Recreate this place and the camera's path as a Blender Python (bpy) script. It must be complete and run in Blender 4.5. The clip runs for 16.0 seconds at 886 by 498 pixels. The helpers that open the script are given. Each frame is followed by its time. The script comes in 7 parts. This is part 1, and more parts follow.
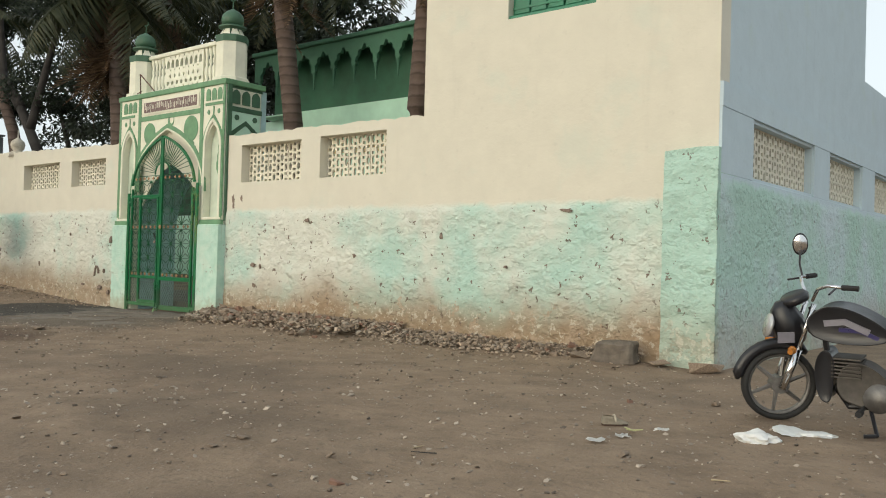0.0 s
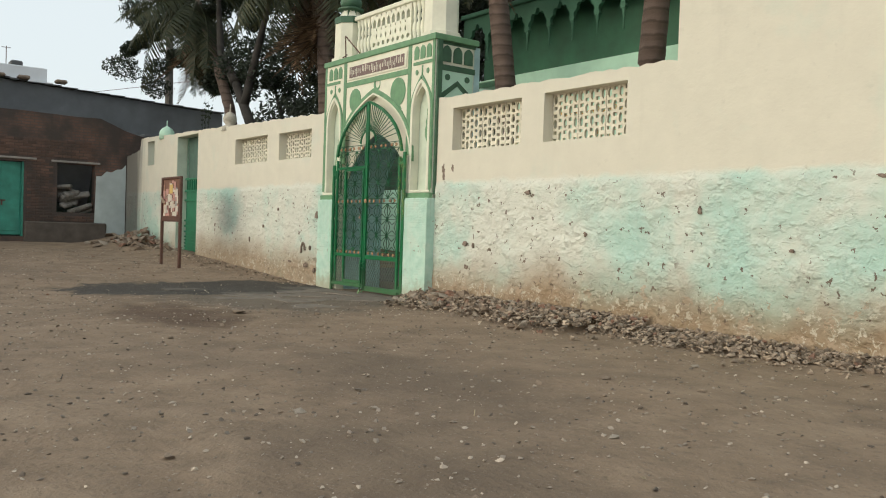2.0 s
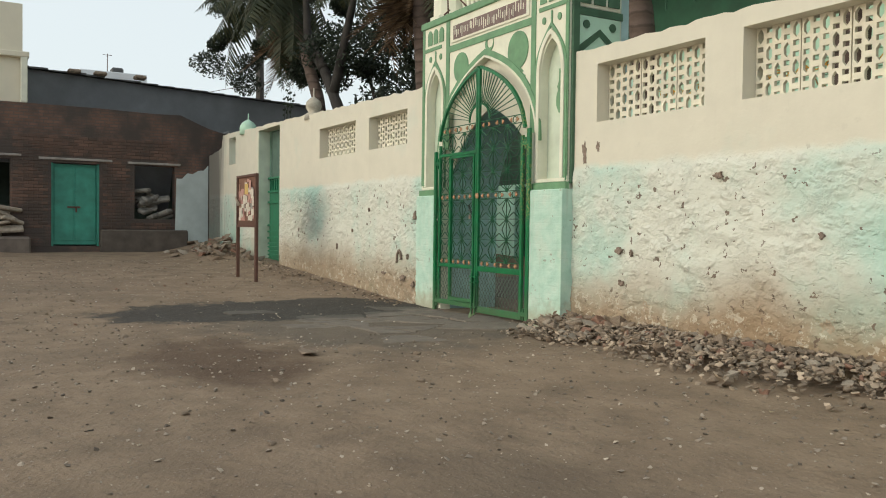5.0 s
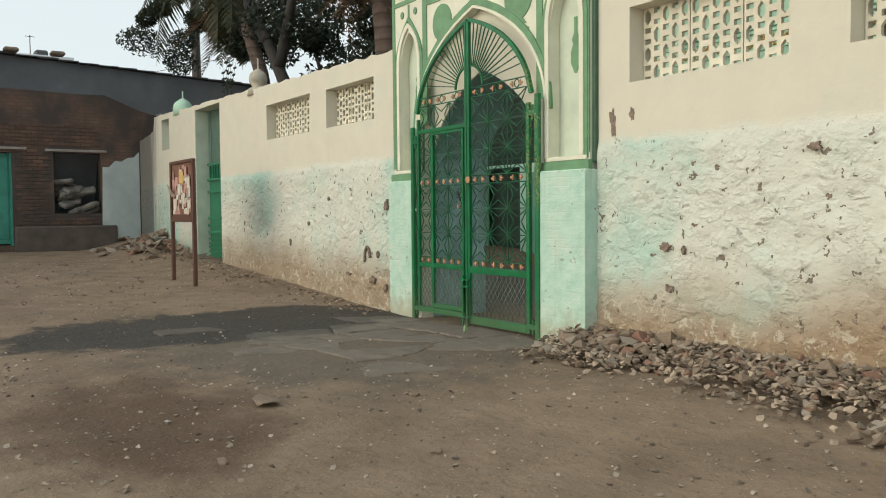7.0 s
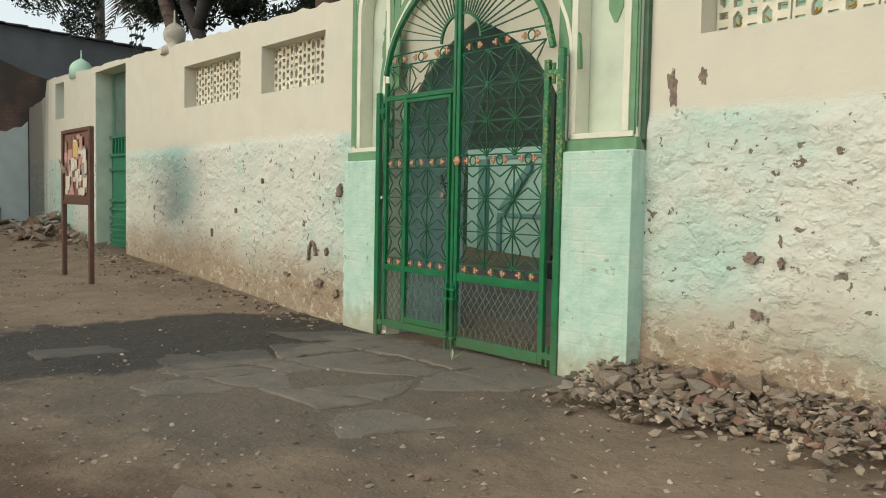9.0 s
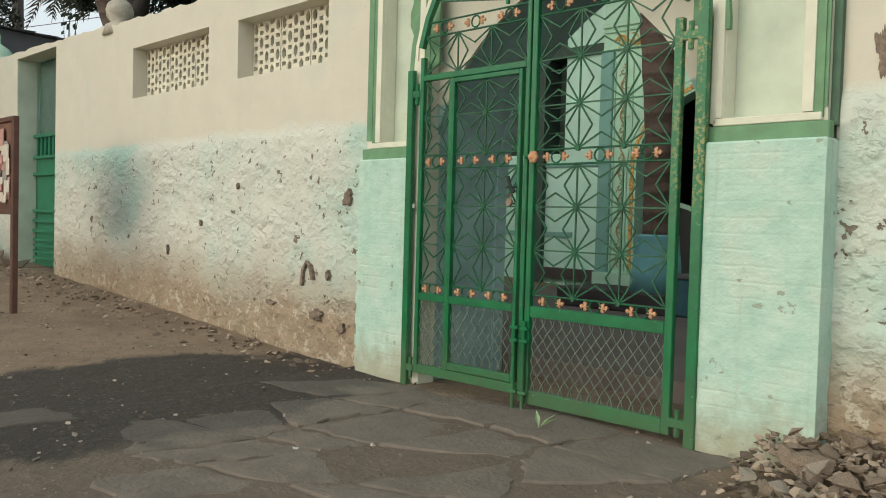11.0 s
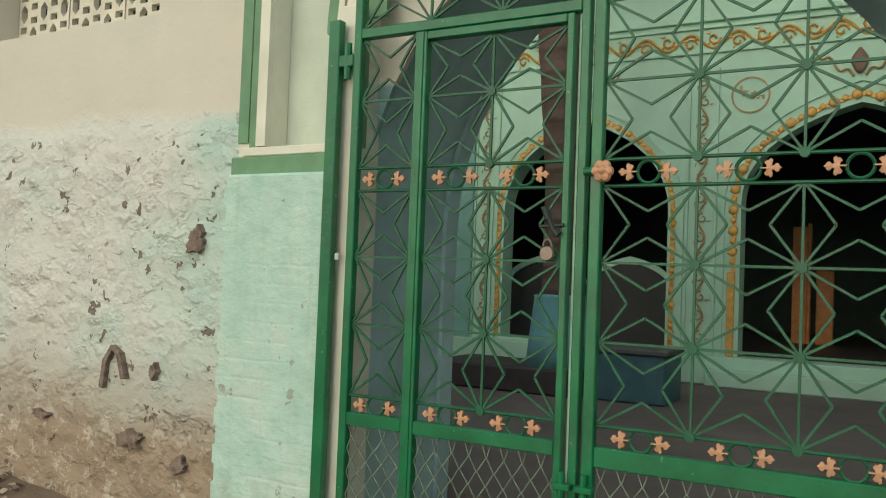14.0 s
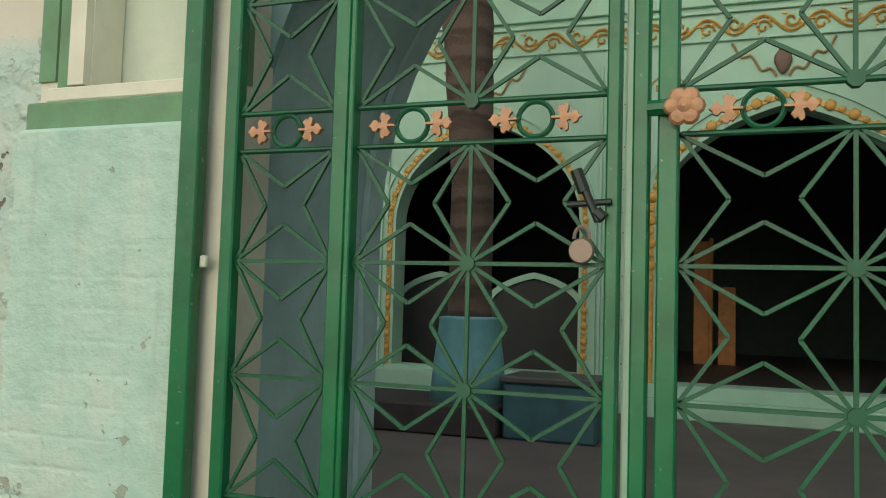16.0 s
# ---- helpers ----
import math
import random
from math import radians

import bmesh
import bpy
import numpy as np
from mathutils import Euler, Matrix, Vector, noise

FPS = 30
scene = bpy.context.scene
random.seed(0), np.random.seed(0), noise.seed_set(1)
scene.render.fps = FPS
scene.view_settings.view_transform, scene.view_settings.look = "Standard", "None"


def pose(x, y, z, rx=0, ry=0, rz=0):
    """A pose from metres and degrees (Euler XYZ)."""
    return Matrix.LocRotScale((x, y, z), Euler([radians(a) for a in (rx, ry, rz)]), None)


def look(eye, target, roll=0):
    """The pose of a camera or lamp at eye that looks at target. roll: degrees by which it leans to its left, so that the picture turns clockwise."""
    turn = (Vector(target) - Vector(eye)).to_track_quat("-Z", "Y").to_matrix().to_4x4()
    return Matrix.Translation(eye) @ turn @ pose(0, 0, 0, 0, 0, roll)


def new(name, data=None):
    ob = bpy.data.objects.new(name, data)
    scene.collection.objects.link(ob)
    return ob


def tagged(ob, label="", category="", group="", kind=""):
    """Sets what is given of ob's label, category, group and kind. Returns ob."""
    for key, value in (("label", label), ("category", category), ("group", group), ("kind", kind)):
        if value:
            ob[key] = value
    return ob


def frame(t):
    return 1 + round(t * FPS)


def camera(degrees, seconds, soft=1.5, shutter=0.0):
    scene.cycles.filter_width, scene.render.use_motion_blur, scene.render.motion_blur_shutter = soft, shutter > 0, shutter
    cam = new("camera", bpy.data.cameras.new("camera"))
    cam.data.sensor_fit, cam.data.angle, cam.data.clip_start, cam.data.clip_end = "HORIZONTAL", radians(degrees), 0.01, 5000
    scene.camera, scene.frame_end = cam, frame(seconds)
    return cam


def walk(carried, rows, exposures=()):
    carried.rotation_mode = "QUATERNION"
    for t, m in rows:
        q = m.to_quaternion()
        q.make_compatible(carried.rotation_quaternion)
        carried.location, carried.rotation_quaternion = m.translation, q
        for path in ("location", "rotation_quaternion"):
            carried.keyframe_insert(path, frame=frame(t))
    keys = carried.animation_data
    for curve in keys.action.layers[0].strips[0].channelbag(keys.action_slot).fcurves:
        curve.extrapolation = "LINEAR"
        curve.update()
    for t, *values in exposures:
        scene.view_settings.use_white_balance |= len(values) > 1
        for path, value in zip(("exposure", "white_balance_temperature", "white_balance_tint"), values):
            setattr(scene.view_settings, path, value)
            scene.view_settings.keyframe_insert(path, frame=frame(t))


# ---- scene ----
cam = camera(56.0, 16.0, 1.05)
PATH = [
    (0, (-0.036, -0.021, 1.256), (-1.299, 1.529, 1.285), 1.6),
    (0.5, (-0.442, 0.374, 1.286), (-1.877, 1.767, 1.26), 1.9),
    (1, (-0.843, 0.59, 1.308), (-2.285, 1.975, 1.281), 2.5),
    (1.5, (-1.276, 0.895, 1.312), (-2.757, 2.239, 1.283), 1.2),
    (2, (-1.747, 1.147, 1.299), (-3.341, 2.353, 1.253), 1.9),
    (2.5, (-2.214, 1.418, 1.301), (-3.809, 2.624, 1.254), 2.3),
    (3, (-2.724, 1.737, 1.311), (-4.346, 2.907, 1.272), 1.1),
    (3.5, (-3.259, 2.056, 1.309), (-4.952, 3.12, 1.268), 1.3),
    (4, (-3.729, 2.368, 1.311), (-5.409, 3.452, 1.267), 0.8),
    (4.5, (-4.215, 2.606, 1.314), (-5.951, 3.598, 1.265), 0.9),
    (7, (-6.786, 3.54, 1.411), (-8.446, 4.652, 1.322), -0.5),
    (7.5, (-7.276, 3.707, 1.378), (-8.935, 4.819, 1.275), 0.1),
    (8, (-7.803, 3.933, 1.373), (-9.406, 5.121, 1.239), -0.3),
    (8.5, (-8.322, 4.1, 1.39), (-9.927, 5.286, 1.254), 1.1),
    (9, (-8.835, 4.24, 1.411), (-10.368, 5.519, 1.298), 1.1),
    (9.5, (-9.344, 4.434, 1.417), (-10.872, 5.721, 1.321), 0.6),
    (12, (-11.695, 5.01, 1.295), (-12.99, 6.534, 1.258), 1.9),
    (12.5, (-12.112, 5.284, 1.355), (-13.345, 6.859, 1.335), 1.8),
    (13, (-12.545, 5.492, 1.375), (-13.667, 7.148, 1.37), 2.5),
    (13.5, (-12.876, 5.778, 1.379), (-13.92, 7.484, 1.368), 2.5),
    (14, (-13.204, 6.069, 1.373), (-14.187, 7.809, 1.44), 2.2),
    (14.5, (-13.522, 6.371, 1.359), (-14.238, 8.237, 1.437), 2.7),
    (15, (-13.725, 6.587, 1.336), (-14.369, 8.479, 1.418), 2.7),
    (15.5, (-13.92, 6.926, 1.31), (-14.557, 8.822, 1.337), 1.6),
    (16, (-14.004, 7.124, 1.359), (-14.7, 8.995, 1.485), 1.7),
]
walk(cam, [(t, look(eye, target, roll)) for t, eye, target, roll in PATH], ((0, 0.06, 6300, 4.5), (9.5, 0.05, 6300, 3.5), (12.5, -0.05, 6250, 4), (16, -0.14, 6300, 3.5)))

from mathutils.geometry import tessellate_polygon

# ---- world and sun ----
world = bpy.data.worlds.new("hazy_sky")
scene.world = world
world.use_nodes = True
wn = world.node_tree.nodes
wl = world.node_tree.links
sky = wn.new("ShaderNodeTexSky")
sky.sky_type = "NISHITA"
sky.sun_disc = False
SUN_EL, SUN_AZ = 9.0, 190.0
sky.sun_elevation = radians(SUN_EL)
sky.sun_rotation = radians(SUN_AZ)
sky.air_density, sky.dust_density, sky.ozone_density = 1.0, 2.5, 1.0
haze = wn.new("ShaderNodeHueSaturation")
haze.inputs["Saturation"].default_value, haze.inputs["Value"].default_value = 0.5, 1.6
wl.new(sky.outputs["Color"], haze.inputs["Color"])
veil = wn.new("ShaderNodeMix")
veil.data_type = "RGBA"
veil.inputs[0].default_value = 0.75
veil.inputs[7].default_value = (6.05, 6.25, 6.45, 1)
wl.new(haze.outputs["Color"], veil.inputs[6])
wl.new(veil.outputs[2], wn["Background"].inputs["Color"])
wn["Background"].inputs["Strength"].default_value = 0.15
sun_data = bpy.data.lights.new("sun", "SUN")
sun_data.energy, sun_data.angle, sun_data.color = 1.7, radians(70), (1.0, 0.83, 0.6)
sun = new("sun", sun_data)
az = radians(SUN_AZ)
to_sun = Vector((math.sin(az) * math.cos(radians(SUN_EL)), math.cos(az) * math.cos(radians(SUN_EL)), math.sin(radians(SUN_EL))))
sun.matrix_world = look(to_sun * 60, (0, 0, 0))

# ---- materials ----
def nodes_of(name, rough=0.8, metal=0.0):
    m = bpy.data.materials.new(name)
    m.use_nodes = True
    nt = m.node_tree
    b = nt.nodes["Principled BSDF"]
    b.inputs["Roughness"].default_value = rough
    b.inputs["Metallic"].default_value = metal
    return m, nt, b


def nd(nt, kind, **kw):
    n = nt.nodes.new("ShaderNode" + kind)
    for k, v in kw.items():
        n.inputs[k.replace("_", " ")].default_value = v
    return n


def position(nt):
    return nt.nodes.new("ShaderNodeNewGeometry").outputs["Position"]


def local(nt):
    return nt.nodes.new("ShaderNodeTexCoord").outputs["Object"]


def noise_of(nt, co, scale, detail=5, rough=0.6):
    n = nd(nt, "TexNoise", Scale=scale, Detail=detail, Roughness=rough)
    nt.links.new(co, n.inputs["Vector"])
    return n.outputs["Fac"]


def ramp(nt, fac, stops):
    r = nt.nodes.new("ShaderNodeValToRGB")
    while len(r.color_ramp.elements) < len(stops):
        r.color_ramp.elements.new(0.5)
    for e, (p, c) in zip(r.color_ramp.elements, stops):
        e.position = p
        e.color = (*c, 1) if len(c) == 3 else c
    nt.links.new(fac, r.inputs["Fac"])
    return r.outputs["Color"]


def gate_of(nt, fac, lo, hi):
    """0 below lo, 1 above hi."""
    n = nt.nodes.new("ShaderNodeMapRange")
    n.interpolation_type = "SMOOTHSTEP"
    n.inputs["From Min"].default_value, n.inputs["From Max"].default_value = lo, hi
    nt.links.new(fac, n.inputs["Value"])
    return n.outputs["Result"]


def calc(nt, op, a, b):
    n = nt.nodes.new("ShaderNodeMath")
    n.operation = op
    for s, v in zip(n.inputs, (a, b)):
        if isinstance(v, (int, float)):
            s.default_value = v
        else:
            nt.links.new(v, s)
    return n.outputs[0]


def mix(nt, fac, a, b):
    n = nt.nodes.new("ShaderNodeMix")
    n.data_type = "RGBA"
    for s, v in zip((n.inputs[0], n.inputs[6], n.inputs[7]), (fac, a, b)):
        if isinstance(v, (int, float)):
            s.default_value = v
        elif isinstance(v, tuple):
            s.default_value = (*v, 1)
        else:
            nt.links.new(v, s)
    return n.outputs[2]


def bump(nt, b, height, strength=0.4, dist=0.02):
    n = nd(nt, "Bump", Strength=strength, Distance=dist)
    nt.links.new(height, n.inputs["Height"])
    nt.links.new(n.outputs["Normal"], b.inputs["Normal"])


def axis(nt, co, k):
    s = nt.nodes.new("ShaderNodeSeparateXYZ")
    nt.links.new(co, s.inputs[0])
    return s.outputs[k]


def plain(name, col, rough=0.6, metal=0.0, var=0.25, scale=6.0, bumps=0.15, fine=60.0, dark=None):
    """A surface of one colour with broad mottling and fine grain."""
    m, nt, b = nodes_of(name, rough, metal)
    co = local(nt)
    broad, grain = noise_of(nt, co, scale, 6), noise_of(nt, co, fine, 3)
    lo = dark or tuple(c * (1 - var) for c in col)
    hi = tuple(min(1, c * (1 + var * 0.5)) for c in col)
    c = ramp(nt, broad, [(0.3, lo), (0.7, hi)])
    nt.links.new(c, b.inputs["Base Color"])
    r = nt.nodes.new("ShaderNodeMapRange")
    r.inputs["To Min"].default_value, r.inputs["To Max"].default_value = max(0.05, rough - 0.12), min(1, rough + 0.12)
    nt.links.new(broad, r.inputs["Value"])
    nt.links.new(r.outputs[0], b.inputs["Roughness"])
    bump(nt, b, calc(nt, "ADD", broad, calc(nt, "MULTIPLY", grain, 0.4)), bumps, 0.01)
    return m


CREAM, MINT = (0.68, 0.645, 0.54), (0.42, 0.6, 0.52)


def wall_material(name, cream, edge, minty, dirt, chips=1.0, soot=False, bare=None, lime=(0.65, 0.655, 0.575)):
    """Whitewashed masonry: cream above, patchy mint wash below the line, soil splash at the foot, small chips."""
    m, nt, b = nodes_of(name, 0.88)
    co = position(nt)
    z = axis(nt, co, 2)
    broad, mid, fine = noise_of(nt, co, 0.55, 4), noise_of(nt, co, 3.0, 6), noise_of(nt, co, 26.0, 4)
    upper = ramp(nt, mid, [(0.3, tuple(c * 0.93 for c in cream)), (0.7, cream)])
    streak = nd(nt, "Mapping")
    streak.inputs["Scale"].default_value = (3.0, 3.0, 0.25)
    nt.links.new(co, streak.inputs["Vector"])
    streaks = noise_of(nt, streak.outputs[0], 1.6, 5)
    upper = mix(nt, calc(nt, "MULTIPLY", gate_of(nt, streaks, 0.55, 0.78), 0.16), upper, tuple(c * 0.72 for c in cream))
    # mint wash in worn patches
    worn = calc(nt, "ADD", calc(nt, "MULTIPLY", broad, 1.8), calc(nt, "MULTIPLY", mid, 0.3))
    mint_worn = worn
    if bare:
        mint_worn = calc(nt, "SUBTRACT", worn, calc(nt, "MULTIPLY", calc(nt, "SUBTRACT", 1.0, gate_of(nt, axis(nt, co, 0), bare[0], bare[1])), 0.2))
    wash = mix(nt, gate_of(nt, mint_worn, 0.82 - minty, 1.32 - minty), lime, MINT)
    wash = mix(nt, calc(nt, "MULTIPLY", gate_of(nt, fine, 0.52, 0.62), 0.12), wash, (0.74, 0.74, 0.66))
    line = calc(nt, "ADD", z, calc(nt, "MULTIPLY", calc(nt, "SUBTRACT", mid, 0.5), 0.22))
    upper = mix(nt, calc(nt, "MULTIPLY", gate_of(nt, noise_of(nt, co, 1.3, 4), 0.55, 0.7), 0.22), upper, (0.5, 0.6, 0.52))
    upper = mix(nt, calc(nt, "MULTIPLY", gate_of(nt, noise_of(nt, co, 7.0, 4), 0.62, 0.7), 0.18), upper, tuple(c * 0.7 for c in cream))
    col = mix(nt, gate_of(nt, line, edge - 0.05, edge + 0.06), wash, upper)
    # soil splash
    foot = calc(nt, "ADD", z, calc(nt, "MULTIPLY", calc(nt, "SUBTRACT", worn, 1.05), 0.6))
    soil = mix(nt, mid, (0.22, 0.142, 0.08), (0.36, 0.255, 0.155))
    col = mix(nt, calc(nt, "MULTIPLY", calc(nt, "SUBTRACT", 1.0, gate_of(nt, foot, 0.34, 1.12)), dirt), col, soil)
    # chips down to the grey render below the line, a few large ones and many small
    wob = nd(nt, "TexNoise", Scale=16.0, Detail=3)
    nt.links.new(co, wob.inputs["Vector"])
    shift = nt.nodes.new("ShaderNodeVectorMath")
    shift.operation = "MULTIPLY_ADD"
    shift.inputs[1].default_value = (0.2, 0.2, 0.2)
    nt.links.new(wob.outputs["Color"], shift.inputs[0])
    nt.links.new(co, shift.inputs[2])
    flatten = nd(nt, "Mapping")
    flatten.inputs["Scale"].default_value = (0.6, 0.6, 1.6)
    nt.links.new(shift.outputs[0], flatten.inputs["Vector"])
    chip = None
    for scale, least, big in ((2.6, 0.84, 0.14), (5.5, 0.5, 0.2), (9.5, 0.3, 0.28)):
        vor = nt.nodes.new("ShaderNodeTexVoronoi")
        vor.inputs["Scale"].default_value = scale
        nt.links.new(shift.outputs[0], vor.inputs["Vector"])
        pick = nt.nodes.new("ShaderNodeSeparateColor")
        nt.links.new(vor.outputs["Color"], pick.inputs[0])
        size = calc(nt, "MULTIPLY", gate_of(nt, pick.outputs[0], least, 1.05), big)
        one = gate_of(nt, calc(nt, "SUBTRACT", size, vor.outputs["Distance"]), 0.0, 0.025)
        chip = one if chip is None else calc(nt, "MAXIMUM", chip, one)
    below = calc(nt, "SUBTRACT", 1.0, gate_of(nt, line, edge - 0.1, edge + 0.05))
    area = gate_of(nt, noise_of(nt, co, 1.1, 3), 0.3, 0.46)
    chip = calc(nt, "MULTIPLY", calc(nt, "MULTIPLY", chip, below), calc(nt, "MULTIPLY", area, chips))
    tone = mix(nt, mid, (0.09, 0.068, 0.052), (0.24, 0.17, 0.125))
    col = mix(nt, calc(nt, "MULTIPLY", chip, 0.9), col, tone)
    peel = calc(nt, "ADD", noise_of(nt, shift.outputs[0], 3.4, 5), calc(nt, "MULTIPLY", calc(nt, "SUBTRACT", 0.55, z), 0.3))
    col = mix(nt, calc(nt, "MULTIPLY", gate_of(nt, peel, 0.6, 0.62), 0.75 * dirt), col, mix(nt, fine, (0.33, 0.24, 0.16), (0.46, 0.36, 0.26)))
    # hairline cracks in the wash
    thin = calc(nt, "ABSOLUTE", calc(nt, "SUBTRACT", noise_of(nt, flatten.outputs[0], 3.2, 4), 0.5), 0.0)
    crack = calc(nt, "MULTIPLY", calc(nt, "SUBTRACT", 1.0, gate_of(nt, thin, 0.006, 0.016)), gate_of(nt, noise_of(nt, co, 4.0, 2), 0.5, 0.56))
    crack = calc(nt, "MULTIPLY", crack, calc(nt, "MULTIPLY", below, chips))
    col = mix(nt, calc(nt, "MULTIPLY", crack, 0.08), col, (0.3, 0.26, 0.2))
    # white flakes in the soil splash
    flake = calc(nt, "MULTIPLY", gate_of(nt, noise_of(nt, shift.outputs[0], 10.0, 3), 0.56, 0.6), calc(nt, "SUBTRACT", 1.0, gate_of(nt, z, 0.45, 0.85)))
    col = mix(nt, calc(nt, "MULTIPLY", flake, 0.42 * chips), col, (0.7, 0.66, 0.55))
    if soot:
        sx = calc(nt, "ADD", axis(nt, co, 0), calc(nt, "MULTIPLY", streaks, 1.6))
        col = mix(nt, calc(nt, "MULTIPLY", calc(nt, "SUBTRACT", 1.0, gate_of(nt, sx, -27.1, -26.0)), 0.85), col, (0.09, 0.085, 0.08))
    nt.links.new(col, b.inputs["Base Color"])
    # rough stones under the wash
    st = nd(nt, "Mapping")
    st.inputs["Scale"].default_value = (1.0, 1.0, 1.45)
    nt.links.new(co, st.inputs["Vector"])
    layer = None
    for scale, at, high in ((3.6, 0.55, 0.42), (6.0, 0.56, 0.4), (11.0, 0.56, 0.3)):
        one = calc(nt, "MULTIPLY", gate_of(nt, noise_of(nt, st.outputs[0], scale, 3), at - 0.05, at + 0.1), high)
        one = calc(nt, "MULTIPLY", one, gate_of(nt, noise_of(nt, co, scale * 0.6, 2), 0.42, 0.6))
        layer = one if layer is None else calc(nt, "ADD", layer, one)
    dab = nt.nodes.new("ShaderNodeTexVoronoi")
    dab.feature = "SMOOTH_F1"
    dab.inputs["Scale"].default_value, dab.inputs["Smoothness"].default_value = 7.5, 0.35
    warp = nt.nodes.new("ShaderNodeVectorMath")
    warp.operation = "MULTIPLY_ADD"
    warp.inputs[1].default_value = (0.16, 0.16, 0.16)
    nt.links.new(wob.outputs["Color"], warp.inputs[0])
    nt.links.new(st.outputs[0], warp.inputs[2])
    nt.links.new(warp.outputs[0], dab.inputs["Vector"])
    lump = calc(nt, "MULTIPLY", calc(nt, "SUBTRACT", 0.7, dab.outputs["Distance"]), gate_of(nt, noise_of(nt, co, 2.6, 3), 0.38, 0.6))
    rough = calc(nt, "ADD", calc(nt, "MULTIPLY", noise_of(nt, st.outputs[0], 2.4, 4), 1.0), calc(nt, "ADD", calc(nt, "MULTIPLY", layer, 0.75), calc(nt, "MULTIPLY", lump, 0.75)))
    lumps = calc(nt, "ADD", calc(nt, "MULTIPLY", rough, calc(nt, "ADD", calc(nt, "MULTIPLY", below, 0.95), 0.05)), calc(nt, "MULTIPLY", fine, 0.05))
    bump(nt, b, calc(nt, "SUBTRACT", lumps, calc(nt, "ADD", calc(nt, "MULTIPLY", chip, 0.7), calc(nt, "MULTIPLY", crack, 0.12))), 0.8, 0.05)
    return m


def stain(nt, x, y, mid, cx, cy, rx, ry, soft, wob):
    """1 inside an uneven oval on the ground."""
    dx = calc(nt, "DIVIDE", calc(nt, "SUBTRACT", x, cx), rx)
    dy = calc(nt, "DIVIDE", calc(nt, "SUBTRACT", y, cy), ry)
    d = calc(nt, "SQRT", calc(nt, "ADD", calc(nt, "MULTIPLY", dx, dx), calc(nt, "MULTIPLY", dy, dy)), 0.0)
    d = calc(nt, "ADD", d, calc(nt, "MULTIPLY", calc(nt, "SUBTRACT", mid, 0.5), wob))
    return calc(nt, "SUBTRACT", 1.0, gate_of(nt, d, 1 - soft, 1 + soft))


WET = (-16.2, 6.85, 1.15, 2.45, 0.1, 0.9)


def ground_material():
    m, nt, b = nodes_of("packed_earth", 0.95)
    co = position(nt)
    x, y = axis(nt, co, 0), axis(nt, co, 1)
    broad, mid, fine = noise_of(nt, co, 0.35, 5), noise_of(nt, co, 2.2, 7), noise_of(nt, co, 40.0, 4)
    col = ramp(nt, mid, [(0.25, (0.16, 0.112, 0.074)), (0.5, (0.235, 0.168, 0.112)), (0.75, (0.3, 0.22, 0.15))])
    col = mix(nt, calc(nt, "MULTIPLY", gate_of(nt, broad, 0.45, 0.7), 0.5), col, (0.14, 0.1, 0.07))

    def blot(*k):
        return stain(nt, x, y, mid, *k)

    # stone paving worn through before the gate, its water stain, and brown mud
    col = mix(nt, calc(nt, "MULTIPLY", blot(-14.3, 7.2, 2.1, 1.7, 0.25, 1.2), 0.7), col, (0.105, 0.088, 0.07))
    col = mix(nt, calc(nt, "MULTIPLY", blot(-12.2, 4.9, 1.3, 0.75, 0.5, 1.2), 0.85), col, (0.09, 0.052, 0.03))
    col = mix(nt, calc(nt, "MULTIPLY", blot(-7.4, 5.1, 1.3, 0.6, 0.6, 1.2), 0.5), col, (0.11, 0.08, 0.055))
    col = mix(nt, calc(nt, "MULTIPLY", blot(-5.0, 3.5, 1.2, 0.6, 0.6, 1.2), 0.45), col, (0.11, 0.08, 0.055))
    wet = blot(*WET)
    col = mix(nt, calc(nt, "MULTIPLY", wet, 0.95), col, (0.03, 0.025, 0.02))
    grit = gate_of(nt, fine, 0.6, 0.7)
    col = mix(nt, calc(nt, "MULTIPLY", grit, 0.45), col, (0.36, 0.31, 0.26))
    dark = gate_of(nt, noise_of(nt, co, 17.0, 5), 0.56, 0.66)
    col = mix(nt, calc(nt, "MULTIPLY", dark, 0.4), col, (0.12, 0.088, 0.062))
    nt.links.new(col, b.inputs["Base Color"])
    r = nt.nodes.new("ShaderNodeMapRange")
    r.inputs["To Min"].default_value, r.inputs["To Max"].default_value = 0.95, 0.8
    nt.links.new(wet, r.inputs["Value"])
    nt.links.new(r.outputs[0], b.inputs["Roughness"])
    bump(nt, b, calc(nt, "ADD", calc(nt, "ADD", mid, noise_of(nt, co, 9.0, 6)), calc(nt, "MULTIPLY", fine, 0.3)), 0.85, 0.035)
    return m


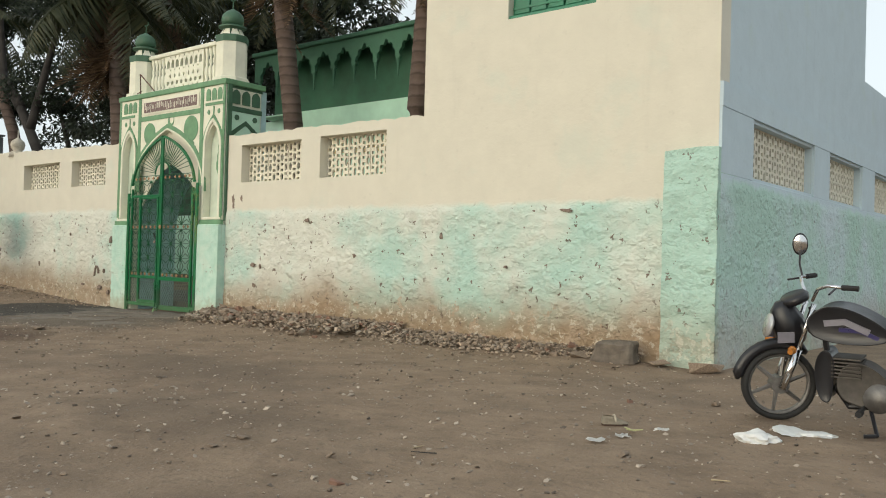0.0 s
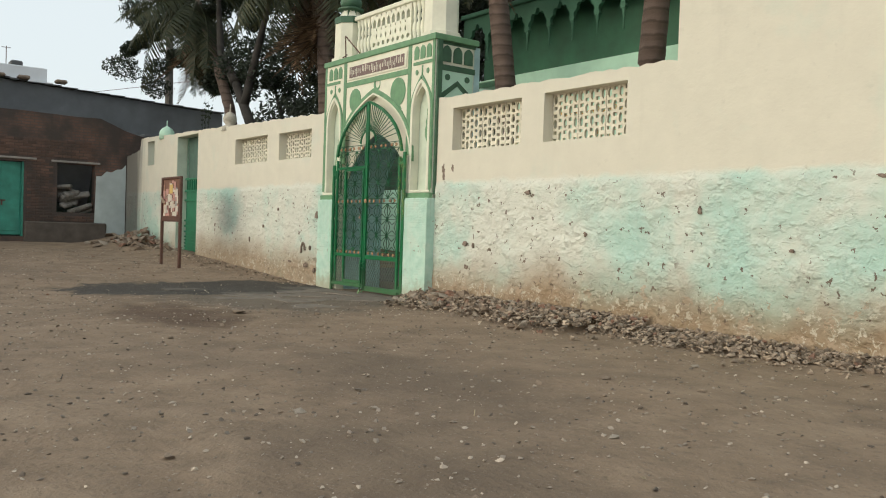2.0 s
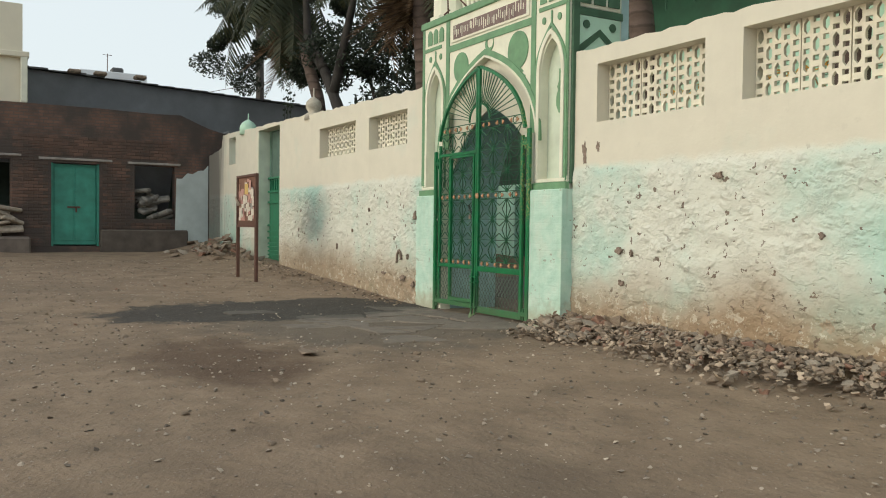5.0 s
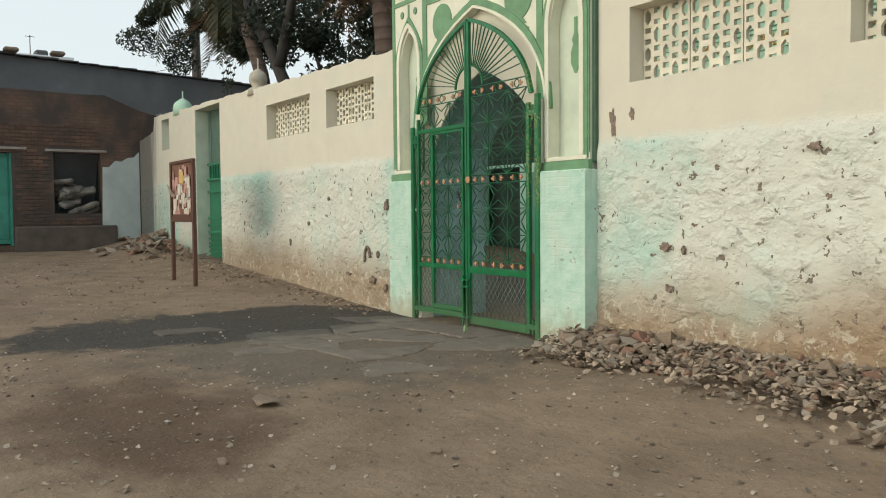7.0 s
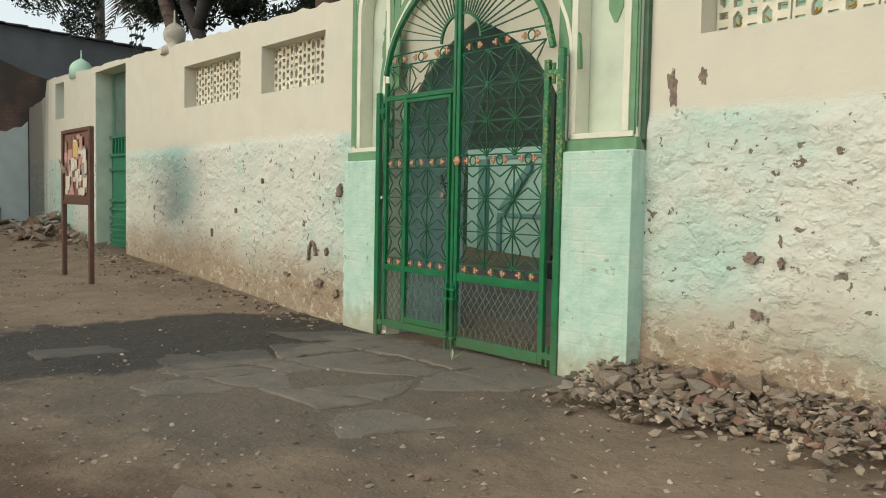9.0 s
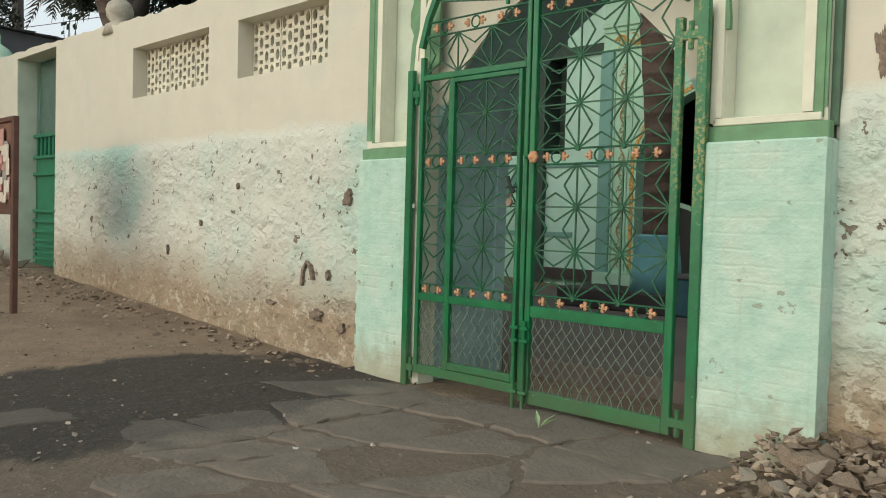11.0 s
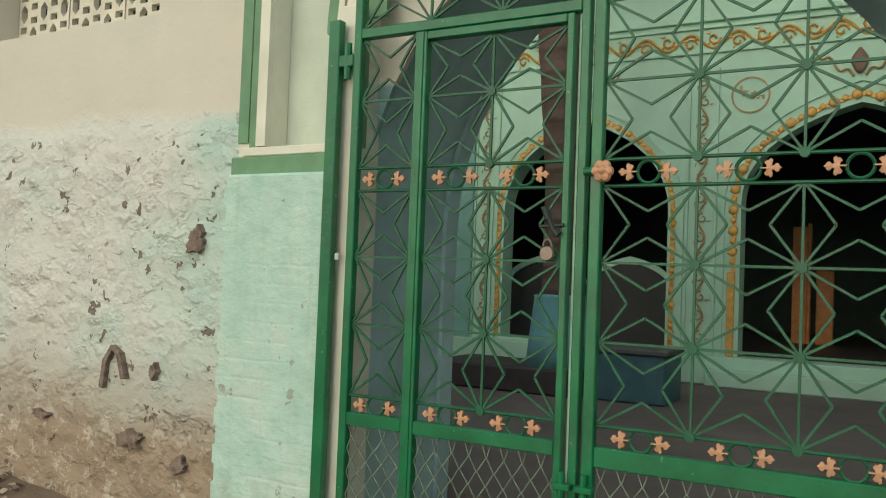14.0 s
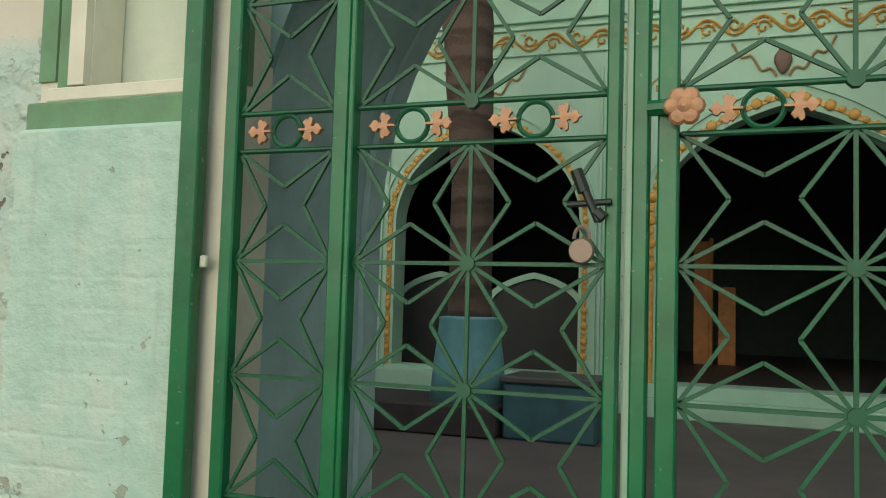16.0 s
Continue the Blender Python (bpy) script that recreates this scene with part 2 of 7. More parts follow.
def brick_material():
    m, nt, b = nodes_of("old_red_brick", 0.9)
    co = position(nt)
    mp = nd(nt, "Mapping")
    mp.inputs["Rotation"].default_value = (radians(90), 0, radians(90))
    nt.links.new(co, mp.inputs["Vector"])
    comb = nt.nodes.new("ShaderNodeCombineXYZ")
    nt.links.new(axis(nt, co, 1), comb.inputs[0])
    nt.links.new(axis(nt, co, 2), comb.inputs[1])
    br = nd(nt, "TexBrick", Scale=1.0, Mortar_Size=0.012)
    br.inputs["Brick Width"].default_value, br.inputs["Row Height"].default_value = 0.23, 0.085
    br.inputs["Color1"].default_value = (0.15, 0.085, 0.06, 1)
    br.inputs["Color2"].default_value = (0.2, 0.11, 0.08, 1)
    br.inputs["Mortar"].default_value = (0.12, 0.09, 0.075, 1)
    nt.links.new(comb.outputs[0], br.inputs["Vector"])
    mid = noise_of(nt, co, 1.3, 6)
    col = mix(nt, gate_of(nt, mid, 0.28, 0.58), br.outputs["Color"], (0.07, 0.055, 0.048))
    nt.links.new(col, b.inputs["Base Color"])
    bump(nt, b, calc(nt, "SUBTRACT", noise_of(nt, co, 20, 4), br.outputs["Fac"]), 0.5, 0.02)
    return m


def washed_brick_material():
    """Thick mint limewash over brick: pale worn coats, run stains, soft uneven courses, flakes."""
    m, nt, b = nodes_of("mint_washed_brick", 0.85)
    co = position(nt)
    z = axis(nt, co, 2)
    broad, mid, fine = noise_of(nt, co, 1.7, 5), noise_of(nt, co, 6.0, 6), noise_of(nt, co, 45.0, 4)
    col = ramp(nt, mid, [(0.28, (0.38, 0.58, 0.48)), (0.5, (0.47, 0.66, 0.56)), (0.72, (0.56, 0.71, 0.61))])
    col = mix(nt, calc(nt, "MULTIPLY", gate_of(nt, broad, 0.52, 0.64), 0.5), col, (0.62, 0.69, 0.6))
    run = nd(nt, "Mapping")
    run.inputs["Scale"].default_value = (9.0, 9.0, 0.7)
    nt.links.new(co, run.inputs["Vector"])
    col = mix(nt, calc(nt, "MULTIPLY", gate_of(nt, noise_of(nt, run.outputs[0], 1.0, 5), 0.55, 0.75), 0.45), col, (0.36, 0.44, 0.33))
    foot = calc(nt, "ADD", z, calc(nt, "MULTIPLY", calc(nt, "SUBTRACT", mid, 0.5), 0.7))
    col = mix(nt, calc(nt, "MULTIPLY", calc(nt, "SUBTRACT", 1.0, gate_of(nt, foot, 0.15, 0.5)), 0.7), col, (0.4, 0.33, 0.22))
    flat_ = nd(nt, "Mapping")
    flat_.inputs["Scale"].default_value = (1.0, 1.0, 1.25)
    nt.links.new(co, flat_.inputs["Vector"])
    worn = noise_of(nt, flat_.outputs[0], 8.0, 5)
    edge_ = gate_of(nt, worn, 0.66, 0.68)
    col = mix(nt, calc(nt, "MULTIPLY", edge_, 0.7), col, (0.3, 0.3, 0.23))
    nt.links.new(col, b.inputs["Base Color"])
    comb = nt.nodes.new("ShaderNodeCombineXYZ")
    wavy = calc(nt, "MULTIPLY", mid, 0.03)
    nt.links.new(calc(nt, "ADD", calc(nt, "ADD", axis(nt, co, 0), axis(nt, co, 1)), wavy), comb.inputs[0])
    nt.links.new(calc(nt, "ADD", z, wavy), comb.inputs[1])
    br = nd(nt, "TexBrick", Scale=1.0, Mortar_Size=0.012)
    br.inputs["Brick Width"].default_value, br.inputs["Row Height"].default_value = 0.23, 0.083
    br.inputs["Mortar Smooth"].default_value = 1.0
    nt.links.new(comb.outputs[0], br.inputs["Vector"])
    joint = calc(nt, "MULTIPLY", br.outputs["Fac"], calc(nt, "MULTIPLY", gate_of(nt, broad, 0.45, 0.62), 0.14))
    ripple = noise_of(nt, flat_.outputs[0], 11.0, 5)
    bump(nt, b, calc(nt, "SUBTRACT", calc(nt, "ADD", calc(nt, "MULTIPLY", ripple, 0.85), calc(nt, "MULTIPLY", fine, 0.2)), calc(nt, "ADD", joint, calc(nt, "MULTIPLY", edge_, 0.3))), 0.6, 0.03)
    return m


M_WALL = wall_material("whitewashed_masonry", CREAM, 2.03, 0.03, 0.95, bare=(-10.6, -8.8))
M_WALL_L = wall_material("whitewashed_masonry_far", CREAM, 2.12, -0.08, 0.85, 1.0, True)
M_BUT = wall_material("mint_masonry", (0.4, 0.57, 0.48), 3.0, 0.5, 0.4, 0.9)
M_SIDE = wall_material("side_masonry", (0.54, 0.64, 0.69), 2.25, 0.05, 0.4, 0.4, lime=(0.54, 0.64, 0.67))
def two_tone_material():
    """Passage paint: cream limewash above a wavering line, dull teal below it."""
    m, nt, b = nodes_of("two_tone_passage_paint", 0.82)
    co = position(nt)
    mid, fine = noise_of(nt, co, 3.0, 6), noise_of(nt, co, 30.0, 4)
    line = calc(nt, "ADD", axis(nt, co, 2), calc(nt, "MULTIPLY", mid, 0.06))
    low = mix(nt, mid, (0.19, 0.33, 0.34), (0.3, 0.45, 0.45))
    high = mix(nt, mid, (0.6, 0.58, 0.48), (0.74, 0.71, 0.6))
    col = mix(nt, gate_of(nt, line, 2.19, 2.22), low, high)
    nt.links.new(col, b.inputs["Base Color"])
    bump(nt, b, calc(nt, "ADD", mid, calc(nt, "MULTIPLY", fine, 0.4)), 0.4, 0.01)
    return m


M_TWOTONE = two_tone_material()
M_WING = plain("wing_mint_paint", (0.55, 0.8, 0.7), 0.75, var=0.14, scale=1.5, bumps=0.2)
M_NICHE = plain("pale_niche_wash", (0.6, 0.67, 0.55), 0.85, var=0.16, scale=3.0, bumps=0.4)
M_TEALP = plain("teal_pilaster_paint", (0.2, 0.4, 0.36), 0.75, var=0.2, scale=2)
M_BLOCK = plain("cream_plaster", (0.74, 0.68, 0.54), 0.85, var=0.1, scale=0.8, bumps=0.25, fine=30)
M_GROUND = ground_material()
M_BRICK = brick_material()
M_MINTP = plain("mint_paint", (0.5, 0.72, 0.57), 0.7, var=0.14, scale=3.0, bumps=0.3)
M_MINTB = washed_brick_material()
M_WHITE = plain("white_limewash", (0.76, 0.75, 0.62), 0.8, var=0.12, scale=4.0, bumps=0.3)
M_TRIM = plain("green_trim_paint", (0.15, 0.3, 0.16), 0.6, var=0.22, scale=7.0, bumps=0.3)
M_DOME = plain("dark_green_paint", (0.055, 0.13, 0.075), 0.55, var=0.3, scale=6.0)
def gate_material():
    """Glossy green enamel with brush marks, dust and places rubbed to ochre primer."""
    m, nt, b = nodes_of("gate_green_enamel", 0.36)
    co = position(nt)
    mid, fine = noise_of(nt, co, 5.0, 5), noise_of(nt, co, 60.0, 3)
    col = ramp(nt, mid, [(0.3, (0.003, 0.1, 0.034)), (0.7, (0.006, 0.18, 0.06))])
    col = mix(nt, calc(nt, "MULTIPLY", gate_of(nt, noise_of(nt, co, 14.0, 4), 0.56, 0.7), 0.15), col, (0.12, 0.2, 0.13))
    z = axis(nt, co, 2)
    dust = calc(nt, "MULTIPLY", calc(nt, "SUBTRACT", 1.0, gate_of(nt, calc(nt, "ADD", z, calc(nt, "MULTIPLY", mid, 0.4)), 0.3, 0.85)), 0.45)
    col = mix(nt, dust, col, (0.14, 0.16, 0.09))
    rub = calc(nt, "MULTIPLY", gate_of(nt, axis(nt, co, 0), -13.25, -13.1), gate_of(nt, noise_of(nt, co, 42.0, 4), 0.5, 0.56))
    rub = calc(nt, "MULTIPLY", rub, calc(nt, "MULTIPLY", gate_of(nt, z, 1.35, 1.6), gate_of(nt, noise_of(nt, co, 3.0, 2), 0.4, 0.5)))
    col = mix(nt, calc(nt, "MULTIPLY", rub, 0.5), col, (0.42, 0.36, 0.12))
    chip = gate_of(nt, noise_of(nt, co, 38.0, 3), 0.68, 0.7)
    col = mix(nt, calc(nt, "MULTIPLY", chip, 0.6), col, (0.2, 0.3, 0.2))
    nt.links.new(col, b.inputs["Base Color"])
    bump(nt, b, calc(nt, "ADD", mid, calc(nt, "MULTIPLY", fine, 0.3)), 0.25, 0.01)
    return m


M_GATE = gate_material()
M_GRILLE = plain("grille_green_enamel", (0.006, 0.1, 0.04), 0.48, var=0.35, scale=9.0, bumps=0.2)
M_COPPER = plain("copper_paint", (0.5, 0.27, 0.145), 0.5, 0.1, var=0.3, scale=30)
M_WIRE = plain("galvanised_wire", (0.16, 0.21, 0.16), 0.5, 0.2, var=0.3, scale=30)
M_JALI = plain("cement_lattice", (0.7, 0.66, 0.54), 0.9, var=0.2, scale=5.0, bumps=0.4)
M_STONE = plain("grey_rubble", (0.27, 0.205, 0.15), 0.92, var=0.45, scale=14.0, bumps=0.6)
M_REDST = plain("broken_brick", (0.27, 0.155, 0.11), 0.92, var=0.35, scale=14.0, bumps=0.6)
M_PALEST = plain("pale_stone", (0.36, 0.305, 0.245), 0.92, var=0.3, scale=14.0, bumps=0.6)
M_GREYPL = plain("sooty_plaster", (0.2, 0.208, 0.22), 0.92, var=0.35, scale=0.7, bumps=0.4, fine=12)
# dark colour that stands for the shade inside rooms and openings
M_SHADEW = plain("dark_interior", (0.06, 0.09, 0.075), 0.9)
M_INNER = plain("passage_teal_paint", (0.4, 0.57, 0.58), 0.8, var=0.25, scale=3.0, bumps=0.4)
M_COURT = plain("courtyard_stone", (0.16, 0.13, 0.12), 0.85, var=0.25, scale=2.0)
M_MOSQ = plain("mosque_mint_paint", (0.44, 0.68, 0.53), 0.75, var=0.14, scale=1.5, bumps=0.2)
# darkened copy of the mosque mint: shade at the eaves put into colour
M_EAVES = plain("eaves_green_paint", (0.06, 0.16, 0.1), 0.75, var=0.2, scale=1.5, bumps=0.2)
# dark green; on the upper wall it carries the shade under the eaves
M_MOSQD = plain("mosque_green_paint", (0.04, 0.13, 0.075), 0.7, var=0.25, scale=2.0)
M_GOLD = plain("gold_paint", (0.68, 0.4, 0.1), 0.45, 0.15, var=0.3, scale=20)
M_VINE = plain("ochre_relief_paint", (0.42, 0.3, 0.14), 0.6, var=0.35, scale=20)
M_DOOR = plain("teal_green_door_paint", (0.05, 0.27, 0.2), 0.55, var=0.3, scale=3.0)
M_PALEPL = plain("pale_blue_plaster", (0.5, 0.56, 0.55), 0.9, var=0.2, scale=1.5, bumps=0.4)
M_WOODO = plain("orange_varnished_wood", (0.6, 0.25, 0.065), 0.45, var=0.3, scale=8)
M_RUST = plain("brown_painted_steel", (0.11, 0.05, 0.035), 0.6, var=0.3, scale=10)
M_LINTEL = plain("cement_lintel", (0.33, 0.3, 0.27), 0.9, var=0.3, scale=5)


# ---- mesh helpers ----
def mesh_object(name, bm, mat, smooth=False):
    me = bpy.data.meshes.new(name)
    bmesh.ops.recalc_face_normals(bm, faces=bm.faces[:])
    bm.to_mesh(me)
    bm.free()
    for m in mat if isinstance(mat, (list, tuple)) else [mat]:
        me.materials.append(m)
    if smooth:
        me.polygons.foreach_set("use_smooth", [True] * len(me.polygons))
    return new(name, me)


def part(name, bm, mat, parent, label="", smooth=False):
    ob = mesh_object(name, bm, mat, smooth)
    ob.parent = parent
    return tagged(ob, label)


def twin(ob, m, parent=None):
    """Another part on the same mesh."""
    o = new(ob.name.split(".")[0], ob.data)
    o.parent = parent or ob.parent
    o.matrix_basis = m
    return o


def thing(name, at, label, category, group="", kind=""):
    ob = new(name)
    ob.matrix_basis = at if isinstance(at, Matrix) else Matrix.Translation(at)
    ob.empty_display_size = 0.2
    return tagged(ob, label, category, group, kind)


def structure(name, bm, mat, label, category, smooth=False):
    return tagged(mesh_object(name, bm, mat, smooth), label, category, "", "structure")


def box(bm, x0, x1, y0, y1, z0, z1, bev=0.0, mi=0):
    vs = [bm.verts.new(p) for p in ((x0, y0, z0), (x1, y0, z0), (x1, y1, z0), (x0, y1, z0), (x0, y0, z1), (x1, y0, z1), (x1, y1, z1), (x0, y1, z1))]
    fs = [bm.faces.new([vs[i] for i in q]) for q in ((3, 2, 1, 0), (4, 5, 6, 7), (0, 1, 5, 4), (1, 2, 6, 5), (2, 3, 7, 6), (3, 0, 4, 7))]
    for f in fs:
        f.material_index = mi
    if bev:
        es = list({e for f in fs for e in f.edges})
        bmesh.ops.bevel(bm, geom=es, offset=bev, segments=1, affect="EDGES")
    return vs


def boxed(*a, **k):
    bm = bmesh.new()
    box(bm, *a, **k)
    return bm


def bar(bm, a, b, r, n=4, r2=None):
    """A straight rod of n sides from a to b."""
    a, b = Vector(a), Vector(b)
    d = (b - a)
    q = d.to_track_quat("Z", "Y")
    rings = []
    for p, rr in ((a, r), (b, r if r2 is None else r2)):
        rings.append([bm.verts.new(p + q @ Vector((rr * math.cos((i + 0.5) * math.tau / n), rr * math.sin((i + 0.5) * math.tau / n), 0))) for i in range(n)])
    for i in range(n):
        bm.faces.new((rings[0][i], rings[0][(i + 1) % n], rings[1][(i + 1) % n], rings[1][i]))
    bm.faces.new(rings[0][::-1])
    bm.faces.new(rings[1])


def tube(bm, pts, radii, n=8, closed=False):
    """A tube along points with a radius at each."""
    pts = [Vector(p) for p in pts]
    if not hasattr(radii, "__len__"):
        radii = [radii] * len(pts)
    rings = []
    for i, p in enumerate(pts):
        a, b = pts[i - 1] if (i or closed) else p, pts[(i + 1) % len(pts)] if (i < len(pts) - 1 or closed) else p
        q = (b - a).to_track_quat("Z", "Y")
        rings.append([bm.verts.new(p + q @ Vector((radii[i] * math.cos(k * math.tau / n), radii[i] * math.sin(k * math.tau / n), 0))) for k in range(n)])
    m = len(rings)
    for i in range(m if closed else m - 1):
        for k in range(n):
            bm.faces.new((rings[i][k], rings[i][(k + 1) % n], rings[(i + 1) % m][(k + 1) % n], rings[(i + 1) % m][k]))
    if not closed:
        bm.faces.new(rings[0][::-1])
        bm.faces.new(rings[-1])


def lathe(bm, prof, n=16, at=(0, 0, 0), squash=1.0):
    """A turned shape: prof is (radius, height) from bottom to top."""
    at = Vector(at)
    rings = [[bm.verts.new(at + Vector((r * math.cos(k * math.tau / n), squash * r * math.sin(k * math.tau / n), z))) for k in range(n)] for r, z in prof]
    for a, b in zip(rings, rings[1:]):
        for k in range(n):
            bm.faces.new((a[k], a[(k + 1) % n], b[(k + 1) % n], b[k]))
    bm.faces.new(rings[0][::-1])
    bm.faces.new(rings[-1])


def arch(cx, w, z0, zs, zt, n=10, point=0.14):
    """Outline (x, z) of an arched opening, from the left foot over the top to the right foot."""
    a, h = w / 2, zt - zs
    left = []
    for i in range(n + 1):
        t = i / n * math.pi / 2
        left.append((cx - a * math.cos(t), zs + h * ((1 - point) * math.sin(t) + point * (i / n) ** 3.5)))
    return [(cx - a, z0)] + left + [(2 * cx - x, z) for x, z in left[-2::-1]] + [(cx + a, z0)]


def plate(outer, holes, y0, y1, swap=False, bm=None):
    """An upright slab with the (x, z) outline and holes, from y0 (front) to y1. swap: x and y change places."""
    bm = bm or bmesh.new()
    loops = [[Vector((x, z, 0)) for x, z in loop] for loop in [outer] + list(holes)]
    vs = [bm.verts.new((p.x, y0, p.y)) for loop in loops for p in loop]
    faces = []
    for tri in tessellate_polygon(loops):
        if len(set(tri)) == 3:
            faces.append(bm.faces.new([vs[i] for i in tri]))
    ext = bmesh.ops.extrude_face_region(bm, geom=faces, use_keep_orig=True)
    for v in ext["geom"]:
        if isinstance(v, bmesh.types.BMVert):
            v.co.y += y1 - y0
    if swap:
        for v in bm.verts:
            v.co.x, v.co.y = v.co.y, v.co.x
    return bm


def rect(x0, x1, z0, z1):
    return [(x0, z0), (x1, z0), (x1, z1), (x0, z1)]


def band(path, w, y0, y1, bm=None):
    """A raised strip of width w along the (x, z) path, from y0 to y1 in depth."""
    bm = bm or bmesh.new()
    n = len(path)
    quads = []
    for i, (x, z) in enumerate(path):
        (ax, az_), (bx, bz) = path[max(0, i - 1)], path[min(n - 1, i + 1)]
        d = Vector((bx - ax, bz - az_)).normalized()
        nx, nz = -d.y * w / 2, d.x * w / 2
        quads.append([bm.verts.new(p) for p in ((x + nx, y0, z + nz), (x - nx, y0, z - nz), (x - nx, y1, z - nz), (x + nx, y1, z + nz))])
    for a, b in zip(quads, quads[1:]):
        for k in range(4):
            bm.faces.new((a[k], a[(k + 1) % 4], b[(k + 1) % 4], b[k]))
    bm.faces.new(quads[0][::-1])
    bm.faces.new(quads[-1])
    return bm


def disc(cx, cz, r, rz=None, n=24):
    rz = rz or r
    return [(cx + r * math.cos(i * math.tau / n), cz + rz * math.sin(i * math.tau / n)) for i in range(n)]


def ground_z(x, y):
    """Height of the packed earth: level before the gate, rising towards the brick house."""
    s = max(0.0, -16 - x)
    s = min(s, 14)
    k = min(1.0, max(0.0, (y - 7.3) / 1.7))
    z = 0.1 + 0.035 * s + 0.02 * s * k * k * (3 - 2 * k)
    if x > -16:
        z += 0.05 * k
    return z


def lane_z(x, y):
    """The same with its bumps."""
    return ground_z(x, y) + 0.035 * noise.noise((x * 0.7, y * 0.7, 0)) + 0.014 * noise.noise((x * 2.6, y * 2.6, 3)) + 0.006 * noise.noise((x * 7, y * 7, 5))


# ---- ground ----
def build_ground():
    def steps(lo, hi, fine, far):
        inner = list(np.arange(lo, hi + 1e-6, fine))
        out, d = [], fine
        p = 0.0
        while p < far:
            d *= 1.5
            p += d
            out.append(p)
        return [lo - o for o in out[::-1]] + inner + [hi + o for o in out]
    xs, ys = steps(-30.0, 3.0, 0.14, 900.0), steps(-3.0, 9.0, 0.14, 900.0)
    verts, faces = [], []
    for y in ys:
        for x in xs:
            fade = 1.0 if -31 < x < 4 and -4 < y < 10 else 0.0
            n = 0.035 * noise.noise((x * 0.7, y * 0.7, 0)) + 0.014 * noise.noise((x * 2.6, y * 2.6, 3)) + 0.006 * noise.noise((x * 7, y * 7, 5))
            verts.append((x, y, ground_z(x, y) + n * fade if y < 9.2 else ground_z(x, 9.0) - 0.02))
    w = len(xs)
    for j in range(len(ys) - 1):
        for i in range(w - 1):
            a = j * w + i
            faces.append((a, a + 1, a + w + 1, a + w))
    me = bpy.data.meshes.new("ground")
    me.from_pydata(verts, [], faces)
    me.materials.append(M_GROUND)
    me.polygons.foreach_set("use_smooth", [True] * len(faces))
    tagged(new("ground", me), "packed brown earth strewn with grit and damp stains", "ground", "", "structure")


build_ground()


# ---- boundary wall ----
def lumpy_face(name, x0, x1, z0, z1, y, mat, label, amp, holes=(), step=0.05, top=None):
    """A hand-plastered wall face with stones showing as soft lumps, backed by thickness."""
    nx, nz = max(2, int((x1 - x0) / step)), max(2, int((z1 - z0) / step))
    verts, faces = [], []
    for j in range(nz + 1):
        for i in range(nx + 1):
            x, z = x0 + (x1 - x0) * i / nx, z0 + (z1 - z0) * j / nz
            row = z / 0.17
            stone = noise.noise((x * 3.4 + 7 * math.floor(row), math.floor(row) * 3.1, 2))
            d = amp * (0.55 * noise.noise((x * 4.5, z * 6.5, 1)) + 0.35 * stone * abs(math.sin(row * math.pi)) + 0.25 * noise.noise((x * 12, z * 14, 4)))
            edge = min(1.0, (z1 - z) / 0.12)
            verts.append((x, y - max(0.0, amp * 0.5 * edge) - d * edge, z))
    for j in range(nz):
        for i in range(nx):
            a = j * (nx + 1) + i
            faces.append((a, a + 1, a + nx + 2, a + nx + 1))
    me = bpy.data.meshes.new(name)
    me.from_pydata(verts, [], faces)
    me.materials.append(mat)
    me.polygons.foreach_set("use_smooth", [True] * len(faces))
    return me


def uneven_top(x0, x1, z0, z1, n):
    return [(x0 + (x1 - x0) * i / n, z0 + (z1 - z0) * i / n + random.uniform(-0.022, 0.018)) for i in range(n + 1)]


def wall_slab(name, x0, x1, zb, top, holes, mat, label, y0=9.0, y1=9.28):
    outer = [(x0, zb), (x1, zb)] + top[::-1]
    return structure(name, plate(outer, holes, y0, y1), mat, label, "wall")


wall_right = wall_slab("wall_east", -12.38, -7.8, -0.1, uneven_top(-12.38, -7.8, 3.37, 3.34, 40),
                       [rect(-11.98, -10.42, 2.53, 3.18), rect(-9.97, -8.53, 2.53, 3.19)], M_WALL,
                       "cream and mint whitewashed masonry wall with two lattice openings")
skin = new("render_coat", lumpy_face("render_coat", -12.36, -4.1, 0.0, 2.04, 9.0, M_WALL, "", 0.035))
skin.parent = wall_right
tagged(skin, "lumpy mint and cream limewash over stone")
wall_left = wall_slab("wall_west", -28.75, -15.9, -0.1, [(x, z - (0.34 + 0.12 * (-27.35 - x) if x < -27.35 else 0.0)) for x, z in uneven_top(-28.75, -15.9, 3.78, 3.48, 90)],
                      [rect(-24.22, -22.68, 0.02, 3.57), rect(-26.72, -26.12, 2.9, 3.6), rect(-20.3, -18.56, 2.66, 3.24), rect(-18.0, -16.56, 2.66, 3.22)],
                      M_WALL_L, "cream whitewashed masonry wall with worn mint dado, doorway and lattices")
skin = new("render_coat", lumpy_face("render_coat", -22.3, -15.92, 0.1, 2.1, 9.0, M_WALL_L, "", 0.03))
skin.parent = wall_left
tagged(skin, "worn and chipped limewash over stone")

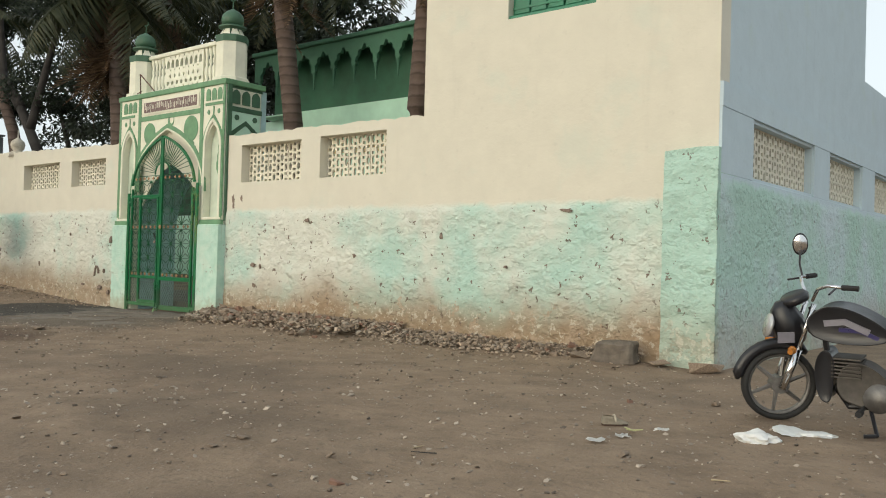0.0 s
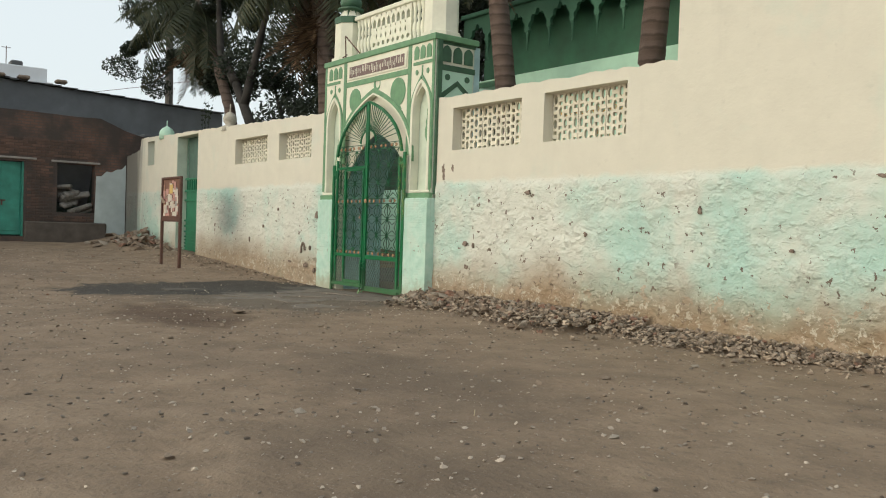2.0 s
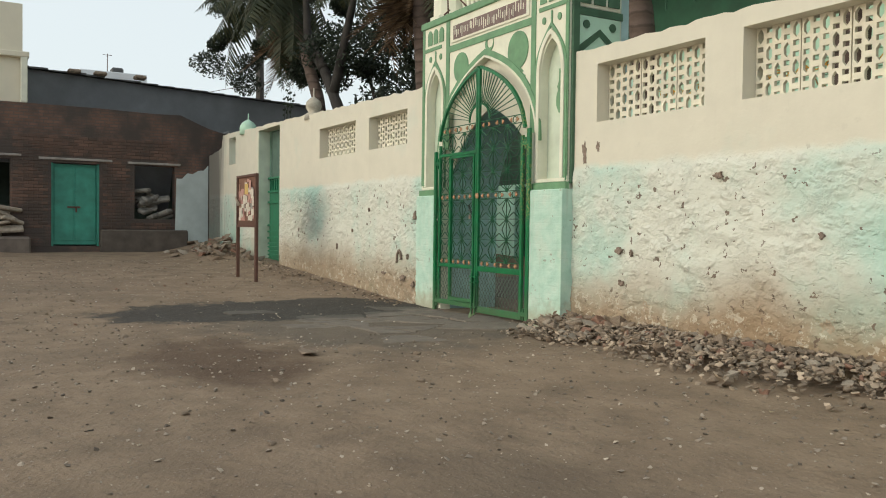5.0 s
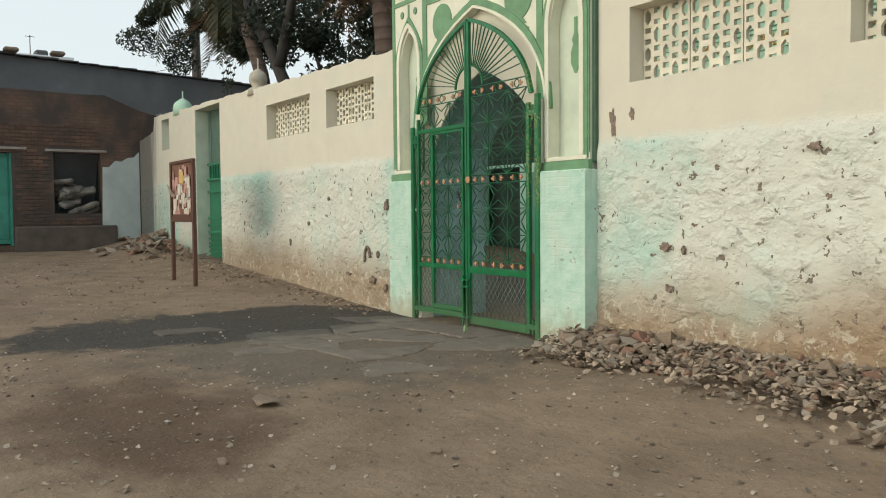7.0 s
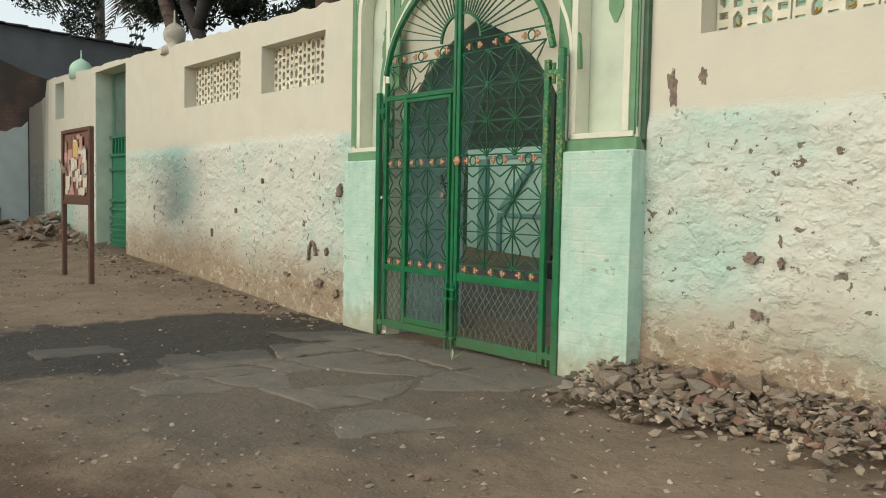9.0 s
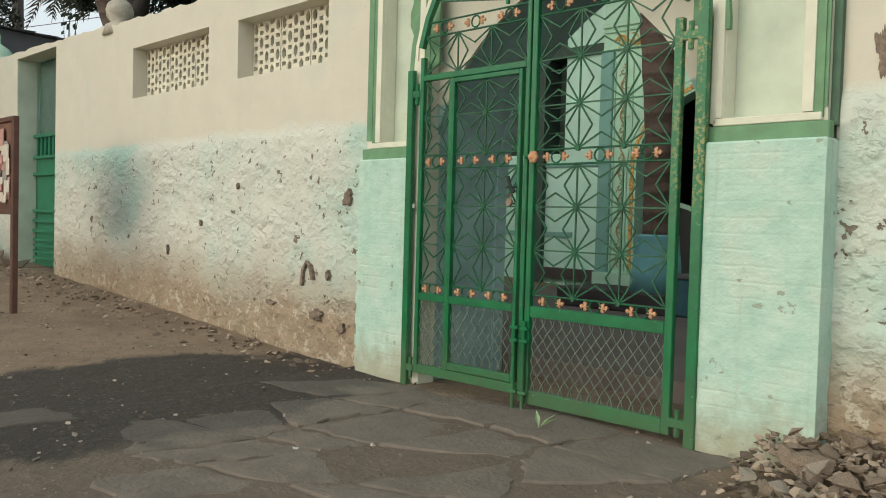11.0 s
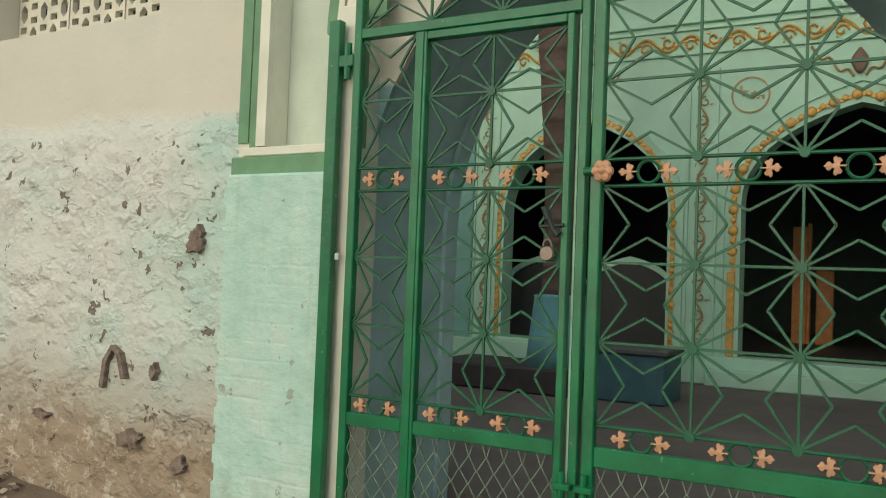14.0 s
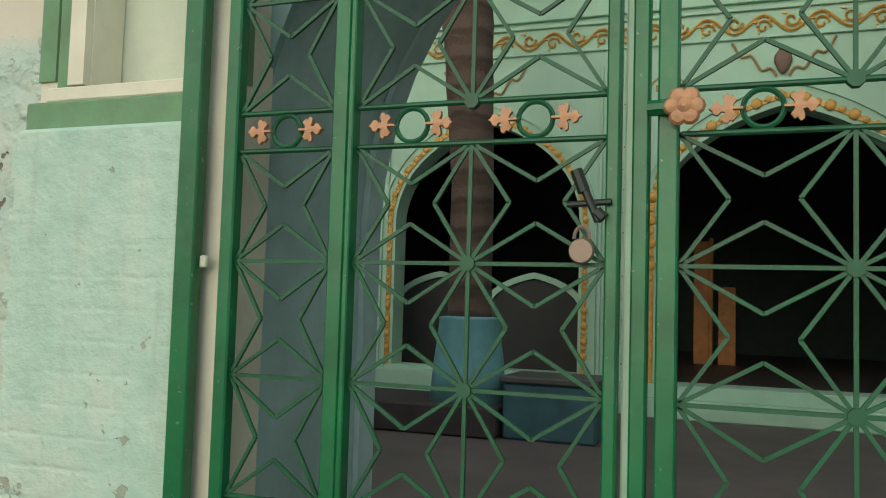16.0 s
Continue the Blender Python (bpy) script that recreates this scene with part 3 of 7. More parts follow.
# two-storey block at the corner: front, side and back
block = structure("wall_block_front", plate([(-7.8, -0.1), (-3.5, -0.1), (-3.5, 7.6), (-7.8, 7.6)], [rect(-6.38, -5.07, 4.48, 5.7)], 8.995, 9.28),
                  M_WALL, "tall cream plastered house wall with a green shuttered window", "wall")
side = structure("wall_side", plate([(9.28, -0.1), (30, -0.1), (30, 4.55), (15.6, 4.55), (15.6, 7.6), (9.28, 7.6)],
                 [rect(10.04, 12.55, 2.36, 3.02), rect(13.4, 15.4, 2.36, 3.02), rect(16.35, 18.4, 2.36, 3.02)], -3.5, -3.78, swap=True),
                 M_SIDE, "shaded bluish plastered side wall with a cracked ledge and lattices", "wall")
structure("wall_block_rear", boxed(-7.8, -3.79, 15.3, 15.59, -0.1, 7.6), M_BLOCK, "plain cream plastered rear house wall", "wall")
structure("wall_block_inner", boxed(-7.79, -7.52, 9.29, 15.29, -0.1, 7.6), M_BLOCK, "plain cream plastered house wall", "wall")
structure("roof_slab", boxed(-8.1, -3.3, 8.8, 15.8, 7.6, 7.75, bev=0.02), M_LINTEL, "flat cement roof slab of the house", "roof")


# ---- pierced cement lattices ----
def jali_mesh(w, h, rows, cell, shift=0):
    """A lattice of alternating lens-shaped slots and paired square holes, staggered row by row."""
    bm = bmesh.new()
    holes = []
    rh = h / rows
    cols = max(3, int(round(w / cell)))
    cw = w / cols
    for j in range(rows):
        for i in range(cols):
            cx, cz = (i + 0.5) * cw, (j + 0.5) * rh
            if (i + j + shift) % 2:
                a, b = cw * 0.33, rh * 0.42
                holes.append([(cx, cz - b), (cx + a, cz - b * 0.45), (cx + a, cz + b * 0.45), (cx, cz + b), (cx - a, cz + b * 0.45), (cx - a, cz - b * 0.45)])
            else:
                for dz in (-0.3, 0.0, 0.3):
                    if dz == 0.0:
                        continue
                    a, b = cw * 0.32, rh * 0.14
                    holes.append([(cx - a, cz + dz * rh - b), (cx + a, cz + dz * rh - b), (cx + a, cz + dz * rh + b), (cx - a, cz + dz * rh + b)])
    plate(rect(0, w, 0, h), holes, 0.0, 0.035, bm=bm)
    return bm


def add_jali(parent, x0, x1, z0, z1, y, turned=False):
    """Three cast blocks side by side fill one opening."""
    n = 3
    w = (x1 - x0) / n
    base = part("lattice_block", jali_mesh(w - 0.012, z1 - z0, 4, 0.098), M_JALI, parent, "cream cement lattice with slots and square holes")
    for i in range(n):
        m = pose(x0 + i * w + 0.006, y, z0)
        if turned:
            m = pose(y, x0 + i * w + 0.006, z0, 0, 0, 90)
        if i == 0:
            base.matrix_basis = m
        else:
            twin(base, m)


add_jali(wall_right, -11.98, -10.42, 2.53, 3.18, 9.17)
add_jali(wall_right, -9.97, -8.53, 2.53, 3.19, 9.17)
add_jali(wall_left, -20.3, -18.56, 2.66, 3.24, 9.17)
add_jali(wall_left, -18.0, -16.56, 2.66, 3.22, 9.17)
for a, b in ((10.04, 12.55), (13.4, 15.4), (16.35, 18.4)):
    add_jali(side, a, b, 2.36, 3.02, -3.6, True)

# ---- gatehouse ----
GX = -14.17
gatehouse = thing("gatehouse", (0, 0, 0), "cream and green painted masonry gatehouse with arch and domed turrets", "gatehouse")
NL, NR = -15.53, -12.73
body = plate(rect(-15.88, -12.44, -0.05, 4.3), [arch(GX, 2.24, 0.0, 1.65, 2.98)], 9.05, 9.75)
for f in body.faces:
    c = f.calc_center_median()
    inside = -15.34 < c.x < -13.0 and c.z < 3.62 and abs(f.normal.y) < 0.5 and 9.06 < c.y < 9.74
    f.material_index = 1 if inside else 0
part("passage_body", body, [M_NICHE, M_INNER], gatehouse, "mint painted niche backs and teal passage")
part("inner_face", plate(arch(GX, 2.38, 0.0, 2.45, 3.66), [arch(GX, 2.2, 0.03, 1.65, 2.96)], 9.02, 9.049), M_TWOTONE, gatehouse, "cream and teal painted face round the passage arch")
part("rear_wall", plate(rect(-15.88, -12.44, -0.05, 4.3), [arch(GX, 2.2, 0.02, 1.6, 3.05)], 9.752, 9.87), M_INNER, gatehouse, "teal painted rear arch")
front = plate([(-15.92, 1.8)] + arch(GX, 2.34, 1.8, 2.45, 3.62) + [(-12.4, 1.8), (-12.4, 4.36), (-15.92, 4.36)], [arch(NL, 0.42, 1.93, 3.15, 3.6), arch(NR, 0.42, 1.93, 3.15, 3.6)], 8.93, 9.046)
part("front_face", front, M_WHITE, gatehouse, "white limewashed front with two arched niches")
for x0, x1, nm in ((-15.9, -15.33, "pilaster"), (-13.02, -12.36, "pilaster")):
    pil = part(nm, boxed(x0, x1, 8.83, 9.047, -0.05, 1.795, bev=0.012), M_MINTB, gatehouse, "mint washed brick pilaster")
    for r in range(21):
        zc = 0.02 + r * 0.082
        k = 3
        for i in range(k):
            off = (r % 2) * 0.5 / k
            a = x0 + (x1 - x0) * max(0, (i + off) / k) + 0.0006
            b = x0 + (x1 - x0) * min(1, (i + 1 + off) / k) - 0.0006
            if b - a > 0.03:
                d = 0.0008 * random.random()
                part("brick", boxed(a - 0.001, b + 0.001, 8.8285 - d * 0.6, 8.84, zc, zc + 0.0815), M_MINTB, pil)


def green(name, bm, label=""):
    return part(name, bm, M_TRIM, gatehouse, label)


part("jamb", boxed(-15.329, -15.222, 8.875, 9.046, 0.0, 2.5, bev=0.006), M_WHITE, gatehouse, "pale limewashed jamb behind the gate post")
part("jamb", boxed(-13.07, -13.021, 8.875, 9.046, 0.0, 2.5, bev=0.006), M_WHITE, gatehouse)
Y0, Y1 = 8.917, 8.935
green("cornice", boxed(-15.95, -12.37, 8.9, 9.8, 4.3, 4.4, bev=0.01), "green painted cornice")
green("trim", boxed(-15.12, -13.14, Y0, Y1, 3.84, 3.93))
for x, z0 in ((-15.17, 2.45), (-13.09, 2.45)):
    green("trim", boxed(x - 0.045, x + 0.045, Y0, Y1, z0, 4.3))
for x in (-15.89, -12.43):
    green("trim", boxed(x - 0.03, x + 0.03, Y0 + 0.003, Y1, 1.95, 4.3))
for x0, x1 in ((-15.92, -15.3), (-13.04, -12.37)):
    green("niche_sill", boxed(x0, x1, 8.88, 8.94, 1.79, 1.88, bev=0.006))
    part("sill_strip", boxed(x0 + 0.05, x1 - 0.05, 8.9, 8.94, 1.885, 1.925, bev=0.004), M_WHITE, gatehouse)
    green("trim", boxed(x0 + 0.06, x1 - 0.06, Y0, Y1, 3.95, 4.0))
for cx in (NL, NR):
    part("niche_frame", band(arch(cx, 0.48, 1.93, 3.18, 3.68), 0.055, 8.902, 8.94), M_WHITE, gatehouse)
    green("niche_outline", band(arch(cx, 0.58, 1.9, 3.22, 3.77, point=0.3), 0.045, 8.912, 8.94))
    for s in (-1, 1):
        green("dot", plate(disc(cx + s * 0.15, 3.83, 0.035, 0.045, 10), [], Y0, Y1))
    green("finial", band([(cx, 3.76), (cx, 3.93)], 0.025, Y0, Y1))
    for i in range(3):
        green("small_arch", plate(arch(cx - 0.17 + i * 0.17, 0.125, 4.04, 4.18, 4.26, 5), [], Y0, Y1))
    # painted vase hanging in the niche
    green("niche_vase", plate([(cx + 0.02 + r * 0.065 * s, z) for s, seq in ((1, ((0.2, 2.72), (1, 2.82), (1.0, 2.92), (0.5, 3.0), (0.8, 3.04), (0.3, 3.1), (0.3, 3.25))), (-1, ((0.3, 3.25), (0.3, 3.1), (0.8, 3.04), (0.5, 3.0), (1.0, 2.92), (1, 2.82), (0.2, 2.72)))) for r, z in seq], [], 9.042, 9.049))
green("arch_outline", band(arch(GX, 2.43, 2.4, 2.46, 3.69), 0.075, 8.908, 8.94), "green arch band")
part("inner_arch_strip", band(arch(GX, 2.36, 1.9, 2.46, 3.63), 0.03, 8.9, 8.94), M_WHITE, gatehouse)
green("roundel", plate(disc(-14.8, 3.58, 0.19, 0.21), [], Y0, Y1))
green("roundel", plate(disc(-13.42, 3.58, 0.22, 0.24), [], Y0, Y1))
for sx, cx in ((1, -14.8), (-1, -13.42)):
    green("leaf_tail", band([(cx - sx * 0.02, 3.36), (cx - sx * 0.1, 3.3), (cx + sx * 0.0, 3.27), (cx - sx * 0.16, 3.22)], 0.05, Y0 + 0.002, Y1))
cres = [(GX + 0.09 + 0.1 * math.cos(t), 3.78 + 0.1 * math.sin(t)) for t in np.linspace(math.radians(-220), math.radians(60), 16)]
cres += [(GX + 0.11 + 0.078 * math.cos(t), 3.8 + 0.078 * math.sin(t)) for t in np.linspace(math.radians(55), math.radians(-215), 14)]
green("crescent", plate(cres, [], Y0, Y1))
panel = part("inscription_panel", boxed(-15.06, -13.18, 8.912, 8.94, 3.965, 4.23, bev=0.004), M_WHITE, gatehouse, "white framed inscription panel")
part("inscription_field", boxed(-15.0, -13.24, 8.907, 8.93, 4.0, 4.195), plain("maroon_grey_paint", (0.2, 0.14, 0.13), 0.7, var=0.3), panel, "dull maroon field")
for i in range(34):
    x = -14.96 + i * 0.05 + random.uniform(-0.01, 0.01)
    h = random.uniform(0.03, 0.075)
    zc = 4.1 + random.uniform(-0.035, 0.035)
    wdt = random.uniform(0.008, 0.02)
    part("script_stroke", boxed(x, x + wdt, 8.9035, 8.91, zc - h, zc + h), M_WHITE, panel)
# painted side face
XS = -12.425
for j in range(3):
    b = plate(arch(9.17 + j * 0.22, 0.17, 3.98, 4.14, 4.24, 5), [], XS, XS + 0.02, swap=True)
    part("small_arch", b, M_DOME, gatehouse)
part("side_panel", boxed(-12.44, -12.428, 9.06, 9.72, 3.94, 4.28), M_WHITE, gatehouse)
part("side_panel", boxed(-12.44, -12.428, 9.06, 9.72, 3.4, 3.84), M_MINTP, gatehouse)
for z in (3.89, 4.3):
    part("side_trim", boxed(-12.445, XS + 0.004, 9.0, 9.76, z - 0.045, z + 0.04), M_DOME, gatehouse)
for yy in (9.2, 9.6):
    part("dot", plate(disc(yy, 3.74, 0.05, 0.05, 10), [], XS - 0.004, XS + 0.01, swap=True), M_DOME, gatehouse)
bm = band([(9.08, 3.42), (9.4, 3.66), (9.72, 3.42)], 0.08, XS - 0.004, XS + 0.012)
for v in bm.verts:
    v.co.x, v.co.y = v.co.y, v.co.x
part("chevron", bm, M_DOME, gatehouse)
part("corner_strip", boxed(-12.45, -12.36, 8.96, 9.05, 1.86, 4.3), M_DOME, gatehouse, "dark green corner pipe")


def turret(x, y):
    t = part("turret", bmesh.new(), M_WHITE, gatehouse)
    t.matrix_basis = pose(x, y, 4.4, 0, 0, 22.5)
    bm = bmesh.new()
    lathe(bm, [(0.34, 0), (0.34, 0.06), (0.29, 0.08), (0.285, 0.72)], 8)
    bm.to_mesh(t.data)
    bm.free()
    bm = bmesh.new()
    lathe(bm, [(0.3, 0.715), (0.305, 0.83), (0.29, 0.84)], 8)
    part("collar", bm, M_DOME, t, "dark green collar")
    bm = bmesh.new()
    for k in range(8):
        a = k * math.tau / 8
        p = [Vector((0.24 * math.cos(a + d), 0.24 * math.sin(a + d), 0.84)) for d in (-0.36, 0.36)]
        tip = [Vector((0.15 * math.cos(a + d), 0.15 * math.sin(a + d), 1.0)) for d in (-0.2, 0.2)]
        q = [bm.verts.new(v) for v in (p[0], p[1], tip[1], tip[0])]
        q2 = [bm.verts.new(v * 0.9 + Vector((0, 0, 0.005))) for v in (p[0], p[1], tip[1], tip[0])]
        bm.faces.new(q)
        bm.faces.new(q2[::-1])
        for i in range(4):
            bm.faces.new((q[i], q2[i], q2[(i + 1) % 4], q[(i + 1) % 4]))
    part("petal_ring", bm, M_WHITE, t, "white plaster petals")
    bm = bmesh.new()
    lathe(bm, [(0.15, 0.84), (0.17, 0.97), (0.25, 0.995), (0.25, 1.02), (0.19, 1.04)], 16)
    part("dome_base", bm, M_DOME, t, smooth=False)
    bm = bmesh.new()
    lathe(bm, [(0.16, 1.035), (0.2, 1.09), (0.205, 1.16), (0.18, 1.24), (0.12, 1.3), (0.05, 1.335), (0.015, 1.36)], 20)
    part("dome", bm, M_DOME, t, "dark green onion dome", smooth=True)
    bm = bmesh.new()
    bar(bm, (0, 0, 1.35), (0, 0, 1.5), 0.008, 6)
    for a0 in np.linspace(-2.4, 0.9, 8)[:-1]:
        a1 = a0 + 3.3 / 7
        bar(bm, (0.05 * math.cos(a0), 0, 1.55 + 0.05 * math.sin(a0)), (0.05 * math.cos(a1), 0, 1.55 + 0.05 * math.sin(a1)), 0.009, 5)
    part("finial", bm, M_DOME, t)


turret(-15.6, 9.25)
turret(-12.7, 9.25)
rail = part("parapet_rail", boxed(-15.33, -12.97, 9.17, 9.33, 5.14, 5.22, bev=0.012), M_WHITE, gatehouse)
part("parapet_plinth", boxed(-15.33, -12.97, 9.17, 9.33, 4.4, 4.46, bev=0.006), M_WHITE, gatehouse)
bm = bmesh.new()
lathe(bm, [(0.05, 0), (0.05, 0.05), (0.025, 0.08), (0.055, 0.2), (0.045, 0.3), (0.024, 0.36), (0.042, 0.42), (0.024, 0.5), (0.05, 0.62), (0.05, 0.68)], 10)
first = part("baluster", bm, M_WHITE, gatehouse, smooth=True)
xs = [-15.25 + 0.115 * i for i in range(5)] + [-13.44 + 0.115 * i for i in range(5)]
first.matrix_basis = pose(xs[0], 9.25, 4.46)
for x in xs[1:]:
    twin(first, pose(x, 9.25, 4.46))
holes = []
for i in range(8):
    cx = -14.67 + i * 0.154
    holes.append(disc(cx, 4.6, 0.042, 0.042, 8))
    holes.append(arch(cx, 0.1, 4.9, 4.98, 5.06, 4, 0.3))
    if i < 7:
        holes.append([(cx + 0.045, 4.485), (cx + 0.109, 4.485), (cx + 0.077, 4.54)])
        holes.append([(cx + 0.077, 4.68), (cx + 0.105, 4.735), (cx + 0.077, 4.79), (cx + 0.049, 4.735)])
        holes.append([(cx + 0.077, 5.07), (cx + 0.1, 5.125), (cx + 0.054, 5.125)])
        holes.append(disc(cx + 0.077, 4.86, 0.02, 0.02, 6))
part("parapet_panel", plate(rect(-14.76, -13.5, 4.46, 5.14), holes, 9.2, 9.3), M_WHITE, gatehouse, "pierced white parapet panel")
bm = bmesh.new()
for a, b in (((-15.22, 8.95, 4.4), (-15.0, 8.8, 4.75)), ((-15.0, 8.8, 4.75), (-14.7, 8.95, 4.4)), ((-15.3, 8.93, 4.42), (-15.1, 8.9, 4.44))):
    bar(bm, a, b, 0.012, 6)
tagged(mesh_object("lamp_bracket", bm, M_RUST), "bent dark iron bracket fixed on the gatehouse cornice", "bracket")

# ---- iron gate ----
gate = thing("iron_gate", (0, 0, 0), "green enamelled iron double gate, closed, with star grille and wicket", "gate")
GY = 8.84


def arch_top(x):
    """Height of the gate's curved top over x."""
    u = min(1.0, abs(x - GX) / 1.06)
    t = math.acos(u)
    return 2.45 + 1.03 * (0.86 * math.sin(t) + 0.14 * (t / (math.pi / 2)) ** 3.5)


def rod_between(bm, x0, z0, x1, z1, r=0.006):
    bar(bm, (x0, GY, z0), (x1, GY, z1), r, 4)


def star_field(parent, cols, rows):
    """A grille of twelve-armed stars; one part for each field of the grid."""
    for j in range(len(rows) - 1):
        for i in range(len(cols) - 1):
            x0, x1, z0, z1 = cols[i], cols[i + 1], rows[j], rows[j + 1]
            if max(z1, z0) > min(arch_top(x0), arch_top(x1)) + 0.05:
                continue
            w, h = x1 - x0, z1 - z0
            xm, zm = (x0 + x1) / 2, (z0 + z1) / 2
            bm = bmesh.new()
            for za, s in ((z0, 1), (z1, -1)):
                rod_between(bm, x0, za, xm, za + s * 0.33 * h)
                rod_between(bm, xm, za + s * 0.33 * h, x1, za)
            for xa, s in ((x0, 1), (x1, -1)):
                rod_between(bm, xa, z0, xa + s * 0.3 * w, zm)
                rod_between(bm, xa + s * 0.3 * w, zm, xa, z1)
            if i < len(cols) - 2:
                rod_between(bm, x1, z0, x1, z1, 0.0062)
                bar(bm, (x1, GY - 0.012, z0), (x1, GY + 0.008, z0), 0.017, 8)
            rod_between(bm, x0, z0, x1, z0, 0.0062)
            part("star_grille", bm, M_GRILLE, parent)


def leaf_mesh():
    """A three-lobed copper leaf, pointing along +x."""
    right_ = [(-0.016, 0.003), (0.008, 0.003), (0.006, 0.012), (-0.002, 0.022), (0.008, 0.034), (0.014, 0.03), (0.022, 0.04), (0.03, 0.034), (0.03, 0.022), (0.026, 0.01), (0.036, 0.008), (0.044, 0.018), (0.054, 0.015), (0.058, 0.005), (0.066, 0.0)]
    out = right_ + [(x, -z) for x, z in right_[-2::-1]]
    out = [(x * 0.78, z * 0.76) for x, z in out]
    bm = plate(out, [], -0.006, 0.004)
    for v in bm.verts:
        if v.co.y < 0:
            v.co.y -= 0.004 * (1 - abs(v.co.z) / 0.036)
    return bm


def ring_mesh():
    bm = bmesh.new()
    tube(bm, [(0.038 * math.cos(k * math.tau / 20), 0, 0.038 * math.sin(k * math.tau / 20)) for k in range(20)], 0.006, 6, closed=True)
    return bm


leaf_data = [None, None]


def ring_row(parent, centres, z, scale=1.0):
    for cx in centres:
        if leaf_data[0] is None:
            r = part("ring", ring_mesh(), M_GRILLE, parent)
            lf = part("copper_leaf", leaf_mesh(), M_COPPER, parent, "copper painted iron leaf")
            leaf_data[0], leaf_data[1] = r, lf
        else:
            r = twin(leaf_data[0], Matrix(), parent)
            lf = twin(leaf_data[1], Matrix(), parent)
        r.matrix_basis = pose(cx, GY, z) @ Matrix.Scale(scale, 4)
        lf.matrix_basis = pose(cx + 0.05 * scale, GY - 0.006, z) @ Matrix.Scale(scale, 4)
        lf2 = twin(leaf_data[1], pose(cx - 0.05 * scale, GY - 0.006, z, 0, 180, 0) @ Matrix.Scale(scale, 4), parent)


def wire_mesh(parent, x0, x1, z0, z1, gap=0.036):
    """Woven wires that zigzag and touch, filling the bottom panel."""
    bm = bmesh.new()
    n = int((x1 - x0) / gap)
    g = (x1 - x0) / n
    m = max(4, int((z1 - z0) / 0.046))
    for i in range(n + 1):
        pts = [(x0 + i * g, GY, z0)]
        for j in range(1, m):
            s = 0.46 * g * (1 if (i + j) % 2 else -1)
            pts.append((min(x1, max(x0, x0 + i * g + s)), GY + (0.003 if j % 2 else -0.003), z0 + (z1 - z0) * j / m))
        pts.append((x0 + i * g, GY, z1))
        for a, b in zip(pts, pts[1:]):
            bar(bm, a, b, 0.003, 4)
    part("wire_mesh", bm, M_WIRE, parent, "woven galvanised wire panel")


def flat(name, parent, x0, x1, z0, z1, d0=0.02, d1=0.02, mat=None):
    return part(name, boxed(x0, x1, GY - d0, GY + d1, z0, z1, bev=0.004), mat or M_GATE, parent)


RLO, RHI = [0.885, 1.17, 1.443, 1.708], [1.8, 2.073, 2.357, 2.64]


def hoop(parent, side):
    """The curved top bar of a leaf, its fan of rays and the small ring they spring from."""
    xs = [GX + side * 0.02 + side * 1.03 * i / 16 for i in range(17)]
    pts = [(x, arch_top(x)) for x in xs]
    part("top_hoop", band(pts, 0.04, GY - 0.02, GY + 0.02), M_GATE, parent)
    c = (GX + side * 0.03, 2.76)
    for a in np.linspace(8, 84, 13):
        bm = bmesh.new()
        d = Vector((side * math.cos(radians(a)), math.sin(radians(a))))
        r = 0.22
        while r < 1.3 and c[1] + d.y * r < arch_top(c[0] + d.x * r) - 0.005 and abs(c[0] + d.x * r - GX) < 1.05:
            r += 0.02
        rod_between(bm, c[0] + d.x * 0.22, c[1] + d.y * 0.22, c[0] + d.x * r, c[1] + d.y * r, 0.007)
        part("fan_ray", bm, M_GRILLE, parent)
    part("fan_ring", band([(c[0] + side * 0.22 * math.cos(t), c[1] + 0.22 * math.sin(t)) for t in np.linspace(0, math.pi / 2, 12)], 0.02, GY - 0.01, GY + 0.01), M_GATE, parent)


# leaf that stays shut, and the leaf that holds the wicket
right = part("right_leaf", boxed(-14.183, -14.142, GY - 0.025, GY + 0.015, 0.19, 3.46, bev=0.004), M_GATE, gate, "green gate leaf")
flat("outer_stile", right, -13.19, -13.14, 0.19, 2.48)
flat("bottom_rail", right, -14.142, -13.19, 0.19, 0.277)
flat("lock_rail", right, -14.142, -13.19, 0.745, 0.815)
for z in (0.885, 1.708, 1.8, 2.64, 2.74):
    flat("cross_bar", right, -14.142, -13.19, z - 0.006, z + 0.006, 0.007, 0.007, M_GRILLE)
CR = [-14.142, -13.823, -13.5, -13.19]
star_field(right, CR, RLO)
star_field(right, CR, RHI)
for z in (0.85, 1.754, 2.69):
    ring_row(right, [-13.985, -13.665, -13.345], z)
wire_mesh(right, -14.138, -13.194, 0.277, 0.745)
hoop(right, 1)

left = part("left_leaf", boxed(-15.214, -15.177, GY - 0.02, GY + 0.018, 0.235, 2.5, bev=0.004), M_GATE, gate, "green gate leaf with a wicket door")
flat("meeting_stile", left, -14.233, -14.2, 0.2, 3.46, 0.02, 0.02)
flat("closing_strip", left, -14.252, -14.2335, 0.24, 2.33, -0.012, 0.018, M_MINTP)
flat("bottom_rail", left, -15.177, -14.233, 0.235, 0.3)
flat("wicket_head", left, -15.177, -14.233, 2.33, 2.372)
flat("wicket_post", left, -14.919, -14.878, 0.3, 2.33)
flat("lock_rail", left, -15.177, -14.919, 0.766, 0.818)
for z in (0.885, 1.708, 1.8):
    flat("cross_bar", left, -15.177, -14.919, z - 0.006, z + 0.006, 0.007, 0.007, M_GRILLE)
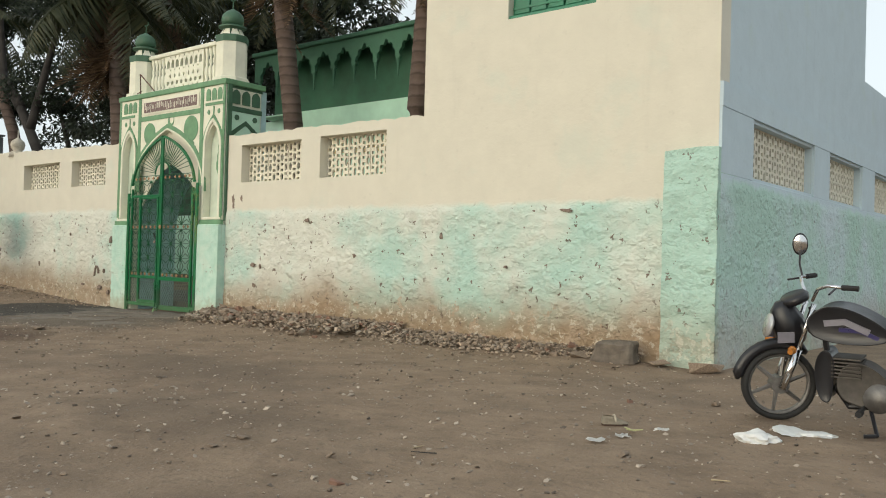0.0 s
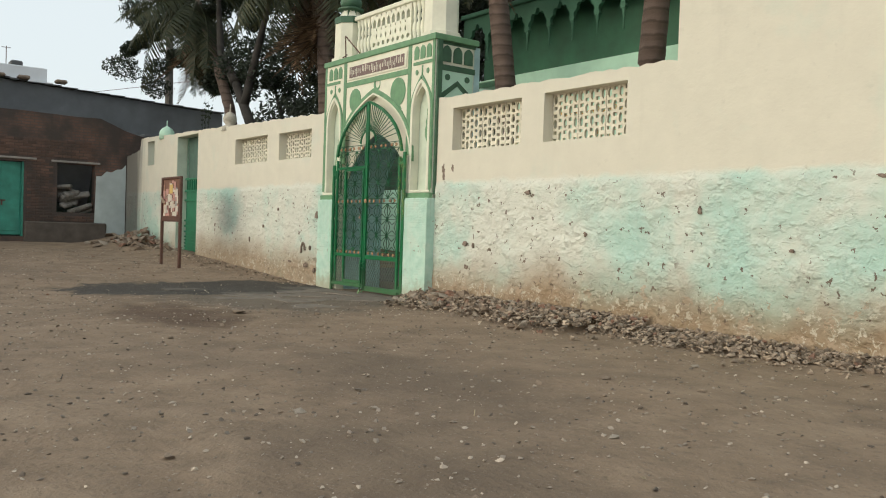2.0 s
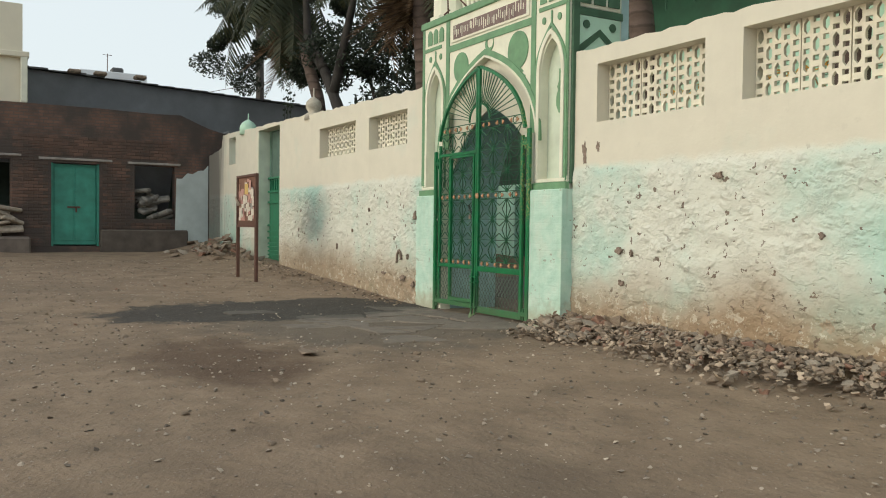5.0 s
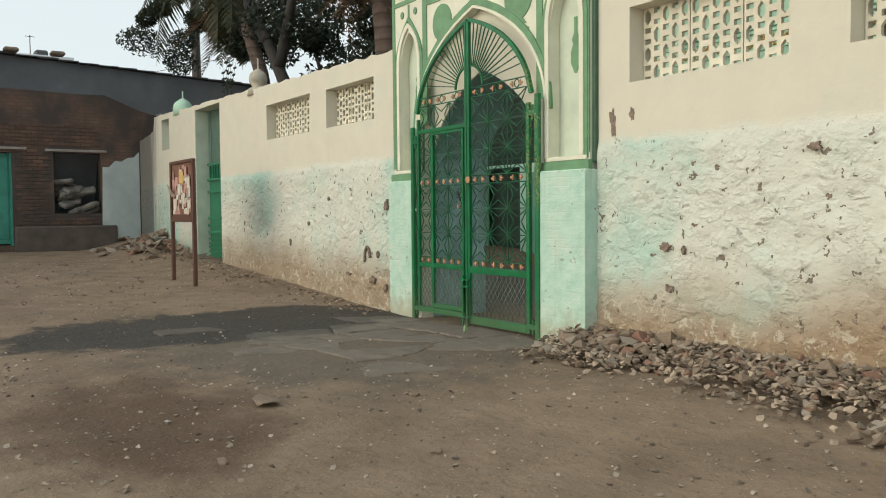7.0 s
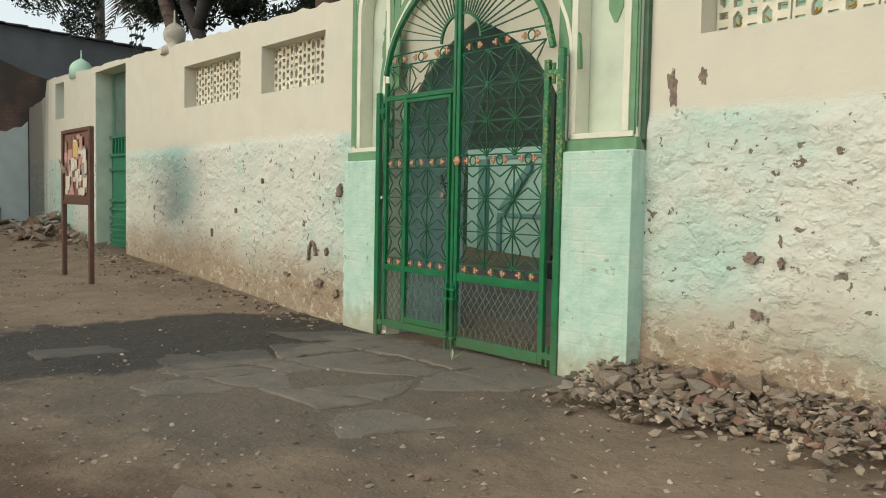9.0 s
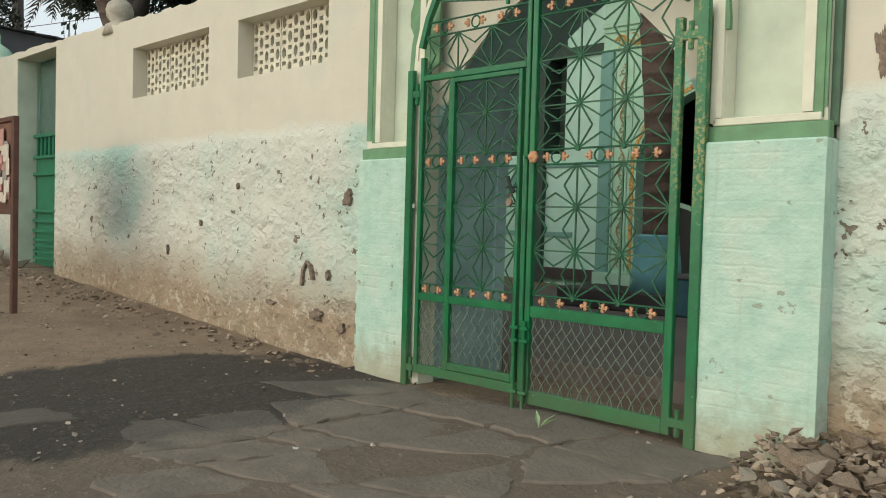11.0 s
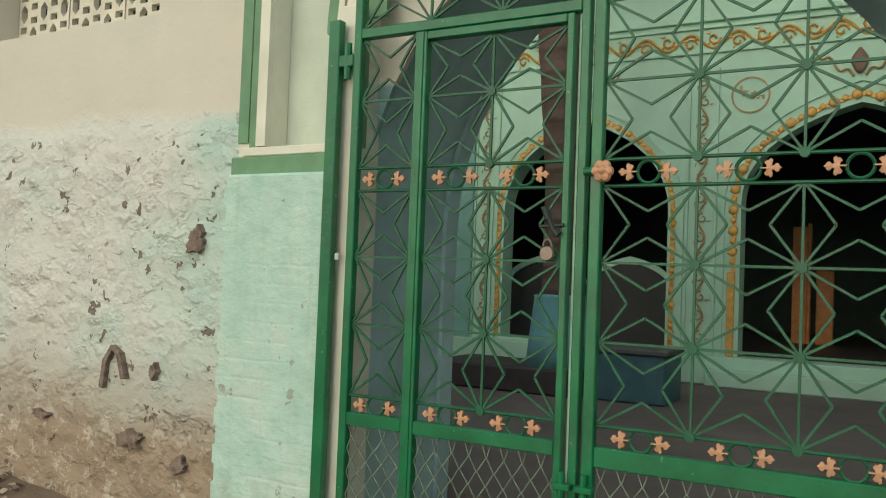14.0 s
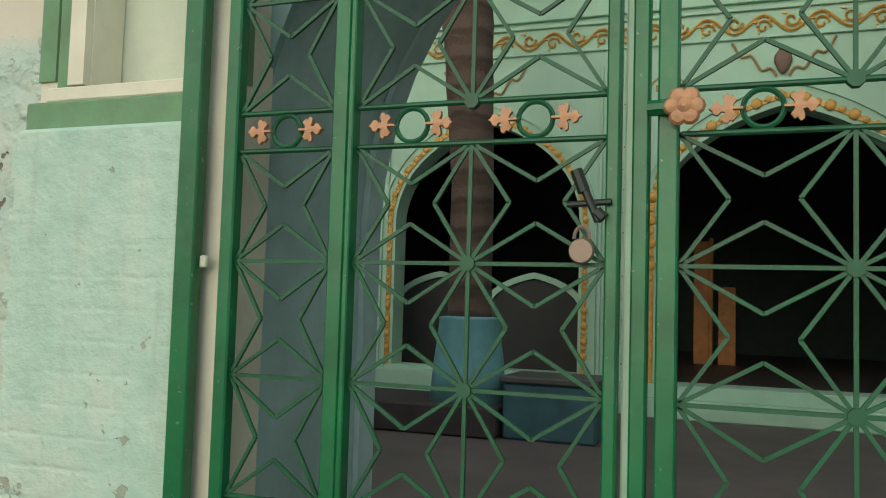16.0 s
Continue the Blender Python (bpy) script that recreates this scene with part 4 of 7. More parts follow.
for z in (2.64, 2.74):
    flat("cross_bar", left, -15.177, -14.233, z - 0.006, z + 0.006, 0.007, 0.007, M_GRILLE)
star_field(left, [-15.177, -14.919], RLO)
star_field(left, [-15.177, -14.919], [1.8, 2.073, 2.33])
star_field(left, [-15.177, -14.86, -14.55, -14.233], [2.372, 2.64])
ring_row(left, [-15.048], 0.85)
ring_row(left, [-15.048], 1.754)
ring_row(left, [-15.0, -14.7, -14.4], 2.69)
wire_mesh(left, -15.177, -14.919, 0.3, 0.766)
hoop(left, -1)

wicket = part("wicket_door", boxed(-14.875, -14.861, GY - 0.026, GY + 0.014, 0.305, 2.325, bev=0.003), M_GATE, gate, "green wicket door with its own frame")
flat("wicket_stile", wicket, -14.285, -14.257, 0.305, 2.325, 0.026, 0.014)
for z0, z1 in ((0.305, 0.354), (0.766, 0.818), (2.292, 2.325)):
    flat("wicket_rail", wicket, -14.861, -14.285, z0, z1, 0.026, 0.014)
for z in (0.885, 1.708, 1.8):
    flat("cross_bar", wicket, -14.861, -14.285, z - 0.006, z + 0.006, 0.007, 0.007, M_GRILLE)
CW = [-14.861, -14.582, -14.285]
star_field(wicket, CW, RLO)
star_field(wicket, CW, [1.8, 2.073, 2.292])
for z in (0.85, 1.754):
    ring_row(wicket, [-14.725, -14.44], z)
wire_mesh(wicket, -14.861, -14.285, 0.354, 0.766)
bm = bmesh.new()
bar(bm, (-14.335, GY - 0.04, 1.62), (-14.295, GY - 0.04, 1.53), 0.009, 8)
bar(bm, (-14.36, GY - 0.035, 1.565), (-14.27, GY - 0.035, 1.57), 0.007, 8)
bar(bm, (-14.342, GY - 0.04, 1.635), (-14.325, GY - 0.04, 1.59), 0.013, 8)
bar(bm, (-14.3, GY - 0.04, 1.55), (-14.285, GY - 0.04, 1.535), 0.013, 8)
part("latch", bm, plain("black_iron", (0.03, 0.04, 0.035), 0.5, 0.5), wicket, "black iron latch bolt")
bm = bmesh.new()
lathe(bm, [(0.005, -0.01), (0.024, -0.01), (0.027, 0.0), (0.024, 0.01), (0.005, 0.01)], 16)
bm.transform(pose(-14.33, GY - 0.03, 1.47, 90, 0, 0))
tube(bm, [(-14.33 + 0.016 * math.cos(t), GY - 0.03, 1.495 + 0.025 * math.sin(t)) for t in np.linspace(0, math.pi, 8)], 0.004, 6)
part("padlock", bm, plain("worn_brass", (0.26, 0.2, 0.16), 0.5, 0.4), wicket, "round worn brass padlock")

bm = bmesh.new()
bar(bm, (-14.2, GY - 0.03, 1.757), (-14.12, GY - 0.045, 1.757), 0.016, 8)
part("hasp", bm, M_GATE, gate)
bm = bmesh.new()
for k in range(6):
    a = k * math.tau / 6
    lathe(bm, [(0.004, -0.012), (0.017, -0.008), (0.019, 0.0), (0.014, 0.008), (0.003, 0.011)], 10, (0.022 * math.cos(a), 0.022 * math.sin(a), 0))
lathe(bm, [(0.004, -0.014), (0.014, -0.01), (0.014, 0.01), (0.004, 0.016)], 10)
bm.transform(pose(-14.13, GY - 0.05, 1.754, 90, 0, 0))
part("flower_boss", bm, M_COPPER, gate, "copper painted flower boss")
for x in (-14.245, -14.165):
    bm = bmesh.new()
    bar(bm, (x, GY - 0.045, 0.12), (x, GY - 0.045, 0.72), 0.012, 8)
    part("drop_bolt", bm, M_GATE, gate)
    for z in (0.25, 0.58, 0.66):
        part("bolt_keeper", boxed(x - 0.03, x + 0.035, GY - 0.06, GY - 0.02, z, z + 0.02, bev=0.003), M_GATE, gate)
for x0, x1, zt, xa, xb in ((-15.337, -15.28, 2.42, -15.28, -15.214), (-13.048, -12.985, 2.55, -13.14, -13.048)):
    p = part("gate_post", boxed(x0, x1, GY - 0.03, GY + 0.01, 0.1, zt, bev=0.004), M_GATE, gate)
    for z in (0.24, zt - 0.2):
        part("hinge", boxed(xa - 0.004, xb + 0.004, GY - 0.026, GY + 0.004, z, z + 0.05, bev=0.004), M_GATE, p)
        bm = bmesh.new()
        bar(bm, ((xa + xb) / 2, GY - 0.012, z - 0.05), ((xa + xb) / 2, GY - 0.012, z + 0.1), 0.016, 8)
        part("hinge_pin", bm, M_GATE, p)
    if x0 < GX:
        part("wall_tie", boxed(x1 + 0.002, x1 + 0.022, GY - 0.008, GY + 0.006, 1.425, 1.455, bev=0.003), M_NICHE, p)

# ---- mosque behind the courtyard ----
structure("courtyard_floor", boxed(-27.5, -7.82, 9.88, 15.99, 0.02, 0.28), M_COURT, "brown-grey stone paved courtyard floor", "floor")
A1, A2 = arch(-16.78, 2.12, 0.64, 2.25, 3.37, 14), arch(-13.7, 2.4, 0.6, 2.35, 3.4, 14)
mosque = structure("wall_mosque", plate(rect(-18.5, -6.0, 0.0, 5.4), [A1, A2], 16.0, 16.3), M_MOSQ, "mint painted mosque front with gold-edged pointed arches", "wall")
# recess shade is in the colour of the wall, slab, valance and pendants
part("upper_wall", boxed(-20.3, -6.0, 16.6, 16.8, 5.4, 7.2), M_MOSQD, mosque, "upper wall coloured dark green for the shade of the eaves")
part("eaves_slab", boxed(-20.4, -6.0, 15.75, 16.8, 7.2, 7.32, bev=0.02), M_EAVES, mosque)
part("recess_floor", boxed(-20.3, -6.0, 16.0, 16.6, 5.4, 5.44), M_MOSQ, mosque)


def lobed(cx, w, z0, zs, zt):
    pts = [(cx - w / 2, z0), (cx - w / 2, zs)]
    lob = 5
    for i in range(lob):
        a0, a1 = math.pi - math.pi * i / lob, math.pi - math.pi * (i + 1) / lob
        for t in (0.0, 0.3, 0.6, 0.9):
            a = a0 + (a1 - a0) * t
            k = 0.94 + 0.16 * math.sin(t / 0.9 * math.pi)
            pts.append((cx + w / 2 * k * math.cos(a) * 0.98, zs + (zt - zs) * k * math.sin(a) * 0.92 + (0.06 if i == 2 and 0.2 < t < 0.7 else 0)))
    return pts + [(cx + w / 2, zs), (cx + w / 2, z0)]


bottom = []
for i in range(17):
    cx = -19.75 + i * 0.8
    bottom += lobed(cx, 0.66, 6.45, 6.5, 6.95)
outer = [(-20.35, 7.2), (-20.35, 6.45)] + bottom + [(-6.3, 6.45), (-6.3, 7.2)]
part("lobed_valance", plate(outer, [], 15.85, 15.95), M_EAVES, mosque, "mint lobed arch valance, darkened in colour for its shade")
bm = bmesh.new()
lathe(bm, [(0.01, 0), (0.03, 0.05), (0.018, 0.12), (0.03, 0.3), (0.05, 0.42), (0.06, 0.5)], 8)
first = part("pendant", bm, M_EAVES, mosque, "thin mint pendant column, darkened in colour for its shade", smooth=True)
for i in range(18):
    m = pose(-20.15 + i * 0.8, 15.9, 5.97)
    if i == 0:
        first.matrix_basis = m
    else:
        twin(first, m)
part("plinth", boxed(-18.5, -6.0, 15.86, 15.998, 0.281, 0.6, bev=0.01), M_MOSQ, mosque, "mint plinth step")
part("step", boxed(-15.2, -9.5, 15.72, 15.858, 0.281, 0.47, bev=0.012), M_MOSQ, mosque, "lower mint step edge")
part("string_course", boxed(-18.5, -6.0, 15.95, 15.998, 4.44, 4.5, bev=0.006), M_MOSQ, mosque)
for z in (4.07, 4.36):
    part("string_course", boxed(-18.5, -6.0, 15.965, 15.998, z, z + 0.03, bev=0.004), M_MOSQ, mosque)


def beads(path, r):
    """Gold beads along an arch outline."""
    bm = bmesh.new()
    bmesh.ops.create_icosphere(bm, subdivisions=1, radius=1.0)
    first = part("gold_bead", bm, M_GOLD, mosque, "gold painted plaster bead", smooth=True)
    acc, last, made, big = 0.0, Vector(path[0]), 0, True
    out = []
    for p in path[1:]:
        p = Vector(p)
        seg = (p - last).length
        d = 0.0
        while acc + (seg - d) >= 1.9 * r:
            d += 1.9 * r - acc
            acc = 0.0
            out.append(last + (p - last) * (d / seg))
        acc += seg - d
        last = p
    for i, q in enumerate(out):
        rr = r if i % 2 else r * 0.62
        m = Matrix.LocRotScale((q.x, 15.985, q.y), None, (rr, rr * 0.45, rr))
        if i == 0:
            first.matrix_basis = m
        else:
            twin(first, m)


beads(arch(-13.7, 2.56, 1.55, 2.35, 3.5, 14), 0.062)
beads(arch(-16.78, 2.26, 0.66, 2.25, 3.45, 14), 0.042)
for A, w, m in ((arch(-13.7, 2.78, 0.6, 2.35, 3.64, 14), 0.03, M_MOSQ), (arch(-16.78, 2.46, 0.64, 2.25, 3.57, 14), 0.03, M_MOSQ), (arch(-13.7, 2.54, 0.6, 2.35, 3.49, 14), 0.045, M_GOLD), (arch(-16.78, 2.24, 0.64, 2.25, 3.44, 14), 0.05, M_GOLD)):
    part("arch_moulding", band(A, w, 15.985 if m is M_GOLD else 15.975, 15.999), m, mosque)
for x0, x1 in ((-15.03, -14.95), (-12.45, -12.37)):
    part("jamb_strip", boxed(x0, x1, 15.972, 15.998, 0.6, 1.55, bev=0.006), M_GOLD, mosque, "gold painted jamb strip")


def vine(x0, z0, x1, z1, pitch=0.24, amp=0.06):
    """A wavy painted stem with curled tendrils, raised off the wall."""
    a, b = Vector((x0, 15.985, z0)), Vector((x1, 15.985, z1))
    n = int((b - a).length / pitch)
    d = (b - a).normalized()
    s = Vector((-d.z, 0, d.x))
    bm = bmesh.new()
    thick = 0.011 if abs(x1 - x0) < 0.1 else 0.016
    tube(bm, [a + (b - a) * (i / (n * 8)) + s * amp * math.sin(i / 8 * math.pi) for i in range(n * 8 + 1)], thick, 4)
    for i in range(n):
        c = a + (b - a) * ((i + 0.5) / n) - s * amp * 0.35 * (1 if i % 2 == 0 else -1)
        k = 1 if i % 2 == 0 else -1
        tube(bm, [c + (d * math.cos(t * k) + s * math.sin(t * k)) * (pitch * 0.29 * (1 - t / 9)) for t in np.linspace(0, 6.5, 12)], thick * 0.85, 4)
        for turn in (0.7, 2.4, 4.1):
            e = c + (d * math.cos(turn * k) + s * math.sin(turn * k)) * pitch * 0.3
            tip = e + (d * math.cos(turn * k + 0.8) + s * math.sin(turn * k + 0.8)) * pitch * 0.2
            bar(bm, e, tip, thick * 0.9, 5, thick * 0.3)
    return part("vine_relief", bm, M_VINE if abs(x1 - x0) < 0.1 else M_GOLD, mosque, "painted curling vine relief")


part("end_pilaster", boxed(-18.5, -18.27, 15.93, 15.998, 0.42, 4.06, bev=0.01), M_TEALP, mosque, "teal painted end pilaster")
vine(-18.3, 4.215, -9.0, 4.215, 0.26, 0.085)
for x in (-15.34, -18.1, -12.02):
    vine(x, 0.7, x, 3.85, 0.22, 0.05)
    for s in (-0.16, 0.16):
        part("panel_strip", boxed(x + s - 0.015, x + s + 0.015, 15.97, 15.999, 0.6, 3.9, bev=0.004), M_MOSQ, mosque)
for cx in (-14.83, -12.57):
    med = part("medallion", band([(cx + 0.2 * math.cos(t), 3.556 + 0.2 * math.sin(t)) for t in np.linspace(0, math.tau, 28)], 0.018, 15.985, 15.999), M_VINE, mosque, "round painted medallion with script strokes")
    for k in range(9):
        xx, zz = cx - 0.12 + 0.03 * k, 3.556 + random.uniform(-0.06, 0.06)
        part("script_stroke", boxed(xx, xx + random.uniform(0.015, 0.05), 15.99, 15.999, zz, zz + random.uniform(0.015, 0.08)), M_VINE, med)
M_RELIEF = plain("brown_relief_paint", (0.2, 0.13, 0.1), 0.6)
for cx, cz, k in ((-13.73, 3.7, 1.0), (-16.81, 3.62, 0.85)):
    bm = bmesh.new()
    lathe(bm, [(0.02, 0), (0.05, 0.04), (0.085, 0.12), (0.08, 0.18), (0.04, 0.24), (0.01, 0.28)], 12, (0, 0, 0), 0.4)
    part("vase_relief", bm, M_RELIEF, mosque, "brown painted vase relief", smooth=True).matrix_basis = pose(cx, 15.97, cz) @ Matrix.Scale(k, 4)
    for sgn in (-1, 1):
        bm = bmesh.new()
        tube(bm, [(cx + sgn * (0.06 + 0.42 * u), 15.985, cz - 0.02 + 0.32 * u + 0.04 * math.sin(u * 14)) for u in np.linspace(0, 1, 18)], 0.014, 4)
        part("garland_relief", bm, M_VINE, mosque)
mosque.matrix_basis = Matrix.Translation((0, -0.14, 0))

# prayer hall behind the arches; its unlit depth is put into dark colours
structure("hall_floor", boxed(-20.0, -11.0, 16.3, 23.0, 0.4, 0.58), plain("dark_hall_floor", (0.07, 0.06, 0.055), 0.5), "polished hall floor, dark colour standing for shade", "floor")
structure("hall_ceiling", boxed(-20.0, -11.0, 16.3, 23.0, 4.2, 4.35), M_SHADEW, "hall ceiling, dark colour standing for shade", "ceiling")
structure("hall_wall_rear", boxed(-20.0, -11.0, 23.0, 23.2, 0.0, 4.2), M_SHADEW, "rear hall wall, dark colour standing for shade", "wall")
structure("hall_wall_west", boxed(-20.2, -20.0, 16.3, 23.0, 0.0, 4.2), M_SHADEW, "hall wall, dark colour standing for shade", "wall")
structure("hall_wall_east", boxed(-11.0, -10.8, 16.3, 23.0, 0.0, 4.2), M_SHADEW, "hall wall, dark colour standing for shade", "wall")
for sx, sw, h1, h2 in ((-14.68, 0.105, 1.75, 1.1), (-12.12, 0.12, 0.95, 0.7)):
    screen = thing("wooden_screen", (sx, 19.6, 0.58), "orange varnished wooden screen standing in the hall", "screen", "hall screens")
    part("panel", boxed(-sw, sw, -0.03, 0.03, 0, h1, bev=0.01), M_WOODO, screen)
    part("panel", boxed(sw + 0.12, sw + 0.36, 0.02, 0.08, 0, h2, bev=0.01), M_WOODO, screen)
    part("post", boxed(sw, sw + 0.05, -0.05, 0.06, 0, h1 + 0.05, bev=0.008), M_WOODO, screen)
for cx in (-17.6, -16.42):
    rl = thing("curved_railing", (cx, 16.75, 0.58), "pale mint arched railing panel inside the hall", "railing")
    part("arched_rail", band(arch(0, 1.15, 0.0, 0.72, 1.12), 0.07, -0.03, 0.03), M_MOSQ, rl)
    part("infill_panel", plate(arch(0, 1.06, 0.0, 0.72, 1.07), [], 0.0, 0.02), plain("dark_board", (0.045, 0.045, 0.045), 0.7), rl)

# palm planter in the courtyard
pl = tagged(mesh_object("stone_planter", boxed(-17.5, -15.9, 13.5, 14.4, 0.28, 0.53, bev=0.02), plain("dark_stone", (0.06, 0.05, 0.05), 0.8, var=0.3)), "dark stone planter block round the palm foot", "planter")
M_BLUE = plain("blue_painted_cement", (0.2, 0.47, 0.52), 0.75, var=0.2)
bm = bmesh.new()
lathe(bm, [(0.33, 0.0), (0.3, 0.3), (0.26, 0.68), (0.27, 0.7), (0.2, 0.71)], 20)
pot = tagged(mesh_object("cement_pot", bm, M_BLUE, True), "round blue painted cement collar round the palm", "pot")
pot.matrix_basis = pose(-16.26, 13.9, 0.53)
bx = thing("water_trough", (-15.54, 13.9, 0.28), "dark blue painted trough with lid beside the palm", "trough")
part("body", boxed(-0.33, 0.42, -0.3, 0.3, 0, 0.45, bev=0.02), plain("dark_blue_paint", (0.05, 0.13, 0.16), 0.5), bx)
part("lid", boxed(-0.35, 0.44, -0.32, 0.32, 0.45, 0.5, bev=0.01), plain("dark_grey_lid", (0.1, 0.1, 0.1), 0.6), bx)

# ---- scars where the wash has fallen off ----
M_SCAR = plain("bare_brown_render", (0.25, 0.19, 0.15), 0.95, var=0.55, scale=34, bumps=0.8)
sr = random.Random(3)
for wall_, spots in ((wall_left, ((-16.2, 1.5, 0.07, 0.08), (-16.45, 0.85, 0.03, 0.05), (-17.3, 0.55, 0.08, 0.03), (-16.6, 0.5, 0.12, 0.07), (-16.25, 0.42, 0.07, 0.05), (-17.9, 1.62, 0.02, 0.04), (-18.6, 1.25, 0.025, 0.035), (-19.3, 0.95, 0.02, 0.06))),
                     (wall_right, ((-12.18, 2.2, 0.05, 0.17), (-11.95, 2.25, 0.035, 0.07), (-11.55, 1.1, 0.06, 0.05), (-11.35, 1.08, 0.02, 0.045), (-11.5, 0.75, 0.06, 0.035), (-10.2, 1.85, 0.08, 0.04), (-9.1, 1.3, 0.03, 0.035), (-7.4, 1.6, 0.03, 0.05), (-5.4, 1.93, 0.1, 0.03), (-6.3, 1.2, 0.035, 0.02)))):
    for cx, cz, rx, rz in spots:
        pts = []
        seed_ = Vector((sr.uniform(0, 50), sr.uniform(0, 50), 0))
        for k in range(44):
            a = k * math.tau / 44
            at = Vector((math.cos(a), math.sin(a), 0))
            w = 0.72 + 0.55 * noise.noise(at * 1.4 + seed_) + 0.3 * noise.noise(at * 4 + seed_) + sr.uniform(-0.07, 0.07)
            w = max(0.25, w)
            pts.append((cx + rx * w * math.cos(a), cz + rz * w * math.sin(a)))
        yf = 8.955 if cz < 2.0 else 8.996
        part("plaster_scar", plate(pts, [], yf, 9.01), M_SCAR, wall_, "bare brown patch in the plaster")
for pts in ([(-16.82, 0.74), (-16.8, 0.88), (-16.75, 0.95), (-16.7, 0.92), (-16.66, 0.8)],):
    part("plaster_scar", band(pts, 0.028, 8.955, 9.0), M_SCAR, wall_left)

# ---- wing beyond the courtyard, seen through the gate ----
wing = structure("wall_wing", plate(rect(-27.4, -18.52, 0.0, 5.4), [rect(-26.5, -19.62, 2.56, 4.9), rect(-24.1, -22.6, 0.36, 2.5)], 16.4, 16.6), M_WING, "mint painted courtyard wing with a louvred opening", "wall")
# dark sheet: the shade behind the wing's openings as colour
part("louvre_back", boxed(-26.6, -19.5, 16.75, 16.8, 0.2, 5.0), M_SHADEW, wing)
first = part("louvre_slat", boxed(-26.5, -19.62, 16.45, 16.5, 0, 0.02), M_MOSQD, wing, "dark green louvre slat")
first.matrix_basis = pose(0, 0, 2.7)
for k in range(1, 10):
    twin(first, pose(0, 0, 2.7 + k * 0.22))
part("rail", boxed(-22.0, -18.9, 16.36, 16.398, 2.33, 2.4), M_TEALP, wing)
part("stair_stringer", plate([(-21.5, 1.3), (-21.35, 1.2), (-20.6, 2.1), (-20.6, 2.3)], [], 16.3, 16.398), M_TEALP, wing)
part("dado_rail", boxed(-21.6, -19.4, 16.36, 16.398, 1.12, 1.2), M_TEALP, wing)
part("pier", boxed(-22.15, -21.9, 16.3, 16.398, 0.1, 2.33), M_TEALP, wing)
part("pier", boxed(-21.6, -21.48, 16.34, 16.398, 0.1, 1.12), M_TEALP, wing)
structure("wall_court_west", boxed(-27.7, -27.42, 9.3, 16.6, -0.1, 3.6), M_BLOCK, "plain plastered courtyard wall", "wall")

# ---- brick house at the end of the lane ----
BX = -28.8
house = thing("brick_house", (0, 0, 0), "old red brick house with teal door and caved-in window", "house")
part("front_wall", plate([(-8.0, 0.2), (9.6, 0.2), (9.6, 3.9), (9.0, 4.05), (8.2, 4.38), (7.5, 4.36), (6.0, 4.4), (-8.0, 4.42)],
     [rect(4.9, 6.08, 0.7, 2.9), rect(6.98, 8.06, 1.45, 2.92), rect(2.6, 3.95, 1.3, 2.95)], BX, BX - 0.35, swap=True), M_BRICK, house, "sooty red brick front")
def brick_piece_material():
    """Sooty red brick, each one of its own shade."""
    m, nt, b = nodes_of("single_red_brick", 0.92)
    co = position(nt)
    info = nt.nodes.new("ShaderNodeObjectInfo")
    col = mix(nt, info.outputs["Random"], (0.09, 0.056, 0.043), (0.165, 0.098, 0.072))
    col = mix(nt, calc(nt, "MULTIPLY", gate_of(nt, noise_of(nt, co, 1.1, 5), 0.42, 0.62), 0.8), col, (0.06, 0.048, 0.042))
    nt.links.new(col, b.inputs["Base Color"])
    bump(nt, b, noise_of(nt, co, 25.0, 4), 0.5, 0.015)
    return m


def lay_bricks(wall_):
    """Courses of single bricks round the door and the hole."""
    rb = random.Random(31)
    free = [(4.84, 6.14, 0.0, 3.06), (6.74, 8.26, 2.92, 3.04), (6.93, 8.11, 1.4, 3.0)]
    first_ = None
    for r in range(28):
        z = 1.18 + r * 0.087
        y = 4.0 + (r % 2) * 0.12
        while y < 7.95:
            if not any(y + 0.228 > a and y < b and z + 0.075 > c and z < d for a, b, c, d in free):
                m = pose(BX + 0.003, y + 0.114 + rb.uniform(-0.003, 0.003), z + 0.038, 0, rb.uniform(-1.5, 1.5), rb.uniform(-1.5, 1.5))
                if first_ is None:
                    first_ = part("brick", boxed(-0.02, 0.011, -0.113, 0.113, -0.037, 0.037, bev=0.006), brick_piece_material(), wall_)
                    first_.matrix_basis = m
                else:
                    twin(first_, m)
            y += 0.24


lay_bricks([o for o in house.children if o.name.startswith("front_wall")][0])
part("plinth", boxed(BX - 0.02, BX + 0.12, 6.1, 8.4, 0.3, 1.15, bev=0.03), plain("earth_plinth", (0.11, 0.09, 0.075), 0.95, var=0.35, scale=3, bumps=0.7), house, "crumbling mud plinth")
for a, b, z in ((4.6, 6.4, 2.97), (6.8, 8.2, 2.95), (2.3, 4.2, 3.02)):
    part("lintel", boxed(BX - 0.1, BX + 0.05, a, b, z, z + 0.06, bev=0.008), M_LINTEL, house, "thin cement lintel")
door = part("door", boxed(BX - 0.22, BX - 0.16, 4.93, 6.05, 0.74, 2.88, bev=0.006), M_DOOR, house, "teal painted double wooden door")
part("door_panel", boxed(BX - 0.165, BX - 0.145, 4.98, 5.46, 0.85, 2.8, bev=0.006), M_DOOR, door)
part("door_panel", boxed(BX - 0.165, BX - 0.145, 5.5, 6.0, 0.85, 2.8, bev=0.006), M_DOOR, door)
part("door_bolt", boxed(BX - 0.15, BX - 0.12, 5.3, 5.62, 1.72, 1.76), M_RUST, door)
